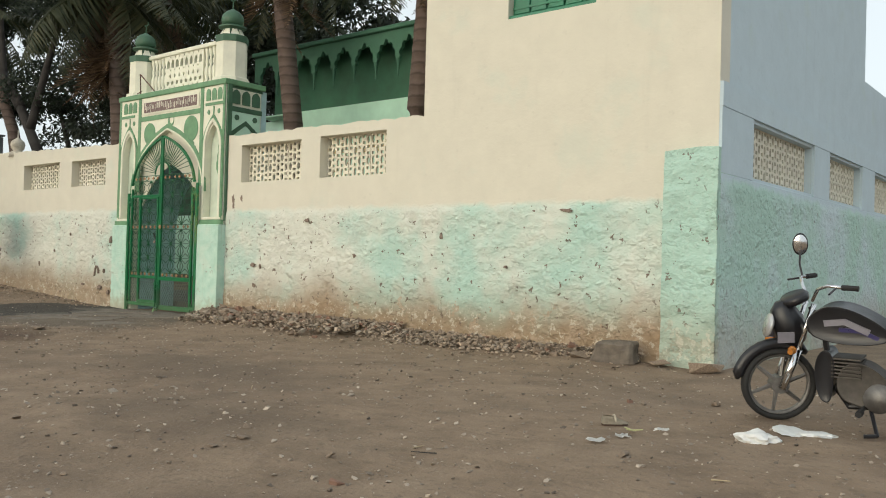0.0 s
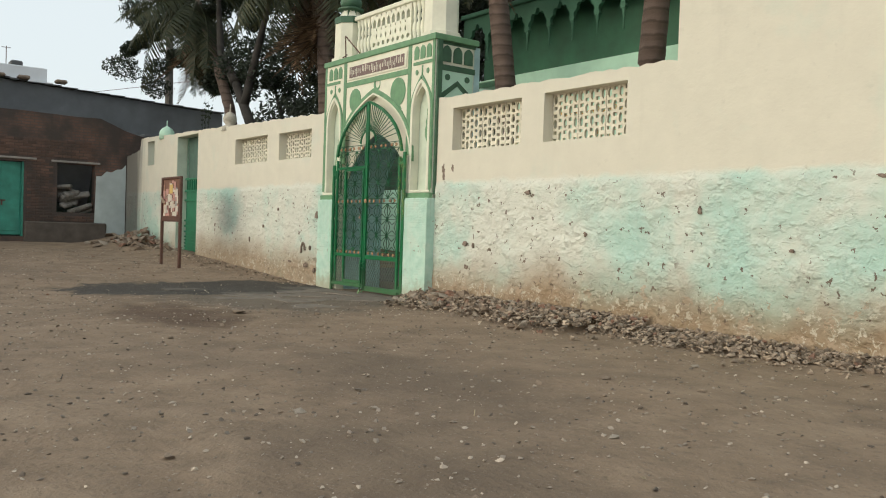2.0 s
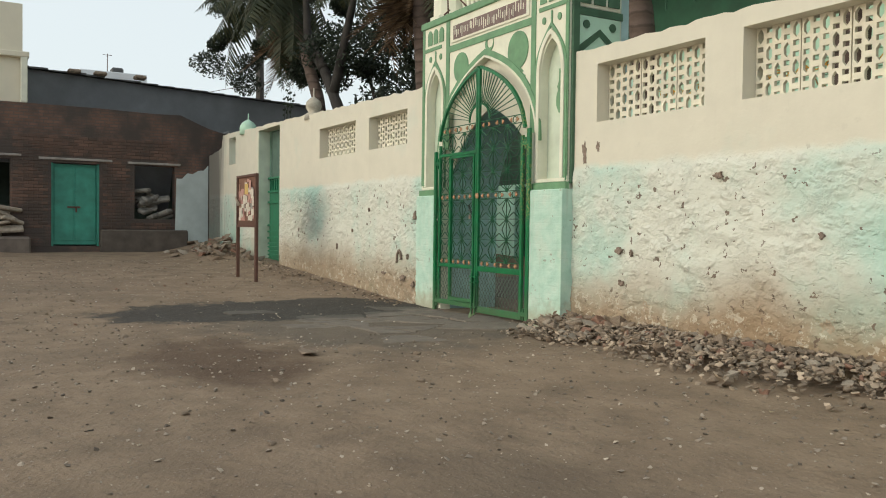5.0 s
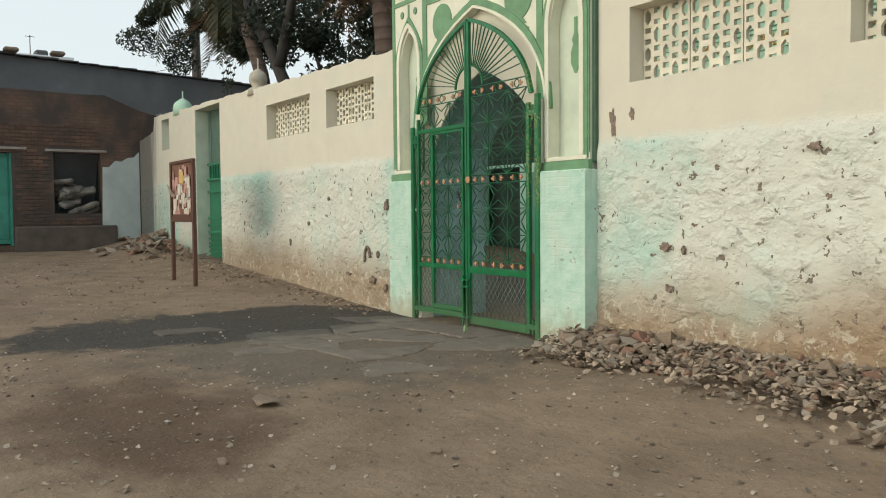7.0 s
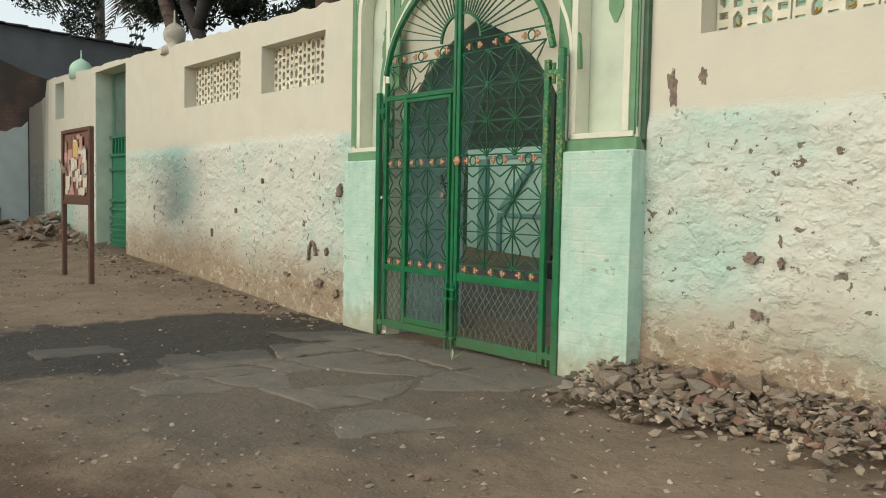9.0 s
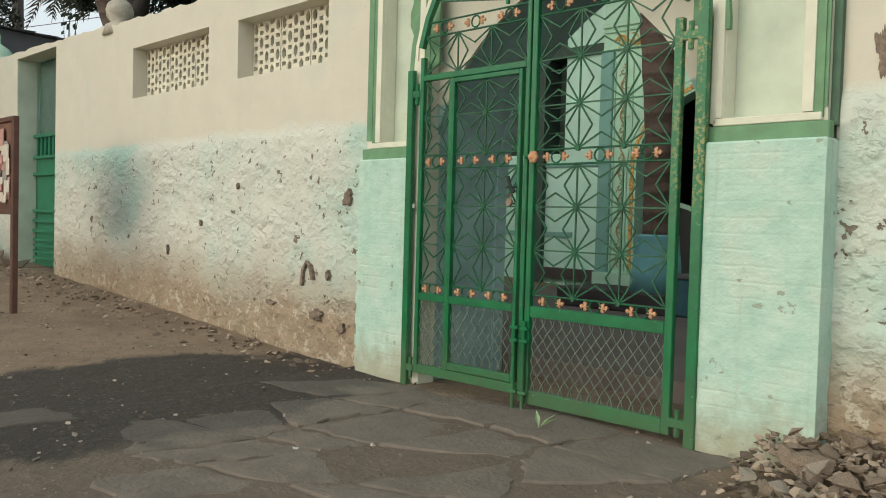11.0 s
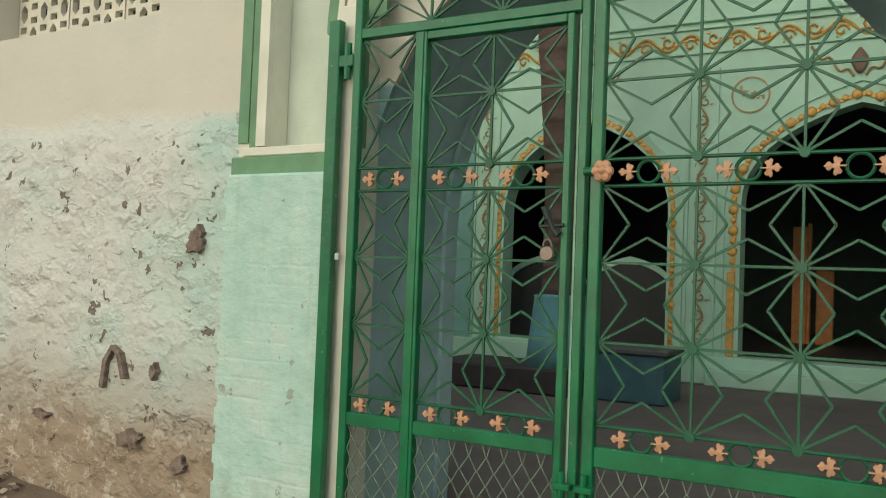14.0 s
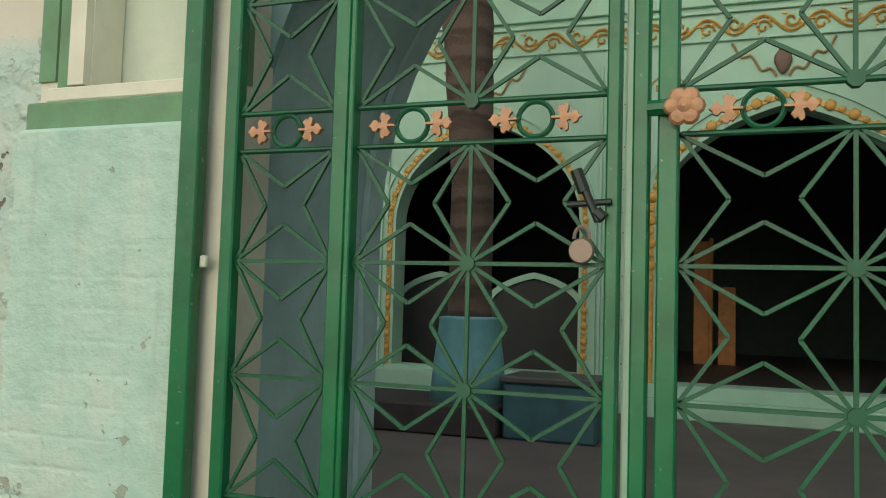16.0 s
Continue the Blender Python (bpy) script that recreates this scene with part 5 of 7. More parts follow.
part("door_bolt", boxed(BX - 0.15, BX - 0.12, 5.5, 5.54, 1.6, 1.76), M_RUST, door)
for y0, y1 in ((4.9, 4.95), (6.03, 6.08)):
    part("door_jamb", boxed(BX - 0.2, BX - 0.05, y0, y1, 0.7, 2.9), M_DOOR, house)
# dark sheet for the shade seen through the door and window holes
part("back_room", boxed(BX - 3.0, BX - 2.9, 2.0, 9.5, 0.3, 4.3), M_SHADEW, house)
bm = bmesh.new()
vs = [bm.verts.new(p) for p in ((BX - 0.25, 7.0, 2.9), (BX - 0.25, 8.05, 2.9), (BX - 0.9, 8.05, 1.6), (BX - 0.7, 7.0, 1.8))]
bm.faces.new(vs)
bmesh.ops.solidify(bm, geom=bm.faces[:], thickness=0.04)
part("fallen_sheet", bm, M_GREYPL, house, "grey sagging roof sheet behind the hole")
pale = plate([(8.06, 0.85), (8.98, 0.8), (8.98, 3.0), (8.86, 2.86), (8.7, 2.84), (8.55, 2.74), (8.4, 2.76), (8.25, 2.6), (8.1, 2.6)], [], BX + 0.03, BX - 0.0, swap=True)
part("plaster_patch", pale, M_PALEPL, house, "pale blue plaster remnant")
part("parapet_stub", boxed(BX - 0.38, BX - 0.01, 8.8, 9.58, 3.5, 3.88, bev=0.08), M_GREYPL, house)
M_SLAB = plain("dull_cement_slab", (0.2, 0.185, 0.165), 0.92, var=0.4, scale=8, bumps=0.6)
rnd = random.Random(5)
for k in range(16):
    bm = bmesh.new()
    box(bm, -0.32, 0.32, -0.16, 0.16, -0.075, 0.075, bev=0.045)
    p = part("broken_slab", bm, M_SLAB, house, "broken cement slab")
    p.matrix_basis = pose(BX - 0.15 - 0.2 * rnd.random(), 7.15 + 0.75 * rnd.random(), 1.48 + 0.045 * k * rnd.uniform(0.7, 1.2), rnd.uniform(-35, 35), rnd.uniform(-30, 30), rnd.uniform(40, 140)) @ Matrix.Scale(rnd.uniform(0.5, 1.0), 4)
for k in range(10):
    bm = bmesh.new()
    box(bm, -0.3, 0.3, -0.14, 0.14, -0.05, 0.05, bev=0.025)
    p = part("broken_slab", bm, M_PALEST, house)
    p.matrix_basis = pose(BX - 0.1 + 0.25 * rnd.random(), 3.1 + 1.0 * rnd.random(), 1.0 + 0.09 * k * 0.8, rnd.uniform(-30, 30), rnd.uniform(-30, 30), rnd.uniform(40, 140)) @ Matrix.Scale(rnd.uniform(0.6, 1.1), 4)
part("low_ledge", boxed(BX, BX + 0.35, 2.0, 4.4, 0.4, 0.95, bev=0.05), plain("earth_ledge", (0.16, 0.13, 0.11), 0.95, var=0.35, scale=3, bumps=0.7), house)

rear = thing("grey_house", (0, 0, 0), "long grey plastered house with a sagging tin roof", "house")
part("rear_wall", plate([(-9, 3.0), (13.0, 3.0), (13.0, 5.22), (-9, 6.3)], [], -31.0, -31.3, swap=True), M_GREYPL, rear)
M_TIN = plain("weathered_tin", (0.1, 0.1, 0.1), 0.8, var=0.3)
for k in range(44):
    y0 = -9 + k * 0.5
    z0 = 6.36 - k * 0.0245
    part("roof_sheet", boxed(-33.5, -30.85, y0, y0 + 0.5, z0 - 0.06, z0 - 0.02 + rnd.uniform(-0.02, 0.03)), M_TIN, rear)
part("side_wall", boxed(-37, -31.3, 12.7, 13.0, 0, 5.2), M_GREYPL, rear)
part("low_roof", boxed(-31.0, -29.3, 9.7, 14.0, 4.0, 4.1, bev=0.02), M_GREYPL, rear, "lower dark roof slab")
part("low_wall", boxed(-30.9, -28.6, 13.6, 13.9, 0, 4.2), M_GREYPL, rear)
for y in (7.3, 6.2, 5.5):
    part("roof_stone", boxed(-31.0, -30.7, y, y + 0.35, 5.6, 5.72, bev=0.04), M_STONE, rear)
cream = thing("cream_house", (0, 0, 0), "cream plastered upper storey with a corner pipe", "house")
part("wall", boxed(-33.0, -29.15, -6.0, 4.25, 4.43, 7.0), M_BLOCK, cream)
part("coping", boxed(-33.1, -29.0, -6.0, 4.4, 5.6, 5.75, bev=0.02), M_BLOCK, cream)
part("corner_strip", boxed(-29.15, -29.0, 4.2, 4.36, 4.43, 5.62, bev=0.02), M_WHITE, cream)
far = thing("white_roof_building", (0, 0, 0), "far white concrete roof block with a water tank", "building")
M_FARW = plain("far_white_concrete", (0.62, 0.64, 0.66), 0.85, var=0.12, scale=0.3)
part("wall", boxed(-72, -67, 10.0, 14.4, 0, 11.9, bev=0.05), M_FARW, far)
part("roof_ledge", boxed(-72.4, -66.5, 9.8, 14.7, 10.6, 10.85), M_FARW, far)
part("water_tank", boxed(-69, -68, 12.2, 13.0, 11.9, 12.4, bev=0.1), plain("black_tank", (0.06, 0.06, 0.06), 0.5), far)
bm = bmesh.new()
bar(bm, (-68, 11.9, 11.9), (-68, 11.9, 13.3), 0.03, 5)
bar(bm, (-68, 11.6, 13.2), (-68, 12.2, 13.2), 0.02, 5)
part("aerial", bm, M_RUST, far)
far2 = thing("low_white_building", (0, 0, 0), "far low pale concrete building behind the roofs", "building")
part("wall", boxed(-82, -76, 20.0, 30.0, 0, 11.2), M_FARW, far2)
part("parapet", boxed(-82.2, -75.8, 19.8, 30.2, 11.2, 11.5), M_FARW, far2)
bm = bmesh.new()
tube(bm, [(-39.5, 13.9, 0), (-39.5, 13.9, 7), (-39.8, 13.9, 15)], [0.2, 0.18, 0.14], 10)
tagged(mesh_object("utility_pole", bm, plain("grey_pole", (0.13, 0.12, 0.11), 0.8, var=0.2)), "tall weathered grey pole behind the roofs", "pole")
bm = bmesh.new()
tube(bm, [(-60 + 4.5 * i, 13.9 + 1.2 * i, 9.2 - 0.5 * math.sin(i / 10 * math.pi) + 0.05 * i) for i in range(11)], 0.015, 4)
tagged(mesh_object("overhead_wire", bm, M_RUST), "thin dark overhead wire across the sky", "wire")

# green doorway in the west wall
dw = thing("door_1", (0, 0, 0), "narrow green steel door with bars in a mint doorway", "door")
M_DGREEN = plain("bright_green_paint", (0.035, 0.2, 0.11), 0.5, var=0.25)
part("door_sheet", boxed(-24.2, -22.7, 9.285, 9.32, 0.35, 2.4), M_DGREEN, dw)
for k in range(6):
    part("door_bar", boxed(-24.2, -22.7, 9.24, 9.28, 0.42 + k * 0.09, 0.46 + k * 0.09), M_DGREEN, dw)
for z in (1.0, 1.15, 1.3, 1.85, 2.1, 2.42):
    part("door_bar", boxed(-24.2, -22.7, 9.23, 9.28, z, z + 0.045), M_DGREEN, dw)
for k in range(9):
    part("spear_bar", boxed(-24.1 + k * 0.16, -24.07 + k * 0.16, 9.25, 9.28, 2.12, 2.42), M_DGREEN, dw)
part("fanlight", boxed(-24.2, -22.7, 9.325, 9.345, 2.45, 3.57), plain("dull_fanlight_board", (0.1, 0.17, 0.14), 0.7), dw)
part("jamb_lining", boxed(-24.219, -24.203, 9.005, 9.28, 0.43, 3.565), M_NICHE, dw, "mint painted jamb")
part("threshold", boxed(-24.25, -22.4, 8.8, 9.8, 0.2, 0.42, bev=0.02), M_LINTEL, dw)
part("reveal", boxed(-24.4, -24.225, 9.285, 9.95, 0.1, 3.7), M_MINTP, dw, "mint painted reveal")
part("reveal", boxed(-22.675, -22.5, 9.285, 9.95, 0.1, 3.7), M_MINTP, dw)
part("reveal_head", boxed(-24.224, -22.676, 9.285, 9.95, 3.575, 3.7), M_MINTP, dw)
small = structure("window_1", boxed(-26.7, -26.14, 9.2, 9.24, 2.92, 3.58), M_INNER, "small dull green blind window", "window")

# domelets on the wall
M_OLDW = plain("stained_limewash", (0.5, 0.46, 0.38), 0.9, var=0.35, scale=9)
for x, y, z, m, lab, s in ((-21.0, 9.14, 3.6, M_OLDW, "stained cream plaster knob finial on the wall", 1.0), (-25.5, 9.14, 3.7, M_MINTP, "small mint plaster dome on the wall", 1.35)):
    bm = bmesh.new()
    if s == 1.0:
        lathe(bm, [(0.2, -0.1), (0.17, 0.02), (0.1, 0.06), (0.15, 0.12), (0.165, 0.21), (0.14, 0.29), (0.07, 0.35), (0.016, 0.38), (0.012, 0.56)], 16)
    else:
        lathe(bm, [(0.21, -0.1), (0.215, 0.06), (0.195, 0.14), (0.14, 0.21), (0.06, 0.26), (0.016, 0.29), (0.012, 0.44)], 18)
    ob = tagged(mesh_object("dome_finial", bm, m, True), lab, "finial")
    ob.matrix_basis = pose(x, y, z)

# buttress, ledge and shutters of the corner house
bt = structure("wall_buttress", plate([(-4.1, -0.1), (-3.47, -0.1), (-3.47, 2.6), (-3.7, 2.61), (-4.1, 2.58)], [], 8.93, 9.5), M_BUT, "mint washed masonry buttress with flaking plaster", "wall")
face = new("render_coat", lumpy_face("render_coat", -4.1, -3.468, -0.02, 2.58, 8.94, M_BUT, "", 0.05, step=0.04))
face.parent = bt
lp = [(9.0 + 0.2 * i, 3.33 + 0.001 * i + random.uniform(-0.015, 0.015)) for i in range(61)]
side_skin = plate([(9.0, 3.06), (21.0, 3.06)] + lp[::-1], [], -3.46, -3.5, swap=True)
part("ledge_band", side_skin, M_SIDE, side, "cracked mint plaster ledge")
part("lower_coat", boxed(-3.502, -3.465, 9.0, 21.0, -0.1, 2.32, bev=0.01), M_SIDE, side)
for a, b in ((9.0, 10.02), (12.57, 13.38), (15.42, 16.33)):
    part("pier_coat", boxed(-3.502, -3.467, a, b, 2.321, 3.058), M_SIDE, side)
win = structure("window_2", boxed(-6.38, -5.07, 9.12, 9.14, 4.48, 5.7), M_DGREEN, "green painted shuttered window", "window")
for k in range(5):
    part("shutter_slat", boxed(-6.34 + 0.26 * k, -6.11 + 0.26 * k, 9.09, 9.119, 4.56, 5.66, bev=0.006), M_DGREEN, win)
part("window_sill", boxed(-6.4, -5.05, 9.02, 9.13, 4.48, 4.53, bev=0.006), M_DGREEN, win)
for z in (4.62, 4.95):
    part("shutter_bar", boxed(-6.36, -5.09, 9.08, 9.1, z, z + 0.03), M_DGREEN, win)

# ---- notice board ----
board = thing("notice_board", pose(-20.62, 7.66, 0.2, 0, 0, 0), "brown steel notice board on two posts with torn papers", "notice board")
for x in (-0.66, 0.54):
    part("post", boxed(x - 0.035, x + 0.035, -0.03, 0.03, 0, 2.1, bev=0.006), M_RUST, board)
part("back_panel", boxed(-0.62, 0.5, 0.0, 0.02, 1.12, 2.06), plain("brown_board", (0.2, 0.1, 0.07), 0.8), board)
for z in (1.08, 2.05):
    part("frame_rail", boxed(-0.62, 0.5, -0.03, 0.03, z, z + 0.05, bev=0.004), M_RUST, board)
part("bottom_panel", boxed(-0.62, 0.5, -0.015, 0.0, 1.13, 1.2), M_RUST, board)
pm = [plain("paper_" + n, c, 0.85, var=0.2, scale=12) for n, c in (("white", (0.62, 0.56, 0.48)), ("pink", (0.5, 0.28, 0.24)), ("yellow", (0.6, 0.42, 0.14)), ("grey", (0.32, 0.3, 0.28)), ("brown", (0.3, 0.17, 0.12)))]
rnd = random.Random(11)
for k in range(64):
    w, h = rnd.uniform(0.05, 0.17), rnd.uniform(0.05, 0.2)
    x, z = rnd.uniform(-0.58, 0.46 - w), rnd.uniform(1.2, 2.02 - h)
    d = 0.0004 * k
    bm = boxed(x, x + w, -0.006 - d, -0.001 - d, z, z + h)
    part("torn_paper", bm, pm[rnd.choice((0, 0, 0, 1, 1, 3, 4))] if k < 50 else pm[rnd.choice((0, 1, 0))], board)
part("torn_paper", boxed(-0.1, 0.1, -0.036, -0.03, 1.72, 1.92), pm[2], board)
bm = bmesh.new()
q = [bm.verts.new(p) for p in ((-0.6, -0.03, 1.5), (-0.35, -0.04, 1.52), (-0.4, -0.16, 1.72), (-0.56, -0.06, 1.66))]
bm.faces.new(q)
bmesh.ops.solidify(bm, geom=bm.faces[:], thickness=0.004)
part("hanging_paper", bm, pm[0], board, "white paper curling off")

# ---- trees ----
def bark_material(name, a, b_, rings):
    m, nt, b = nodes_of(name, 0.92)
    co = local(nt)
    mid, fine = noise_of(nt, co, 3.5, 6), noise_of(nt, co, 30.0, 4)
    z = axis(nt, co, 2)
    wave = calc(nt, "SINE", calc(nt, "MULTIPLY", calc(nt, "ADD", z, calc(nt, "MULTIPLY", mid, 0.12)), rings), 0.0)
    col = mix(nt, mid, a, b_)
    col = mix(nt, calc(nt, "MULTIPLY", gate_of(nt, wave, 0.6, 1.0), 0.5), col, tuple(c * 0.4 for c in a))
    nt.links.new(col, b.inputs["Base Color"])
    bump(nt, b, calc(nt, "ADD", wave, fine), 0.5, 0.03)
    return m


def leaf_material(name, lo, hi):
    m, nt, b = nodes_of(name, 0.6)
    info = nt.nodes.new("ShaderNodeNewGeometry")
    c = ramp(nt, info.outputs["Random Per Island"], [(0.0, lo), (1.0, hi)])
    nt.links.new(c, b.inputs["Base Color"])
    tr = nt.nodes.new("ShaderNodeBsdfTranslucent")
    nt.links.new(c, tr.inputs["Color"])
    mx = nt.nodes.new("ShaderNodeMixShader")
    mx.inputs[0].default_value = 0.25
    nt.links.new(b.outputs[0], mx.inputs[1])
    nt.links.new(tr.outputs[0], mx.inputs[2])
    nt.links.new(mx.outputs[0], nt.nodes["Material Output"].inputs["Surface"])
    return m


M_PALMB = bark_material("palm_bark", (0.075, 0.05, 0.04), (0.16, 0.115, 0.092), 26)
M_BARK = bark_material("grey_bark", (0.022, 0.019, 0.017), (0.06, 0.052, 0.046), 5)
M_FROND = leaf_material("palm_leaflet_green", (0.018, 0.03, 0.01), (0.075, 0.075, 0.032))
M_DEAD = leaf_material("palm_leaflet_dead", (0.035, 0.02, 0.011), (0.19, 0.115, 0.06))
M_LEAF = leaf_material("dark_leaf", (0.012, 0.02, 0.012), (0.04, 0.055, 0.032))


def trunk_mesh(pts, radii, n=12, rough=0.04, seed=1):
    """A trunk through the points with a slightly uneven girth."""
    fine_p, fine_r = [], []
    for (a, b), (r0, r1) in zip(zip(pts, pts[1:]), zip(radii, radii[1:])):
        k = max(2, int((Vector(b) - Vector(a)).length / 0.25))
        for i in range(k):
            u = i / k
            fine_p.append(Vector(a).lerp(Vector(b), u))
            fine_r.append((r0 + (r1 - r0) * u) * (1 + rough * noise.noise((seed, len(fine_p) * 0.9, 0)) + 0.03 * (len(fine_p) % 2)))
    fine_p.append(Vector(pts[-1]))
    fine_r.append(radii[-1])
    bm = bmesh.new()
    tube(bm, fine_p, fine_r, n)
    return bm


def frond_mesh(length, droop, seed, leaflets=44, hang=0.5):
    """A feather leaf: an arching midrib with two rows of narrow drooping leaflets."""
    rnd_ = random.Random(seed)
    bm = bmesh.new()
    pts = []
    for i in range(13):
        u = i / 12
        pts.append(Vector((length * (u - 0.12 * droop * u * u), 0.12 * math.sin(u * 3 + seed), length * (0.28 * u - droop * 0.75 * u * u))))
    tube(bm, pts, [0.035 * (1 - 0.85 * i / 12) for i in range(13)], 4)
    for k in range(leaflets):
        u = 0.12 + 0.86 * k / leaflets
        f = u * 12
        i = min(11, int(f))
        p = pts[i].lerp(pts[i + 1], f - i)
        d = (pts[i + 1] - pts[i]).normalized()
        ll = length * 0.24 * math.sin(math.pi * min(1, 0.18 + 0.8 * u)) * rnd_.uniform(0.75, 1.15)
        for s in (-1, 1):
            if rnd_.random() < 0.06:
                continue
            out = (Vector((0, s, 0)) + d * rnd_.uniform(0.35, 0.7) + Vector((0, 0, -hang * rnd_.uniform(0.6, 1.5)))).normalized()
            tip = p + out * ll + Vector((0, 0, -hang * 0.35 * ll))
            mid = p + out * ll * 0.5
            w = d * 0.022
            v = [bm.verts.new(q) for q in (p - w, p + w, mid + w * 1.3, tip, mid - w * 1.3)]
            bm.faces.new((v[0], v[1], v[2], v[4]))
            bm.faces.new((v[4], v[2], v[3]))
    me = bpy.data.meshes.new("frond")
    bm.to_mesh(me)
    bm.free()
    return me


FRONDS = [frond_mesh(3.4, d, s, hang=h) for s, (d, h) in enumerate(((0.6, 0.5), (0.9, 0.6), (0.75, 0.8)))]
DEADS = [frond_mesh(2.6, d, s + 7, 40, 1.0) for s, d in enumerate((1.2, 1.5))]
for me in FRONDS:
    me.materials.append(M_FROND)
for me in DEADS:
    me.materials.append(M_DEAD)


def palm(pts, radii, label, seed, greens=20, deads=9, low=38):
    rnd_ = random.Random(seed)
    base = Vector(pts[0])
    t = thing("palm_tree", base, label, "palm tree", "courtyard palms")
    part("trunk", trunk_mesh([Vector(p) - base for p in pts], radii, 14, 0.05, seed), M_PALMB, t, smooth=True)
    top = Vector(pts[-1]) - base
    for k in range(greens + deads):
        dead = k >= greens
        o = new("dead_frond" if dead else "frond", rnd_.choice(DEADS if dead else FRONDS))
        o.parent = t
        if dead:
            tagged(o, "withered brown hanging frond")
        el = rnd_.uniform(48, 80) if dead else rnd_.uniform(-60, low)
        s = rnd_.uniform(0.8, 1.15)
        turn = k * 137.5 + rnd_.uniform(-15, 15)
        o.matrix_basis = Matrix.Translation(top + Vector((0, 0, -0.25 if dead else 0))) @ pose(0, 0, 0, 0, 0, turn) @ pose(0, 0, 0, rnd_.uniform(-20, 20), el, 0) @ Matrix.Scale(s, 4)
    return t


palm([(-16.26, 13.9, 0.53), (-16.27, 13.9, 2.4), (-16.4, 13.9, 4.6), (-17.0, 13.9, 8.0), (-17.2, 14.0, 10.2)], [0.19, 0.18, 0.24, 0.23, 0.2], "tall brown ringed palm rising from a blue collar", 3, 34, 14, 72)
palm([(-12.2, 13.9, 0.28), (-12.2, 13.9, 4.6), (-12.0, 13.9, 7.4), (-11.8, 14.0, 9.6)], [0.26, 0.25, 0.23, 0.2], "tall dark palm before the mosque eaves", 8, 32, 12, 70)
palm([(-20.3, 11.5, 0.28), (-20.5, 11.5, 4.5), (-20.75, 11.5, 6.2), (-21.2, 11.5, 8.3)], [0.25, 0.22, 0.2, 0.18], "leaning palm with a skirt of withered fronds", 14, 30, 24, 62)
palm([(-25.2, 11.5, 0.28), (-26.75, 11.5, 4.9), (-28.2, 11.5, 6.9), (-29.8, 11.5, 8.8)], [0.22, 0.17, 0.15, 0.13], "slender leaning palm behind the west wall", 21, 30, 16, 80)
palm([(-23.8, 14.5, 0.28), (-23.6, 14.5, 5.0), (-23.2, 14.4, 9.2)], [0.24, 0.22, 0.19], "palm with brown hanging fronds among dark trees", 27, 20, 18)


def leafy_tree(base, limbs, clumps, label, seed, leaves, size):
    """Trunk and limbs as tubes; the crown is many separate small leaves in uneven clumps."""
    rng = np.random.RandomState(seed)
    base = Vector(base)
    t = thing("leafy_tree", base, label, "tree", "background trees")
    for i, (pts, rad) in enumerate(limbs):
        part("trunk" if i == 0 else "limb", trunk_mesh([Vector(p) - base for p in pts], rad, 9, 0.1, seed + i), M_BARK, t, smooth=True)
    per = leaves // len(clumps)
    vs, fs = [], []
    for cx, cy, cz, r in clumps:
        d = rng.normal(size=(per, 3))
        d /= np.linalg.norm(d, axis=1)[:, None]
        p = d * (r * rng.uniform(0.25, 1.0, (per, 1)) ** 0.6) * np.array([1, 1, 0.75]) + np.array([cx - base.x, cy - base.y, cz - base.z])
        p += 0.35 * r * np.stack([np.sin(p[:, 1] * 3 + seed), np.sin(p[:, 2] * 4), np.sin(p[:, 0] * 3)], 1) * 0.5
        a = rng.normal(size=(per, 3))
        a /= np.linalg.norm(a, axis=1)[:, None]
        b = np.cross(a, rng.normal(size=(per, 3)))
        b /= np.linalg.norm(b, axis=1)[:, None]
        s = size * rng.uniform(0.6, 1.3, (per, 1))
        n0 = len(vs)
        quad = np.stack([p - a * s, p - b * s * 0.4, p + a * s, p + b * s * 0.4], 1).reshape(-1, 3)
        vs += quad.tolist()
        fs += [(n0 + 4 * k, n0 + 4 * k + 1, n0 + 4 * k + 2, n0 + 4 * k + 3) for k in range(per)]
    me = bpy.data.meshes.new("crown")
    me.from_pydata(vs, [], fs)
    me.materials.append(M_LEAF)
    o = new("crown", me)
    o.parent = t
    tagged(o, "dark green uneven crown of small leaves")
    return t


rg = random.Random(4)


def clumps_in(x0, x1, y0, y1, z0, z1, n, r0, r1):
    return [(rg.uniform(x0, x1), rg.uniform(y0, y1), rg.uniform(z0, z1), rg.uniform(r0, r1)) for _ in range(n)]


leafy_tree((-24.3, 11.6, 0.28), [([(-24.3, 11.6, 0.28), (-24.9, 11.5, 4.0), (-26.3, 11.5, 5.6)], [0.22, 0.16, 0.13]),
           ([(-26.3, 11.5, 5.6), (-27.6, 11.5, 6.8), (-28.2, 11.6, 9.0)], [0.16, 0.12, 0.06]), ([(-27.2, 11.5, 6.4), (-29.5, 11.8, 7.6), (-32.0, 12.0, 8.2)], [0.11, 0.08, 0.03]),
           ([(-25.6, 11.5, 4.9), (-25.2, 11.8, 7.0), (-24.6, 12.0, 9.0)], [0.14, 0.1, 0.05])],
           clumps_in(-39.0, -30.5, 11.0, 14.5, 6.9, 10.4, 24, 0.35, 0.8) + clumps_in(-29.5, -24.0, 11.5, 14.0, 5.6, 9.5, 22, 0.4, 0.9), "forked dark-leaved tree leaning over the roofs", 2, 42000, 0.07)
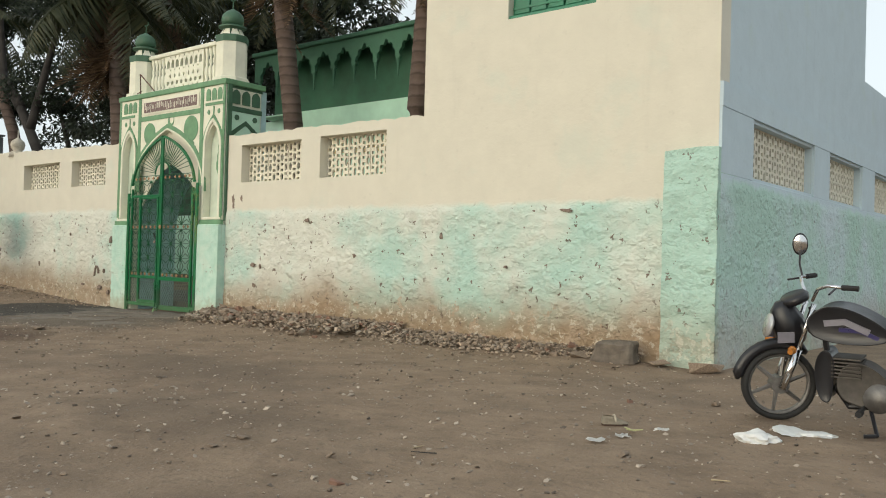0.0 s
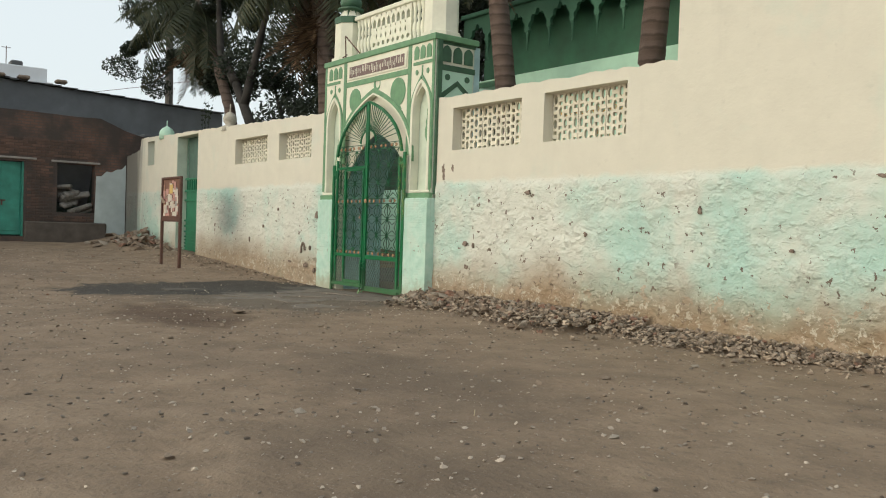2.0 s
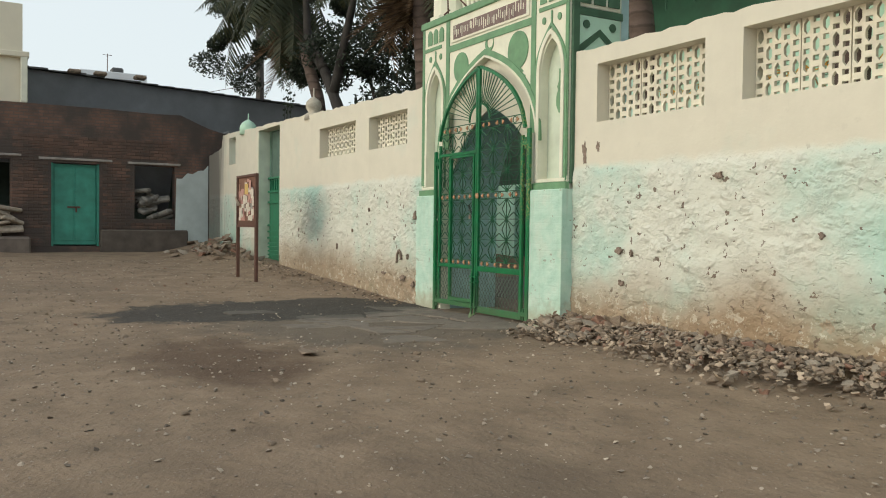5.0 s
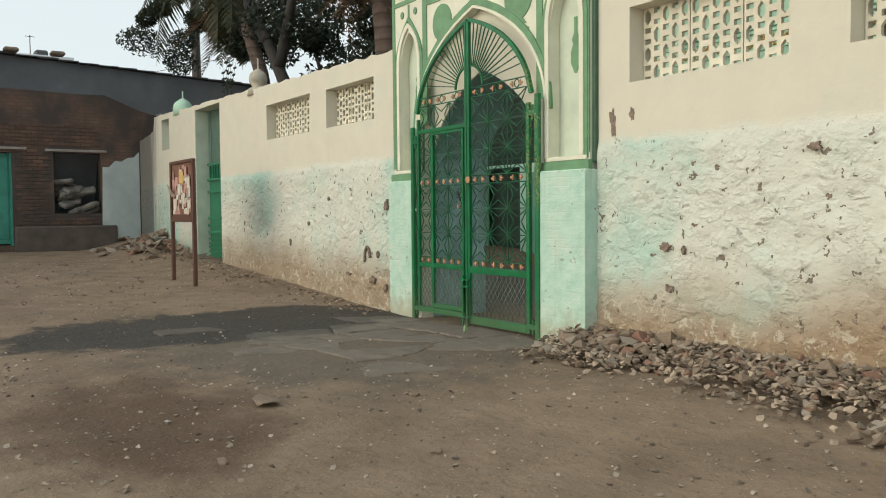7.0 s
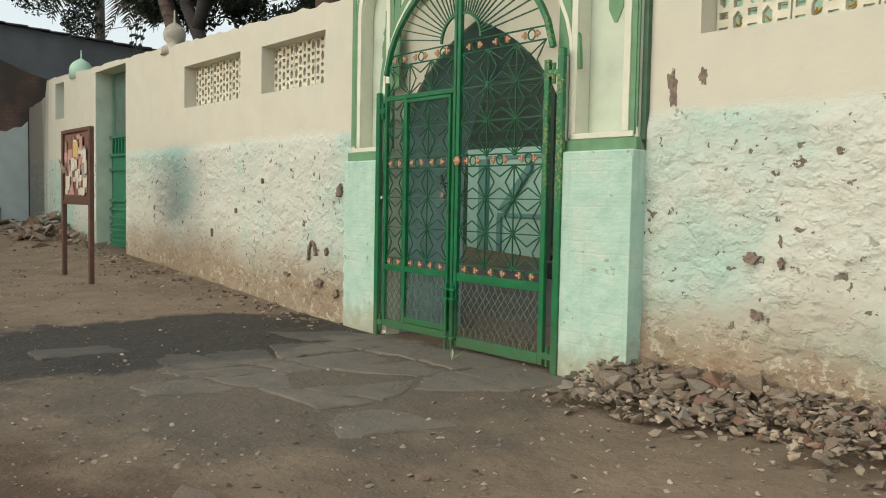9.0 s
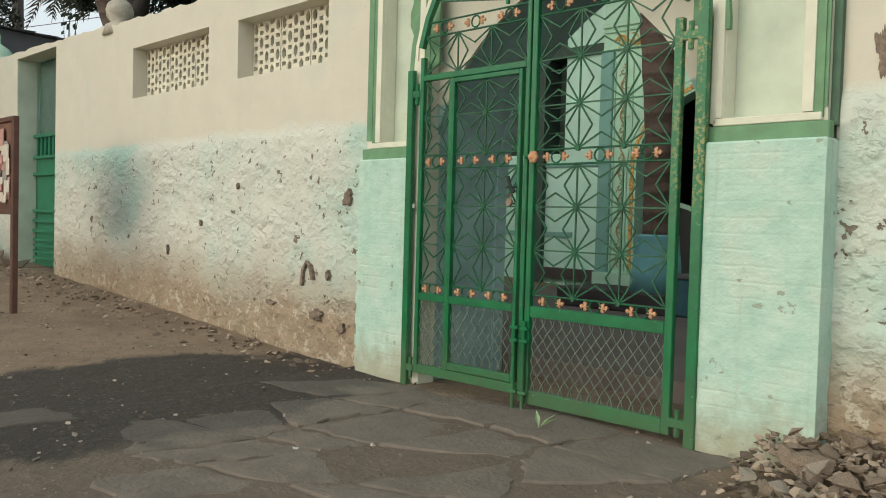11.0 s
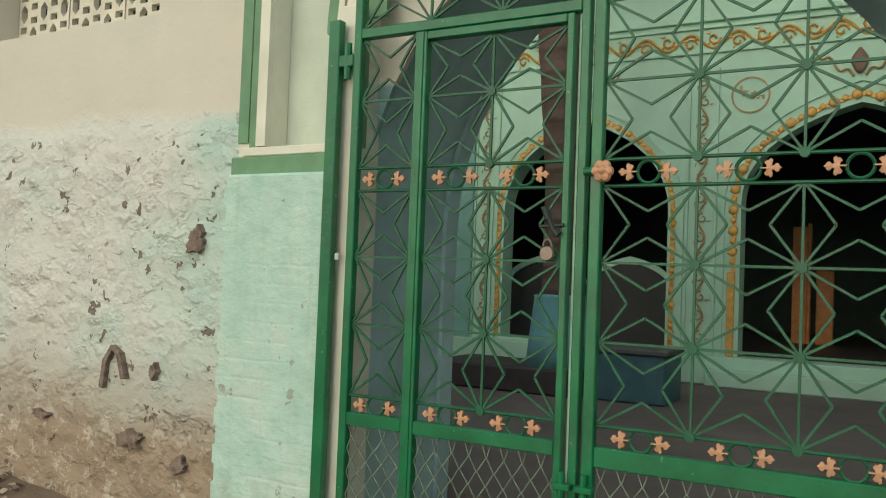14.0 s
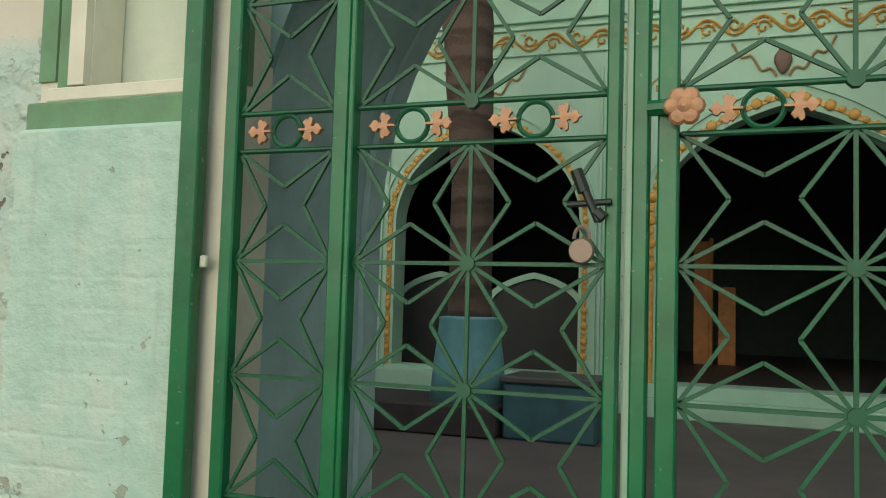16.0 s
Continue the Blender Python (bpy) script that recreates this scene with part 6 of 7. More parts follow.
leafy_tree((-27.0, 19.0, 0.0), [([(-27, 19, 0), (-27.2, 19, 4.5)], [0.3, 0.22]), ([(-27.2, 19, 4.0), (-29, 19, 7)], [0.15, 0.06]), ([(-27.2, 19, 4.0), (-25.4, 19, 7)], [0.15, 0.06])],
           clumps_in(-31.5, -21.5, 17.5, 21.0, 4.0, 12.0, 46, 0.8, 1.7), "dense dark tree filling the back of the courtyard", 5, 34000, 0.13)
leafy_tree((-35.5, 18.0, 0.0), [([(-35.5, 18, 0), (-35.5, 18, 5)], [0.3, 0.2]), ([(-35.5, 18, 4.5), (-37.5, 18, 8)], [0.14, 0.06])],
           clumps_in(-39.0, -32.0, 16.5, 20.0, 6.0, 13.0, 26, 0.6, 1.5), "tall loose dark tree with sky between leaves", 6, 16000, 0.13)
leafy_tree((-22.0, 21.5, 0.0), [([(-22, 21.5, 0), (-22, 21.5, 6)], [0.3, 0.2]), ([(-22, 21.5, 5), (-20, 21.5, 9)], [0.14, 0.06])],
           clumps_in(-25.5, -19.8, 19.5, 23.0, 6.5, 13.0, 30, 0.9, 1.7), "dense dark tree behind the mosque corner", 7, 22000, 0.13)
leafy_tree((-1.0, 26.0, 0.0), [([(-1, 26, 0), (-1, 26, 5)], [0.3, 0.2]), ([(-1, 26, 4.5), (0.5, 26, 8)], [0.14, 0.06])],
           clumps_in(-3.3, 2.5, 24.5, 28.0, 4.2, 9.5, 24, 0.7, 1.5), "dark leafy tree beyond the side wall", 9, 12000, 0.13)

# thin weed on the wall top
bm = bmesh.new()
for k in range(5):
    a = rg.uniform(-0.5, 0.5)
    bar(bm, (0.1 * k - 0.2, 0, 0), (0.1 * k - 0.2 + a * 0.5, 0.05, 0.7 + 0.1 * (k % 3)), 0.006, 4, 0.002)
    for j in range(7):
        u = 0.35 + 0.09 * j
        c = Vector((0.1 * k - 0.2 + a * 0.5 * u, 0.05 * u, (0.7 + 0.1 * (k % 3)) * u))
        q = [c, c + Vector((0.05, 0.02, 0.02)), c + Vector((0.1, 0, 0.05)), c + Vector((0.04, -0.02, 0.04))]
        bm.faces.new([bm.verts.new((p - c) * (1 if j % 2 else -1) + c) for p in q])
weed = tagged(mesh_object("weed", bm, M_LEAF), "thin dry weed growing on the wall top", "plant")
weed.matrix_basis = pose(-22.6, 9.15, 3.6)

# ---- motorcycle ----
M_TYRE = plain("black_rubber", (0.018, 0.018, 0.018), 0.8, var=0.3, scale=20)
M_ALLOY = plain("dusty_alloy", (0.2, 0.19, 0.18), 0.5, 0.6, var=0.3, scale=20)
M_CHROME = plain("chrome", (0.7, 0.7, 0.7), 0.18, 1.0, var=0.1)
M_BLACK = plain("black_gloss_plastic", (0.014, 0.014, 0.017), 0.32, var=0.3)
M_PURPLE = plain("dark_violet_paint", (0.035, 0.03, 0.11), 0.3, var=0.2)
M_SILVER = plain("silver_decal", (0.26, 0.25, 0.29), 0.4, 0.3, var=0.2)
M_SEAT = plain("black_vinyl", (0.02, 0.02, 0.02), 0.55, var=0.3, fine=120)
M_ENGINE = plain("dusty_engine_metal", (0.1, 0.09, 0.08), 0.6, 0.5, var=0.35, scale=20)


def wheel(parent, name, x, z, r, m=Matrix()):
    bm = bmesh.new()
    n = 36
    sec = [(r, 0.0), (r * 0.985, 0.03), (r * 0.93, 0.048), (r * 0.86, 0.045), (r * 0.83, 0.03), (r * 0.83, -0.03), (r * 0.86, -0.045), (r * 0.93, -0.048), (r * 0.985, -0.03)]
    rings = [[bm.verts.new((q * math.cos(a), w, q * math.sin(a))) for q, w in sec] for a in (k * math.tau / n for k in range(n))]
    for k in range(n):
        for j in range(len(sec)):
            bm.faces.new((rings[k][j], rings[(k + 1) % n][j], rings[(k + 1) % n][(j + 1) % len(sec)], rings[k][(j + 1) % len(sec)]))
    w = part(name, bm, M_TYRE, parent, "black treaded tyre on an alloy wheel", smooth=True)
    w.matrix_basis = m @ pose(x, 0, z)
    bm = bmesh.new()
    tube(bm, [(r * 0.82 * math.cos(k * math.tau / 32), 0, r * 0.82 * math.sin(k * math.tau / 32)) for k in range(32)], 0.022, 6, closed=True)
    part("rim", bm, M_ALLOY, w, smooth=True)
    for k in range(6):
        a = k * math.tau / 6 + 0.2
        bm = bmesh.new()
        bar(bm, (0.05 * math.cos(a), 0, 0.05 * math.sin(a)), (r * 0.8 * math.cos(a + 0.12), 0, r * 0.8 * math.sin(a + 0.12)), 0.019, 5, 0.013)
        part("spoke", bm, M_ALLOY, w)
    bm = bmesh.new()
    bar(bm, (0, -0.06, 0), (0, 0.06, 0), 0.065, 14)
    part("hub", bm, M_ALLOY, w)
    return w


def motorcycle(at, heading, steer):
    """Local x runs from the front wheel towards the tail; the side stand is on -y."""
    bike = thing("motorcycle", Matrix.Translation(at) @ pose(0, 0, 0, 0, 0, heading) @ pose(0, 0, 0, 7, 0, 0), "black and violet commuter motorcycle parked on its side stand", "motorcycle")
    R = 0.28
    F = Matrix.Translation((0.1, 0, 0)) @ pose(0, 0, 0, 0, 0, steer) @ Matrix.Translation((-0.1, 0, 0))
    wheel(bike, "front_wheel", 0.0, R, R, F)
    wheel(bike, "rear_wheel", 1.3, R, R)

    def front(name, bm, mat, label="", smooth=False):
        p = part(name, bm, mat, bike, label, smooth)
        p.matrix_basis = F
        return p

    bm = bmesh.new()
    arcp = [(R * 1.12 * math.cos(a), 0, R + R * 1.12 * math.sin(a)) for a in np.linspace(radians(48), radians(172), 14)]
    tube(bm, arcp, [0.02] + [0.045] * 12 + [0.012], 8)
    front("front_fender", bm, M_BLACK, "black front mudguard", True)
    for s in (-1, 1):
        bm = bmesh.new()
        bar(bm, (0.0, s * 0.085, R - 0.02), (0.12, s * 0.085, R + 0.28), 0.03, 10)
        bar(bm, (0.12, s * 0.085, R + 0.28), (0.24, s * 0.085, R + 0.62), 0.02, 10)
        front("fork_leg", bm, M_CHROME, "chrome fork leg", True)
    bm = bmesh.new()
    lathe(bm, [(0.03, -0.1), (0.085, -0.09), (0.13, -0.01), (0.125, 0.08), (0.09, 0.2), (0.04, 0.25)], 7, (0, 0, 0), 0.85)
    bm.transform(pose(0.1, 0, R + 0.4, 0, -20, 0))
    front("headlamp_fairing", bm, M_BLACK, "black headlamp fairing", True)
    bm = bmesh.new()
    lathe(bm, [(0.01, -0.01), (0.07, 0.0), (0.095, 0.02), (0.09, 0.03)], 14, (0, 0, 0), 1.0)
    bm.transform(pose(-0.05, 0, R + 0.45, 0, -75, 0))
    front("headlamp", bm, plain("lamp_glass", (0.5, 0.5, 0.5), 0.1, 0.4), "clouded headlamp glass", True)
    for s in (-1, 1):
        bm = boxed(-0.04, 0.08, s * 0.125 - 0.006, s * 0.125 + 0.006, R + 0.34, R + 0.42)
        front("fairing_decal", bm, M_SILVER)
        bm = bmesh.new()
        bar(bm, (0.06, s * 0.13, R + 0.3), (0.02, s * 0.23, R + 0.3), 0.012, 6)
        bar(bm, (0.04, s * 0.2, R + 0.3), (0.0, s * 0.27, R + 0.3), 0.032, 8, 0.02)
        front("indicator", bm, plain("amber_lens", (0.45, 0.17, 0.03), 0.25), "amber indicator lamp")
        bm = bmesh.new()
        tube(bm, [(0.24, s * 0.05, R + 0.64), (0.24, s * 0.16, R + 0.74), (0.27, s * 0.28, R + 0.78), (0.36, s * 0.36, R + 0.77)], 0.013, 8)
        front("handlebar", bm, M_CHROME, "chrome handlebar", True)
        bm = bmesh.new()
        bar(bm, (0.34, s * 0.345, R + 0.772), (0.43, s * 0.41, R + 0.77), 0.02, 10)
        front("grip", bm, M_TYRE, "black rubber grip")
        bm = bmesh.new()
        bar(bm, (0.31, s * 0.325, R + 0.77), (0.22, s * 0.43, R + 0.74), 0.008, 6)
        front("lever", bm, M_BLACK)
        if s < 0:
            continue
        bm = bmesh.new()
        tube(bm, [(0.29, s * 0.3, R + 0.78), (0.28, s * 0.33, R + 0.88), (0.3, s * 0.37, R + 0.97)], 0.008, 6)
        front("mirror_stalk", bm, M_BLACK)
        bm = bmesh.new()
        lathe(bm, [(0.01, -0.02), (0.05, -0.015), (0.06, 0.0), (0.058, 0.008)], 16, (0, 0, 0), 1.5)
        bm.transform(pose(0.3, s * 0.37, R + 1.03, 90, 0, -10))
        mr = front("mirror_shell", bm, M_BLACK, "oval black mirror", True)
        bm = bmesh.new()
        lathe(bm, [(0.01, 0.008), (0.052, 0.009), (0.05, 0.011)], 16, (0, 0, 0), 1.5)
        bm.transform(pose(0.3, s * 0.37, R + 1.03, 90, 0, -10))
        part("mirror_glass", bm, M_CHROME, mr, "mirror glass", True)
    bm = bmesh.new()
    lathe(bm, [(0.03, 0), (0.1, 0.01), (0.11, 0.05), (0.09, 0.07)], 14, (0, 0, 0), 1.2)
    bm.transform(pose(0.14, 0, R + 0.62, 0, -25, 0))
    front("instrument_cluster", bm, M_BLACK, "instrument cluster with dial glass", True)
    # body
    def hull(name, prof, half, mat, label="", smooth=True, top=0.6):
        bm = bmesh.new()
        a = [[bm.verts.new((x, s * half * k, z)) for x, z in prof] for s, k in ((-1, top), (-1, 1), (1, 1), (1, top))]
        cxm = sum(p[0] for p in prof) / len(prof)
        czm = sum(p[1] for p in prof) / len(prof)
        for row, sh in ((a[0], 1.0), (a[1], 0.88), (a[2], 0.88), (a[3], 1.0)):
            for v in row:
                v.co.x = cxm + (v.co.x - cxm) * (sh if sh == 1.0 else 0.86)
                v.co.z = czm + (v.co.z - czm) * (sh if sh == 1.0 else 0.8)
        n = len(prof)
        for r0, r1 in zip(a, a[1:]):
            for k in range(n):
                bm.faces.new((r0[k], r0[(k + 1) % n], r1[(k + 1) % n], r1[k]))
        bm.faces.new(a[0])
        bm.faces.new(a[3][::-1])
        for v in a[0]:
            v.co.y *= 1.0
        ob = part(name, bm, mat, bike, label, smooth)
        rounding = ob.modifiers.new("rounding", "SUBSURF")
        rounding.levels = rounding.render_levels = 2
        return ob

    tank = hull("fuel_tank", [(0.2, R + 0.36), (0.2, R + 0.56), (0.36, R + 0.67), (0.56, R + 0.64), (0.8, R + 0.5), (0.88, R + 0.38), (0.6, R + 0.32)], 0.19, M_BLACK, "black tank with silver and violet stripes")
    for s in (-1, 1):
        part("tank_stripe", band([(0.36, R + 0.5), (0.5, R + 0.52), (0.66, R + 0.45)], 0.045, s * 0.122 - 0.012, s * 0.122 + 0.012), M_SILVER, tank)
        part("tank_stripe", band([(0.46, R + 0.46), (0.6, R + 0.46), (0.72, R + 0.41)], 0.03, s * 0.12 - 0.012, s * 0.12 + 0.012), M_PURPLE, tank)
    hull("seat", [(0.74, R + 0.46), (0.72, R + 0.56), (0.95, R + 0.54), (1.3, R + 0.6), (1.48, R + 0.6), (1.46, R + 0.5), (1.1, R + 0.44)], 0.13, M_SEAT, "long black vinyl seat")
    hull("side_panel", [(0.72, R + 0.18), (0.72, R + 0.4), (1.0, R + 0.42), (1.4, R + 0.5), (1.5, R + 0.46), (1.2, R + 0.3), (0.95, R + 0.16)], 0.13, M_PURPLE, "dark violet side panel")
    hull("engine_block", [(0.42, R - 0.1), (0.4, R + 0.12), (0.5, R + 0.26), (0.66, R + 0.24), (0.84, R + 0.08), (0.86, R - 0.08), (0.66, R - 0.14)], 0.12, M_ENGINE, "dusty engine block")
    for k in range(6):
        part("cooling_fin", boxed(0.4, 0.6, -0.1, 0.1, R + 0.1 + k * 0.027, R + 0.112 + k * 0.027), M_ENGINE, bike)
    bm = bmesh.new()
    bar(bm, (0.72, -0.15, R - 0.02), (0.72, 0.15, R - 0.02), 0.1, 16)
    part("crankcase_cover", bm, M_ALLOY, bike, smooth=True)
    hull("leg_guard_cover", [(0.3, R - 0.12), (0.26, R + 0.2), (0.34, R + 0.36), (0.44, R + 0.3), (0.42, R + 0.0), (0.4, R - 0.14)], 0.14, M_BLACK, "black front cowl")
    bm = bmesh.new()
    tube(bm, [(0.45, 0.1, R + 0.15), (0.38, 0.14, R - 0.05), (0.5, 0.17, R - 0.14), (0.9, 0.18, R - 0.12)], 0.02, 8)
    tube(bm, [(0.9, 0.18, R - 0.12), (1.0, 0.19, R - 0.08), (1.5, 0.2, R + 0.06)], [0.02, 0.045, 0.05], 10)
    part("exhaust", bm, M_CHROME, bike, "chrome exhaust pipe", True)
    bm = bmesh.new()
    tube(bm, [(0.24, 0, R + 0.6), (0.34, 0, R + 0.36), (0.38, 0, R + 0.05), (0.5, 0, R - 0.13), (0.9, 0, R - 0.1), (1.3, 0, R)], 0.022, 8)
    part("frame_tube", bm, M_BLACK, bike)
    bm = bmesh.new()
    bar(bm, (0.62, -0.28, R - 0.1), (0.62, 0.28, R - 0.1), 0.014, 8)
    bar(bm, (0.62, -0.22, R - 0.1), (0.62, -0.3, R - 0.1), 0.024, 8)
    part("foot_peg", bm, M_TYRE, bike)
    bm = bmesh.new()
    bar(bm, (0.66, -0.1, R - 0.1), (0.74, -0.32, 0.05), 0.014, 8)
    bar(bm, (0.74, -0.32, 0.05), (0.66, -0.35, 0.045), 0.014, 8)
    part("side_stand", bm, M_BLACK, bike)
    bm = bmesh.new()
    tube(bm, [(1.3 + R * 1.12 * math.cos(a), 0, R + R * 1.12 * math.sin(a)) for a in np.linspace(radians(-10), radians(130), 12)], 0.07, 8)
    part("rear_fender", bm, M_BLACK, bike, smooth=True)
    bm = boxed(1.6, 1.66, -0.07, 0.07, R + 0.38, R + 0.47, bev=0.01)
    part("tail_lamp", bm, plain("red_lens", (0.4, 0.02, 0.02), 0.25), bike, "red tail lamp")
    bm = bmesh.new()
    for s in (-1, 1):
        bar(bm, (1.3, s * 0.1, R), (1.12, s * 0.12, R + 0.36), 0.028, 8)
    part("shock_absorber", bm, M_CHROME, bike)
    return bike


motorcycle((-2.08, 6.66, 0.12), 2, 33)

# ---- loose stones, gravel and litter ----
def stone_mesh(seed):
    rr = random.Random(seed)
    bm = bmesh.new()
    for k in range(11):
        d = Vector((rr.gauss(0, 1), rr.gauss(0, 1), rr.gauss(0, 1))).normalized() * rr.uniform(0.75, 1.0)
        bm.verts.new((d.x, d.y * 0.85, d.z * 0.78))
    bmesh.ops.convex_hull(bm, input=bm.verts[:])
    for v in [v for v in bm.verts if not v.link_faces]:
        bm.verts.remove(v)
    me = bpy.data.meshes.new("stone")
    bmesh.ops.recalc_face_normals(bm, faces=bm.faces[:])
    bm.to_mesh(me)
    bm.free()
    return me


STONES = []
for k in range(9):
    me = stone_mesh(k)
    me.materials.append((M_STONE, M_STONE, M_PALEST, M_STONE, M_REDST, M_STONE, M_PALEST, M_STONE, M_STONE)[k])
    STONES.append(me)


def heap_z(x, y):
    """Height of the rubble bank above the earth along the wall foot."""
    d = 8.95 - y
    if x < -12.6 or x > -4.2 or d < -0.1:
        return 0.0
    wide = 0.55 + 0.3 * noise.noise((x * 0.9, 0, 9)) + (0.45 if -10.9 < x < -8.6 else 0.0) + (0.2 if x < -11.4 else 0.0)
    wide *= 1.0 if x < -8 else max(0.35, 1 - (x + 8) * 0.16)
    u = max(0.0, 1 - d / wide)
    return (0.2 if x < -8 else 0.13) * u ** 0.8


rs = random.Random(77)
pile = thing("rubble_pile", (-9.0, 8.5, 0.1), "bank of grey broken stones and brick bits along the wall", "rubble")
count = 0
while count < 290:
    x = rs.uniform(-12.5, -5.0) if rs.random() < 0.7 else rs.uniform(-12.4, -9.0)
    y = 8.92 - abs(rs.gauss(0, 0.42))
    h = heap_z(x, y)
    if h <= 0.0 or y < 7.7:
        continue
    s = rs.uniform(0.03, 0.065) * (1.4 if x < -11.2 else 1.0) * (1.5 if rs.random() < 0.08 else 1)
    o = new("stone", rs.choice(STONES))
    o.parent = pile
    o.matrix_basis = Matrix.Translation((x + 9.0, y - 8.5, ground_z(x, y) + h + s * 0.1 - 0.1)) @ pose(0, 0, 0, rs.uniform(-40, 40), rs.uniform(-40, 40), rs.uniform(0, 360)) @ Matrix.Diagonal((s * rs.uniform(0.9, 1.5), s, s * rs.uniform(0.6, 1.0), 1))
    count += 1


def scatter(name, n, where, size, mat, label, category):
    """One joined sheet of many small stones."""
    vs, fs = [], []
    src = [[(tuple(v.co) for v in me.vertices), [tuple(p.vertices) for p in me.polygons]] for me in STONES[:4]]
    src = [(list(a), b) for a, b in src]
    for k in range(n):
        x, y, z = where()
        a, b = src[k % 4]
        s = size()
        m = Matrix.Translation((x, y, z + s * 0.25)) @ pose(0, 0, 0, rs.uniform(-30, 30), rs.uniform(-30, 30), rs.uniform(0, 360)) @ Matrix.Diagonal((s * rs.uniform(0.8, 1.5), s, s * rs.uniform(0.5, 0.9), 1))
        n0 = len(vs)
        vs += [tuple(m @ Vector(p)) for p in a]
        fs += [tuple(i + n0 for i in p) for p in b]
    me = bpy.data.meshes.new(name)
    me.from_pydata(vs, [], fs)
    me.materials.append(mat)
    return tagged(new(name, me), label, category, "", "stuff")


def island_stone(name, lo, hi):
    m, nt, b = nodes_of(name, 0.92)
    g = nt.nodes.new("ShaderNodeNewGeometry")
    c = ramp(nt, g.outputs["Random Per Island"], [(0.0, lo), (0.7, hi), (1.0, tuple(min(1, 1.5 * q) for q in hi))])
    nt.links.new(c, b.inputs["Base Color"])
    bump(nt, b, noise_of(nt, position(nt), 60, 4), 0.4, 0.01)
    return m


M_GRAVEL = island_stone("mixed_gravel", (0.09, 0.068, 0.048), (0.33, 0.26, 0.195))
M_PEBBLE = island_stone("dusty_pebbles", (0.09, 0.07, 0.055), (0.34, 0.285, 0.23))


def on_heap():
    while True:
        x = rs.uniform(-12.6, -4.3)
        y = 8.95 - abs(rs.gauss(0, 0.4))
        h = heap_z(x, y)
        if h > 0 or (rs.random() < 0.12 and y > 7.6):
            return x, y, ground_z(x, y) + h * rs.uniform(0.7, 1.0)


def on_lane():
    while True:
        x, y = rs.uniform(-26, 1.5), rs.uniform(0.6, 8.9)
        damp = ((x + 16.2) / 1.15) ** 2 + ((y - 6.85) / 2.45) ** 2 < 1.1 or (-16 < x < -13.2 and y > 6.2)
        if not damp or rs.random() < 0.25:
            return x, y, lane_z(x, y)


def by_west_wall():
    x = rs.uniform(-27.5, -16.0)
    y = 8.9 - abs(rs.gauss(0, 0.3))
    return x, y, ground_z(x, y)


scatter("gravel", 5200, on_heap, lambda: rs.uniform(0.012, 0.042), M_GRAVEL, "grey gravel and crushed stone at the wall foot", "gravel")
scatter("pebbles", 13000, on_lane, lambda: rs.choice((0.006, 0.007, 0.008, 0.009, 0.011, 0.013, 0.016, 0.022)), M_PEBBLE, "small pebbles strewn over the earth lane", "pebbles")
scatter("wall_debris", 420, by_west_wall, lambda: rs.uniform(0.01, 0.045), M_GRAVEL, "plaster crumbs and stones under the west wall", "debris")
for k in range(90):
    x, y, z = on_lane()
    s = rs.uniform(0.025, 0.05)
    o = new("loose_stone", rs.choice(STONES))
    o.matrix_basis = Matrix.Translation((x, y, z + s * 0.25)) @ pose(0, 0, 0, rs.uniform(-20, 20), rs.uniform(-20, 20), rs.uniform(0, 360)) @ Matrix.Diagonal((s * 1.3, s, s * 0.8, 1))
    tagged(o, "small rough stone lying on the earth lane", "stone", "loose stones")
# heap beside the doorway and by the brick house
far_pile = thing("rubble_heap", (-26.8, 8.3, 0.6), "heap of broken masonry beside the brick house", "rubble")
for k in range(90):
    x, y = rs.gauss(-26.3, 1.1), 8.85 - abs(rs.gauss(0, 0.5))
    s = rs.uniform(0.06, 0.17)
    o = new("stone", rs.choice(STONES))
    o.parent = far_pile
    h = 0.35 * max(0, 1 - (8.9 - y) / 1.2) * max(0, 1 - abs(x + 26.4) / 2)
    o.matrix_basis = Matrix.Translation((x + 26.8, y - 8.3, ground_z(x, y) + h * rs.uniform(0.4, 1) + s * 0.2 - 0.6)) @ pose(0, 0, 0, rs.uniform(-40, 40), rs.uniform(-40, 40), rs.uniform(0, 360)) @ Matrix.Diagonal((s * 1.5, s, s * 0.7, 1))
bm = bmesh.new()
box(bm, -0.26, 0.26, -0.14, 0.14, 0, 0.27, bev=0.03)
bmesh.ops.subdivide_edges(bm, edges=bm.edges[:], cuts=3, use_grid_fill=True)
for v in bm.verts:
    v.co.x *= 1 - 0.28 * v.co.z / 0.27 * (v.co.x < 0)
    v.co.z *= 1 + 0.25 * v.co.x
    v.co += Vector((noise.noise(v.co * 9), noise.noise(v.co * 9 + Vector((3, 0, 0))), noise.noise(v.co * 9 + Vector((0, 3, 0))))) * 0.022
    v.co += Vector((noise.noise(v.co * 3), noise.noise(v.co * 3 + Vector((5, 0, 0))), noise.noise(v.co * 3 + Vector((0, 5, 0))))) * 0.04
blk = tagged(mesh_object("stone_block", bm, plain("dark_basalt", (0.15, 0.125, 0.1), 0.92, var=0.4, scale=9.0, bumps=0.7)), "squared grey stone block lying against the wall foot", "stone")
blk.matrix_basis = pose(-4.55, 8.7, 0.12, 0, 0, 8)
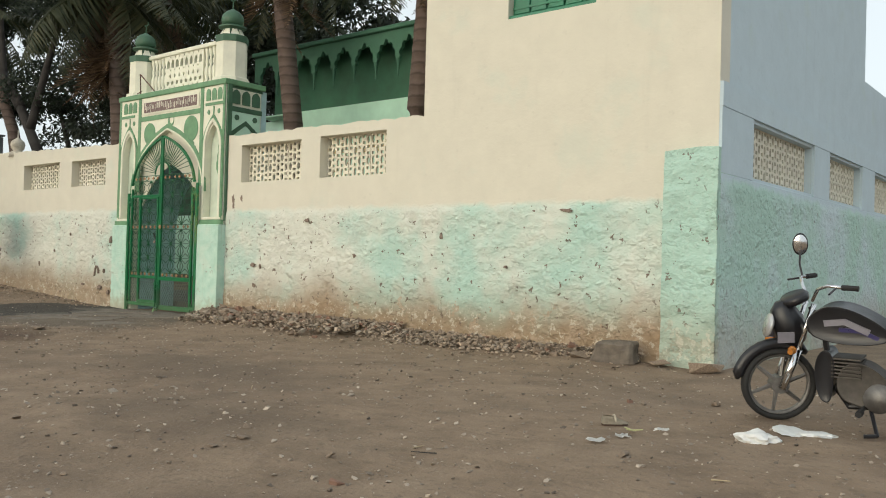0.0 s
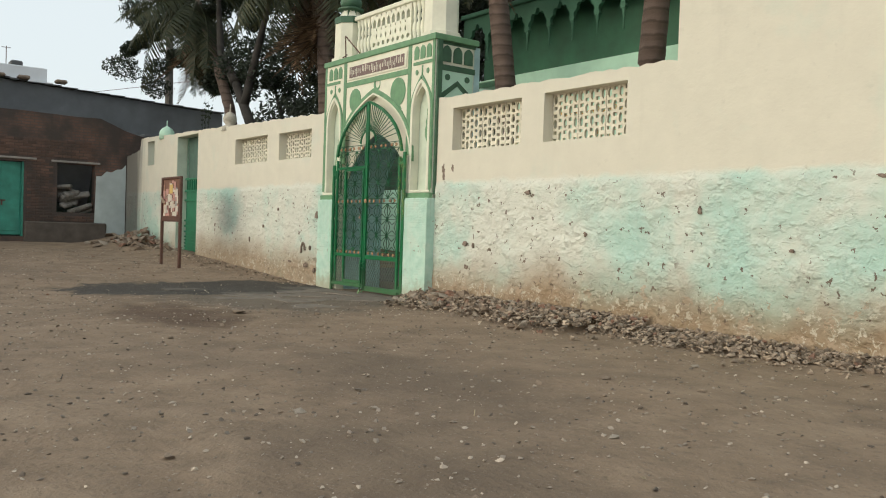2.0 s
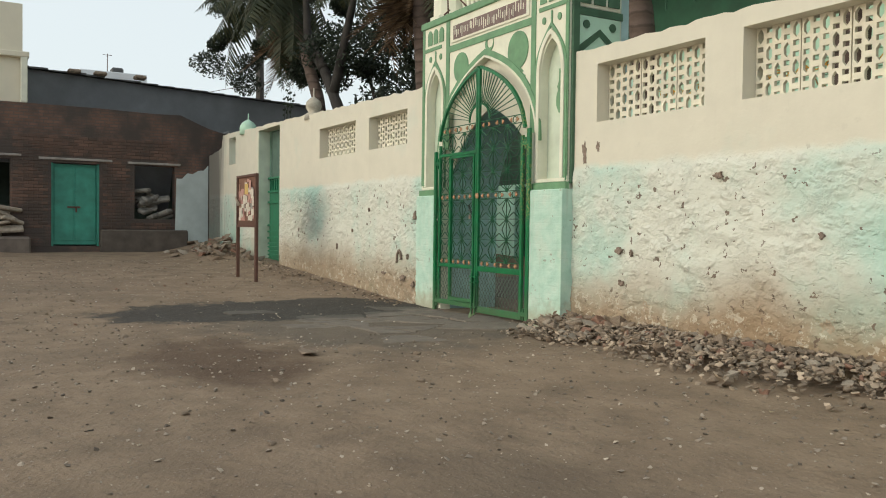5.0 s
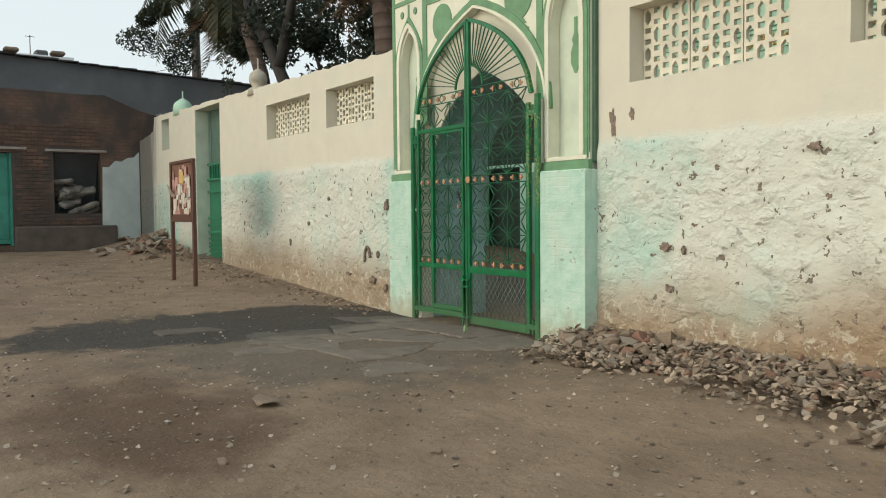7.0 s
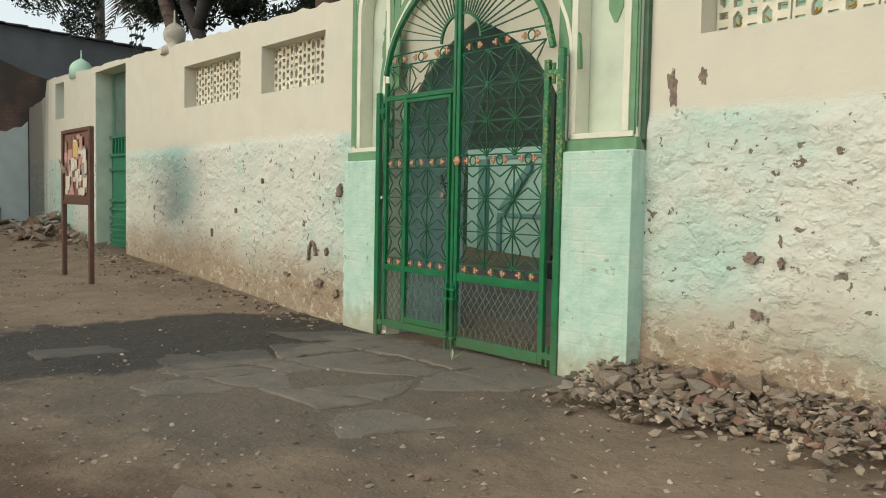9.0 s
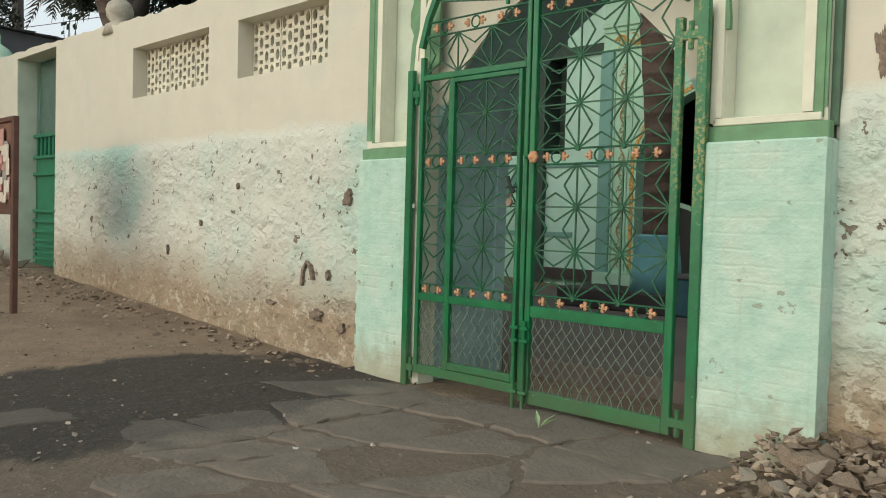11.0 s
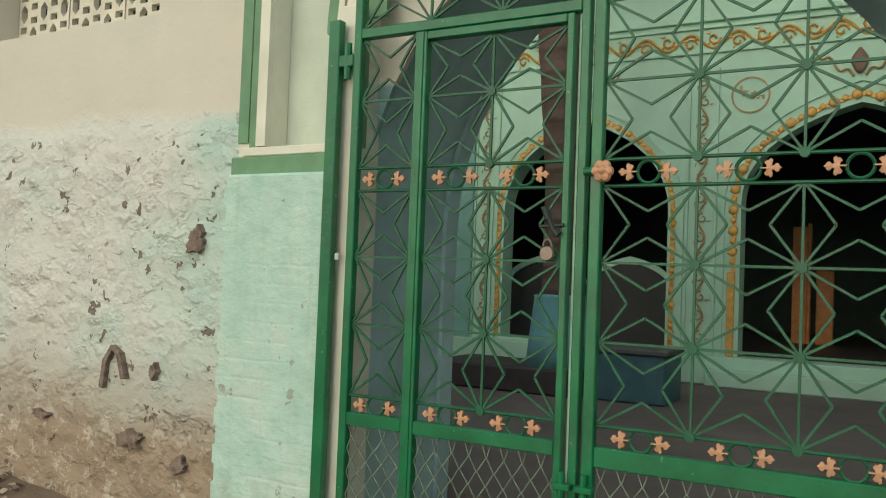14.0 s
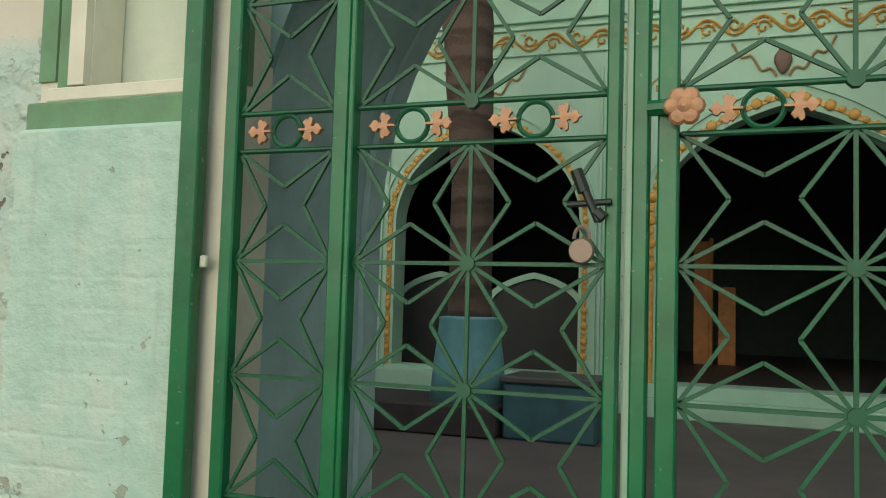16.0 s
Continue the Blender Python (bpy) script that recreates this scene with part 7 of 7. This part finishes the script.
for x, y, s in ((-5.0, 8.72, 0.16), (-3.5, 8.75, 0.2), (-4.05, 8.78, 0.13), (-5.35, 8.8, 0.11)):
    o = new("foot_stone", STONES[int(s * 100) % 4])
    o.matrix_basis = pose(x, y, ground_z(x, y) + s * 0.25, 0, 0, x * 90) @ Matrix.Diagonal((s * 1.4, s, s * 0.6, 1))
    tagged(o, "rough grey stone at the foot of the corner", "stone", "foot stones")

# worn flagstones before the gate
pav = thing("worn_paving", (-13.9, 6.9, 0.1), "worn grey flagstones sunk in the earth before the gate", "paving", "", "structure")


def flag_material():
    m, nt, b = nodes_of("grey_flagstone", 0.85)
    co = position(nt)
    mid, fine = noise_of(nt, co, 2.2, 7), noise_of(nt, co, 30.0, 4)
    info = nt.nodes.new("ShaderNodeObjectInfo")
    col = mix(nt, noise_of(nt, co, 6.0, 7), (0.075, 0.062, 0.05), (0.27, 0.225, 0.18))
    col = mix(nt, calc(nt, "MULTIPLY", info.outputs["Random"], 0.4), col, (0.2, 0.165, 0.135))
    wet = stain(nt, axis(nt, co, 0), axis(nt, co, 1), mid, *WET)
    col = mix(nt, calc(nt, "MULTIPLY", wet, 0.6), col, (0.05, 0.047, 0.043))
    nt.links.new(col, b.inputs["Base Color"])
    bump(nt, b, calc(nt, "ADD", mid, calc(nt, "MULTIPLY", fine, 0.6)), 0.8, 0.025)
    return m


M_FLAG = flag_material()


def outline(a, b, n, wob):
    """Points from a to b, chipped a little to the sides."""
    d = b - a
    side_ = Vector((-d.y, d.x, 0)).normalized()
    return [a + d * (k / n) + (side_ * rs.uniform(-wob, wob) if k else Vector()) for k in range(n)]


corner = {}
for i in range(7):
    for j in range(6):
        corner[i, j] = Vector((-16.35 + i * 0.58 + rs.uniform(-0.2, 0.2) + 0.13 * j, 6.05 + j * 0.52 + rs.uniform(-0.16, 0.16) + 0.04 * i, 0))
for i in range(6):
    for j in range(5):
        if rs.random() < (0.55 if i in (0, 5) or j == 0 else 0.25):
            continue
        q = [corner[a] for a in ((i, j), (i + 1, j), (i + 1, j + 1), (i, j + 1))]
        c = sum(q, Vector()) / 4
        q = [c + (p - c) * (1 - 0.03 / (p - c).length) for p in q]
        rim = [p for k in range(4) for p in outline(q[k], q[(k + 1) % 4], 6, 0.03)]
        lift, tx, ty = rs.uniform(-0.006, 0.007), rs.uniform(-0.012, 0.012), rs.uniform(-0.012, 0.012)
        bm = bmesh.new()
        rings = []
        for f, dz in ((1.0, -0.03), (1.0, -0.004), (0.965, 0.006), (0.55, 0.009)):
            ring = []
            for p in rim:
                w = c + (p - c) * f
                z = lane_z(c.x, c.y) * 0.5 + lane_z(w.x, w.y) * 0.5 + lift + tx * (w.x - c.x) + ty * (w.y - c.y) + dz + 0.004 * noise.noise((w.x * 5, w.y * 5, 2))
                ring.append(bm.verts.new((w.x + 13.9, w.y - 6.9, z - 0.1)))
            rings.append(ring)
        for a, b in zip(rings, rings[1:]):
            for k in range(len(a)):
                bm.faces.new((a[k], a[(k + 1) % len(a)], b[(k + 1) % len(a)], b[k]))
        bm.faces.new(rings[-1])
        part("flagstone", bm, M_FLAG, pav)

# litter
M_BAG = plain("white_plastic", (0.75, 0.75, 0.73), 0.4, var=0.1, scale=12, bumps=0.4)
M_STRAW = plain("dry_straw", (0.42, 0.34, 0.22), 0.8, var=0.3)


def crumpled(name, at, sx, sy, sz, seed, mat, label, cat):
    bm = bmesh.new()
    bmesh.ops.create_icosphere(bm, subdivisions=3, radius=1.0)
    for v in bm.verts:
        k = 1 + 0.45 * noise.noise(v.co * 1.8 + Vector((seed, 0, 0))) + 0.25 * noise.noise(v.co * 4.5 + Vector((0, seed, 0)))
        v.co = Vector((v.co.x * sx * k, v.co.y * sy * k, max(-0.3, v.co.z) * sz * k))
    ob = tagged(mesh_object(name, bm, mat), label, cat)
    ob.matrix_basis = pose(at[0], at[1], ground_z(*at[:2]) + sz * 0.25, 0, 0, seed * 40)
    return ob


crumpled("plastic_bag", (-1.93, 5.72), 0.14, 0.1, 0.055, 1, M_BAG, "crumpled white plastic bag lying on the earth", "bag")
crumpled("cloth_rag", (-1.86, 6.2), 0.2, 0.11, 0.022, 3, M_BAG, "dirty white rag spread on the earth", "rag")
crumpled("cloth_rag", (-1.68, 6.22), 0.12, 0.1, 0.022, 5, M_BAG, "dirty white rag bundled on the earth", "rag")


def shoe(at, turn):
    """A small worn shoe: upper with an open throat, strap and dark sole."""
    t = thing("shoe", (*at, ground_z(*at)), "small worn beige strap shoe lying on the earth", "shoe")
    t.matrix_basis = pose(*at, ground_z(*at), 0, 0, turn)
    leather = plain("dusty_beige_leather", (0.46, 0.4, 0.31), 0.75, var=0.25, scale=30)
    bm = bmesh.new()
    rows = []
    for i in range(13):
        u = i / 12
        x = -0.09 + 0.19 * u
        w = 0.026 + 0.012 * math.sin(u * math.pi) + 0.006 * u - 0.03 * max(0, u - 0.85)
        top = 0.07 - 0.005 * u if u < 0.4 else 0.068 - 0.075 * (u - 0.4)
        gap = 0.016 * math.sin(min(1, u / 0.5) * math.pi) if u < 0.5 else 0.0
        rows.append([bm.verts.new((x, s * y, z)) for s, y, z in ((-1, w, 0.012), (-1, w * 0.98, top * 0.55), (-1, gap + 0.004, top), (1, gap + 0.004, top), (1, w * 0.98, top * 0.55), (1, w, 0.012))])
    for k, (a, b) in enumerate(zip(rows, rows[1:])):
        for j in range(5):
            if j == 2 and k < 5:
                continue
            bm.faces.new((a[j], a[j + 1], b[j + 1], b[j]))
    bm.faces.new([v for j in (0, 1, 2) for v in (rows[0][j],)] + [rows[0][j] for j in (3, 4, 5)])
    bm.faces.new(rows[-1][::-1])
    bmesh.ops.solidify(bm, geom=bm.faces[:], thickness=0.002)
    part("upper", bm, leather, t, smooth=True)
    outline = [(-0.095 + 0.1 * (1 - math.cos(a)), (0.034 + 0.006 * math.sin(a)) * math.sin(a)) for a in np.linspace(0, math.tau, 20)[:-1]]
    bm = bmesh.new()
    low = [bm.verts.new((x, y, 0.0)) for x, y in outline]
    up = [bm.verts.new((x, y, 0.014)) for x, y in outline]
    bm.faces.new(low[::-1])
    bm.faces.new(up)
    for i in range(len(low)):
        j = (i + 1) % len(low)
        bm.faces.new((low[i], low[j], up[j], up[i]))
    part("sole", bm, plain("brown_rubber_sole", (0.1, 0.06, 0.045), 0.8), t, "dark brown sole")
    bm = bmesh.new()
    tube(bm, [(0.0, 0.036 * math.cos(a), 0.03 + 0.042 * math.sin(a)) for a in np.linspace(0, math.pi, 9)], 0.008, 6)
    part("strap", bm, leather, t, "broad pale strap")


def scrap(at, l, w, turn, seed):
    """A curled piece of white plastic sheet."""
    bm = bmesh.new()
    g = [[bm.verts.new((l * (u / 4 - 0.5) + 0.01 * math.sin(v * 2 + seed), w * (v / 3 - 0.5) + 0.008 * math.sin(u * 2 + seed), 0.01 + 0.012 * math.sin(u * 1.3 + seed) ** 2 + 0.01 * (v == 3))) for v in range(4)] for u in range(5)]
    for u in range(4):
        for v in range(3):
            bm.faces.new((g[u][v], g[u + 1][v], g[u + 1][v + 1], g[u][v + 1]))
    bmesh.ops.solidify(bm, geom=bm.faces[:], thickness=0.002)
    o = tagged(mesh_object("plastic_scrap", bm, M_BAG), "torn white plastic scrap lying on the earth", "plastic scrap", "plastic scraps")
    o.matrix_basis = pose(*at, ground_z(*at) + 0.002, 0, 0, turn)


shoe((-2.88, 5.49), 48)
scrap((-2.67, 4.85), 0.12, 0.07, 40, 1)
scrap((-2.62, 5.11), 0.09, 0.05, 55, 2)
scrap((-2.52, 5.5), 0.1, 0.04, 30, 3)
bm = bmesh.new()
for a in (0.3, 1.7, 2.9, 4.6):
    bar(bm, (0, 0, 0.02), (0.07 * math.cos(a), 0.07 * math.sin(a), 0.02 + 0.015 * math.sin(a * 3)), 0.006, 6, 0.004)
stalk = tagged(mesh_object("plant_stalk", bm, plain("pale_yellow_stalk", (0.5, 0.5, 0.25), 0.6)), "pale yellow forked plant stalk on the earth", "stalk")
stalk.matrix_basis = pose(-2.65, 5.32, ground_z(-2.65, 5.32))
for at, s in (((-4.28, 3.25), 0.05), ((-4.26, 3.02), 0.04), ((-12.18, 5.66), 0.13)):
    o = new("loose_stone", STONES[0])
    o.matrix_basis = Matrix.Translation((*at, lane_z(*at) + s * 0.2)) @ Matrix.Diagonal((s * 1.5, s, s * 0.4, 1))
    tagged(o, "rough grey stone lying on the earth lane", "stone", "loose stones")
for k in range(26):
    x, y, z = on_lane()
    bm = bmesh.new()
    a = rs.uniform(0, 6.28)
    l = rs.uniform(0.05, 0.16)
    bar(bm, (0, 0, 0), (l * math.cos(a), l * math.sin(a), 0.008), 0.005, 5, 0.003)
    o = tagged(mesh_object("twig", bm, M_STRAW if k % 2 else M_BARK), "thin dry twig lying on the earth", "twig", "twigs")
    o.matrix_basis = pose(x, y, z + 0.006)
for k in range(18):
    x, y, z = on_lane()
    bm = bmesh.new()
    s = rs.uniform(0.015, 0.035)
    q = [bm.verts.new((s * math.cos(i * 1.57 + rs.uniform(-0.4, 0.4)), s * 0.7 * math.sin(i * 1.57), rs.uniform(0, 0.012))) for i in range(4)]
    bm.faces.new(q)
    bmesh.ops.solidify(bm, geom=bm.faces[:], thickness=0.002)
    o = tagged(mesh_object("paper_scrap", bm, M_BAG if k % 3 else M_STRAW), "small pale paper scrap on the earth", "paper", "paper scraps")
    o.matrix_basis = pose(x, y, z + 0.006)
# green leaf dropped at the gate
bm = bmesh.new()
for a in (0.2, 1.2, 2.4):
    q = [bm.verts.new(p) for p in ((0, 0, 0), (0.05 * math.cos(a - 0.3), 0.05 * math.sin(a - 0.3), 0.05), (0.12 * math.cos(a), 0.12 * math.sin(a), 0.08), (0.05 * math.cos(a + 0.3), 0.05 * math.sin(a + 0.3), 0.04))]
    bm.faces.new(q)
gl = tagged(mesh_object("fallen_leaf", bm, plain("pale_green_leaf", (0.3, 0.42, 0.22), 0.5)), "pale green leaf lying at the gate foot", "leaf")
gl.matrix_basis = pose(-13.75, 8.45, 0.17)
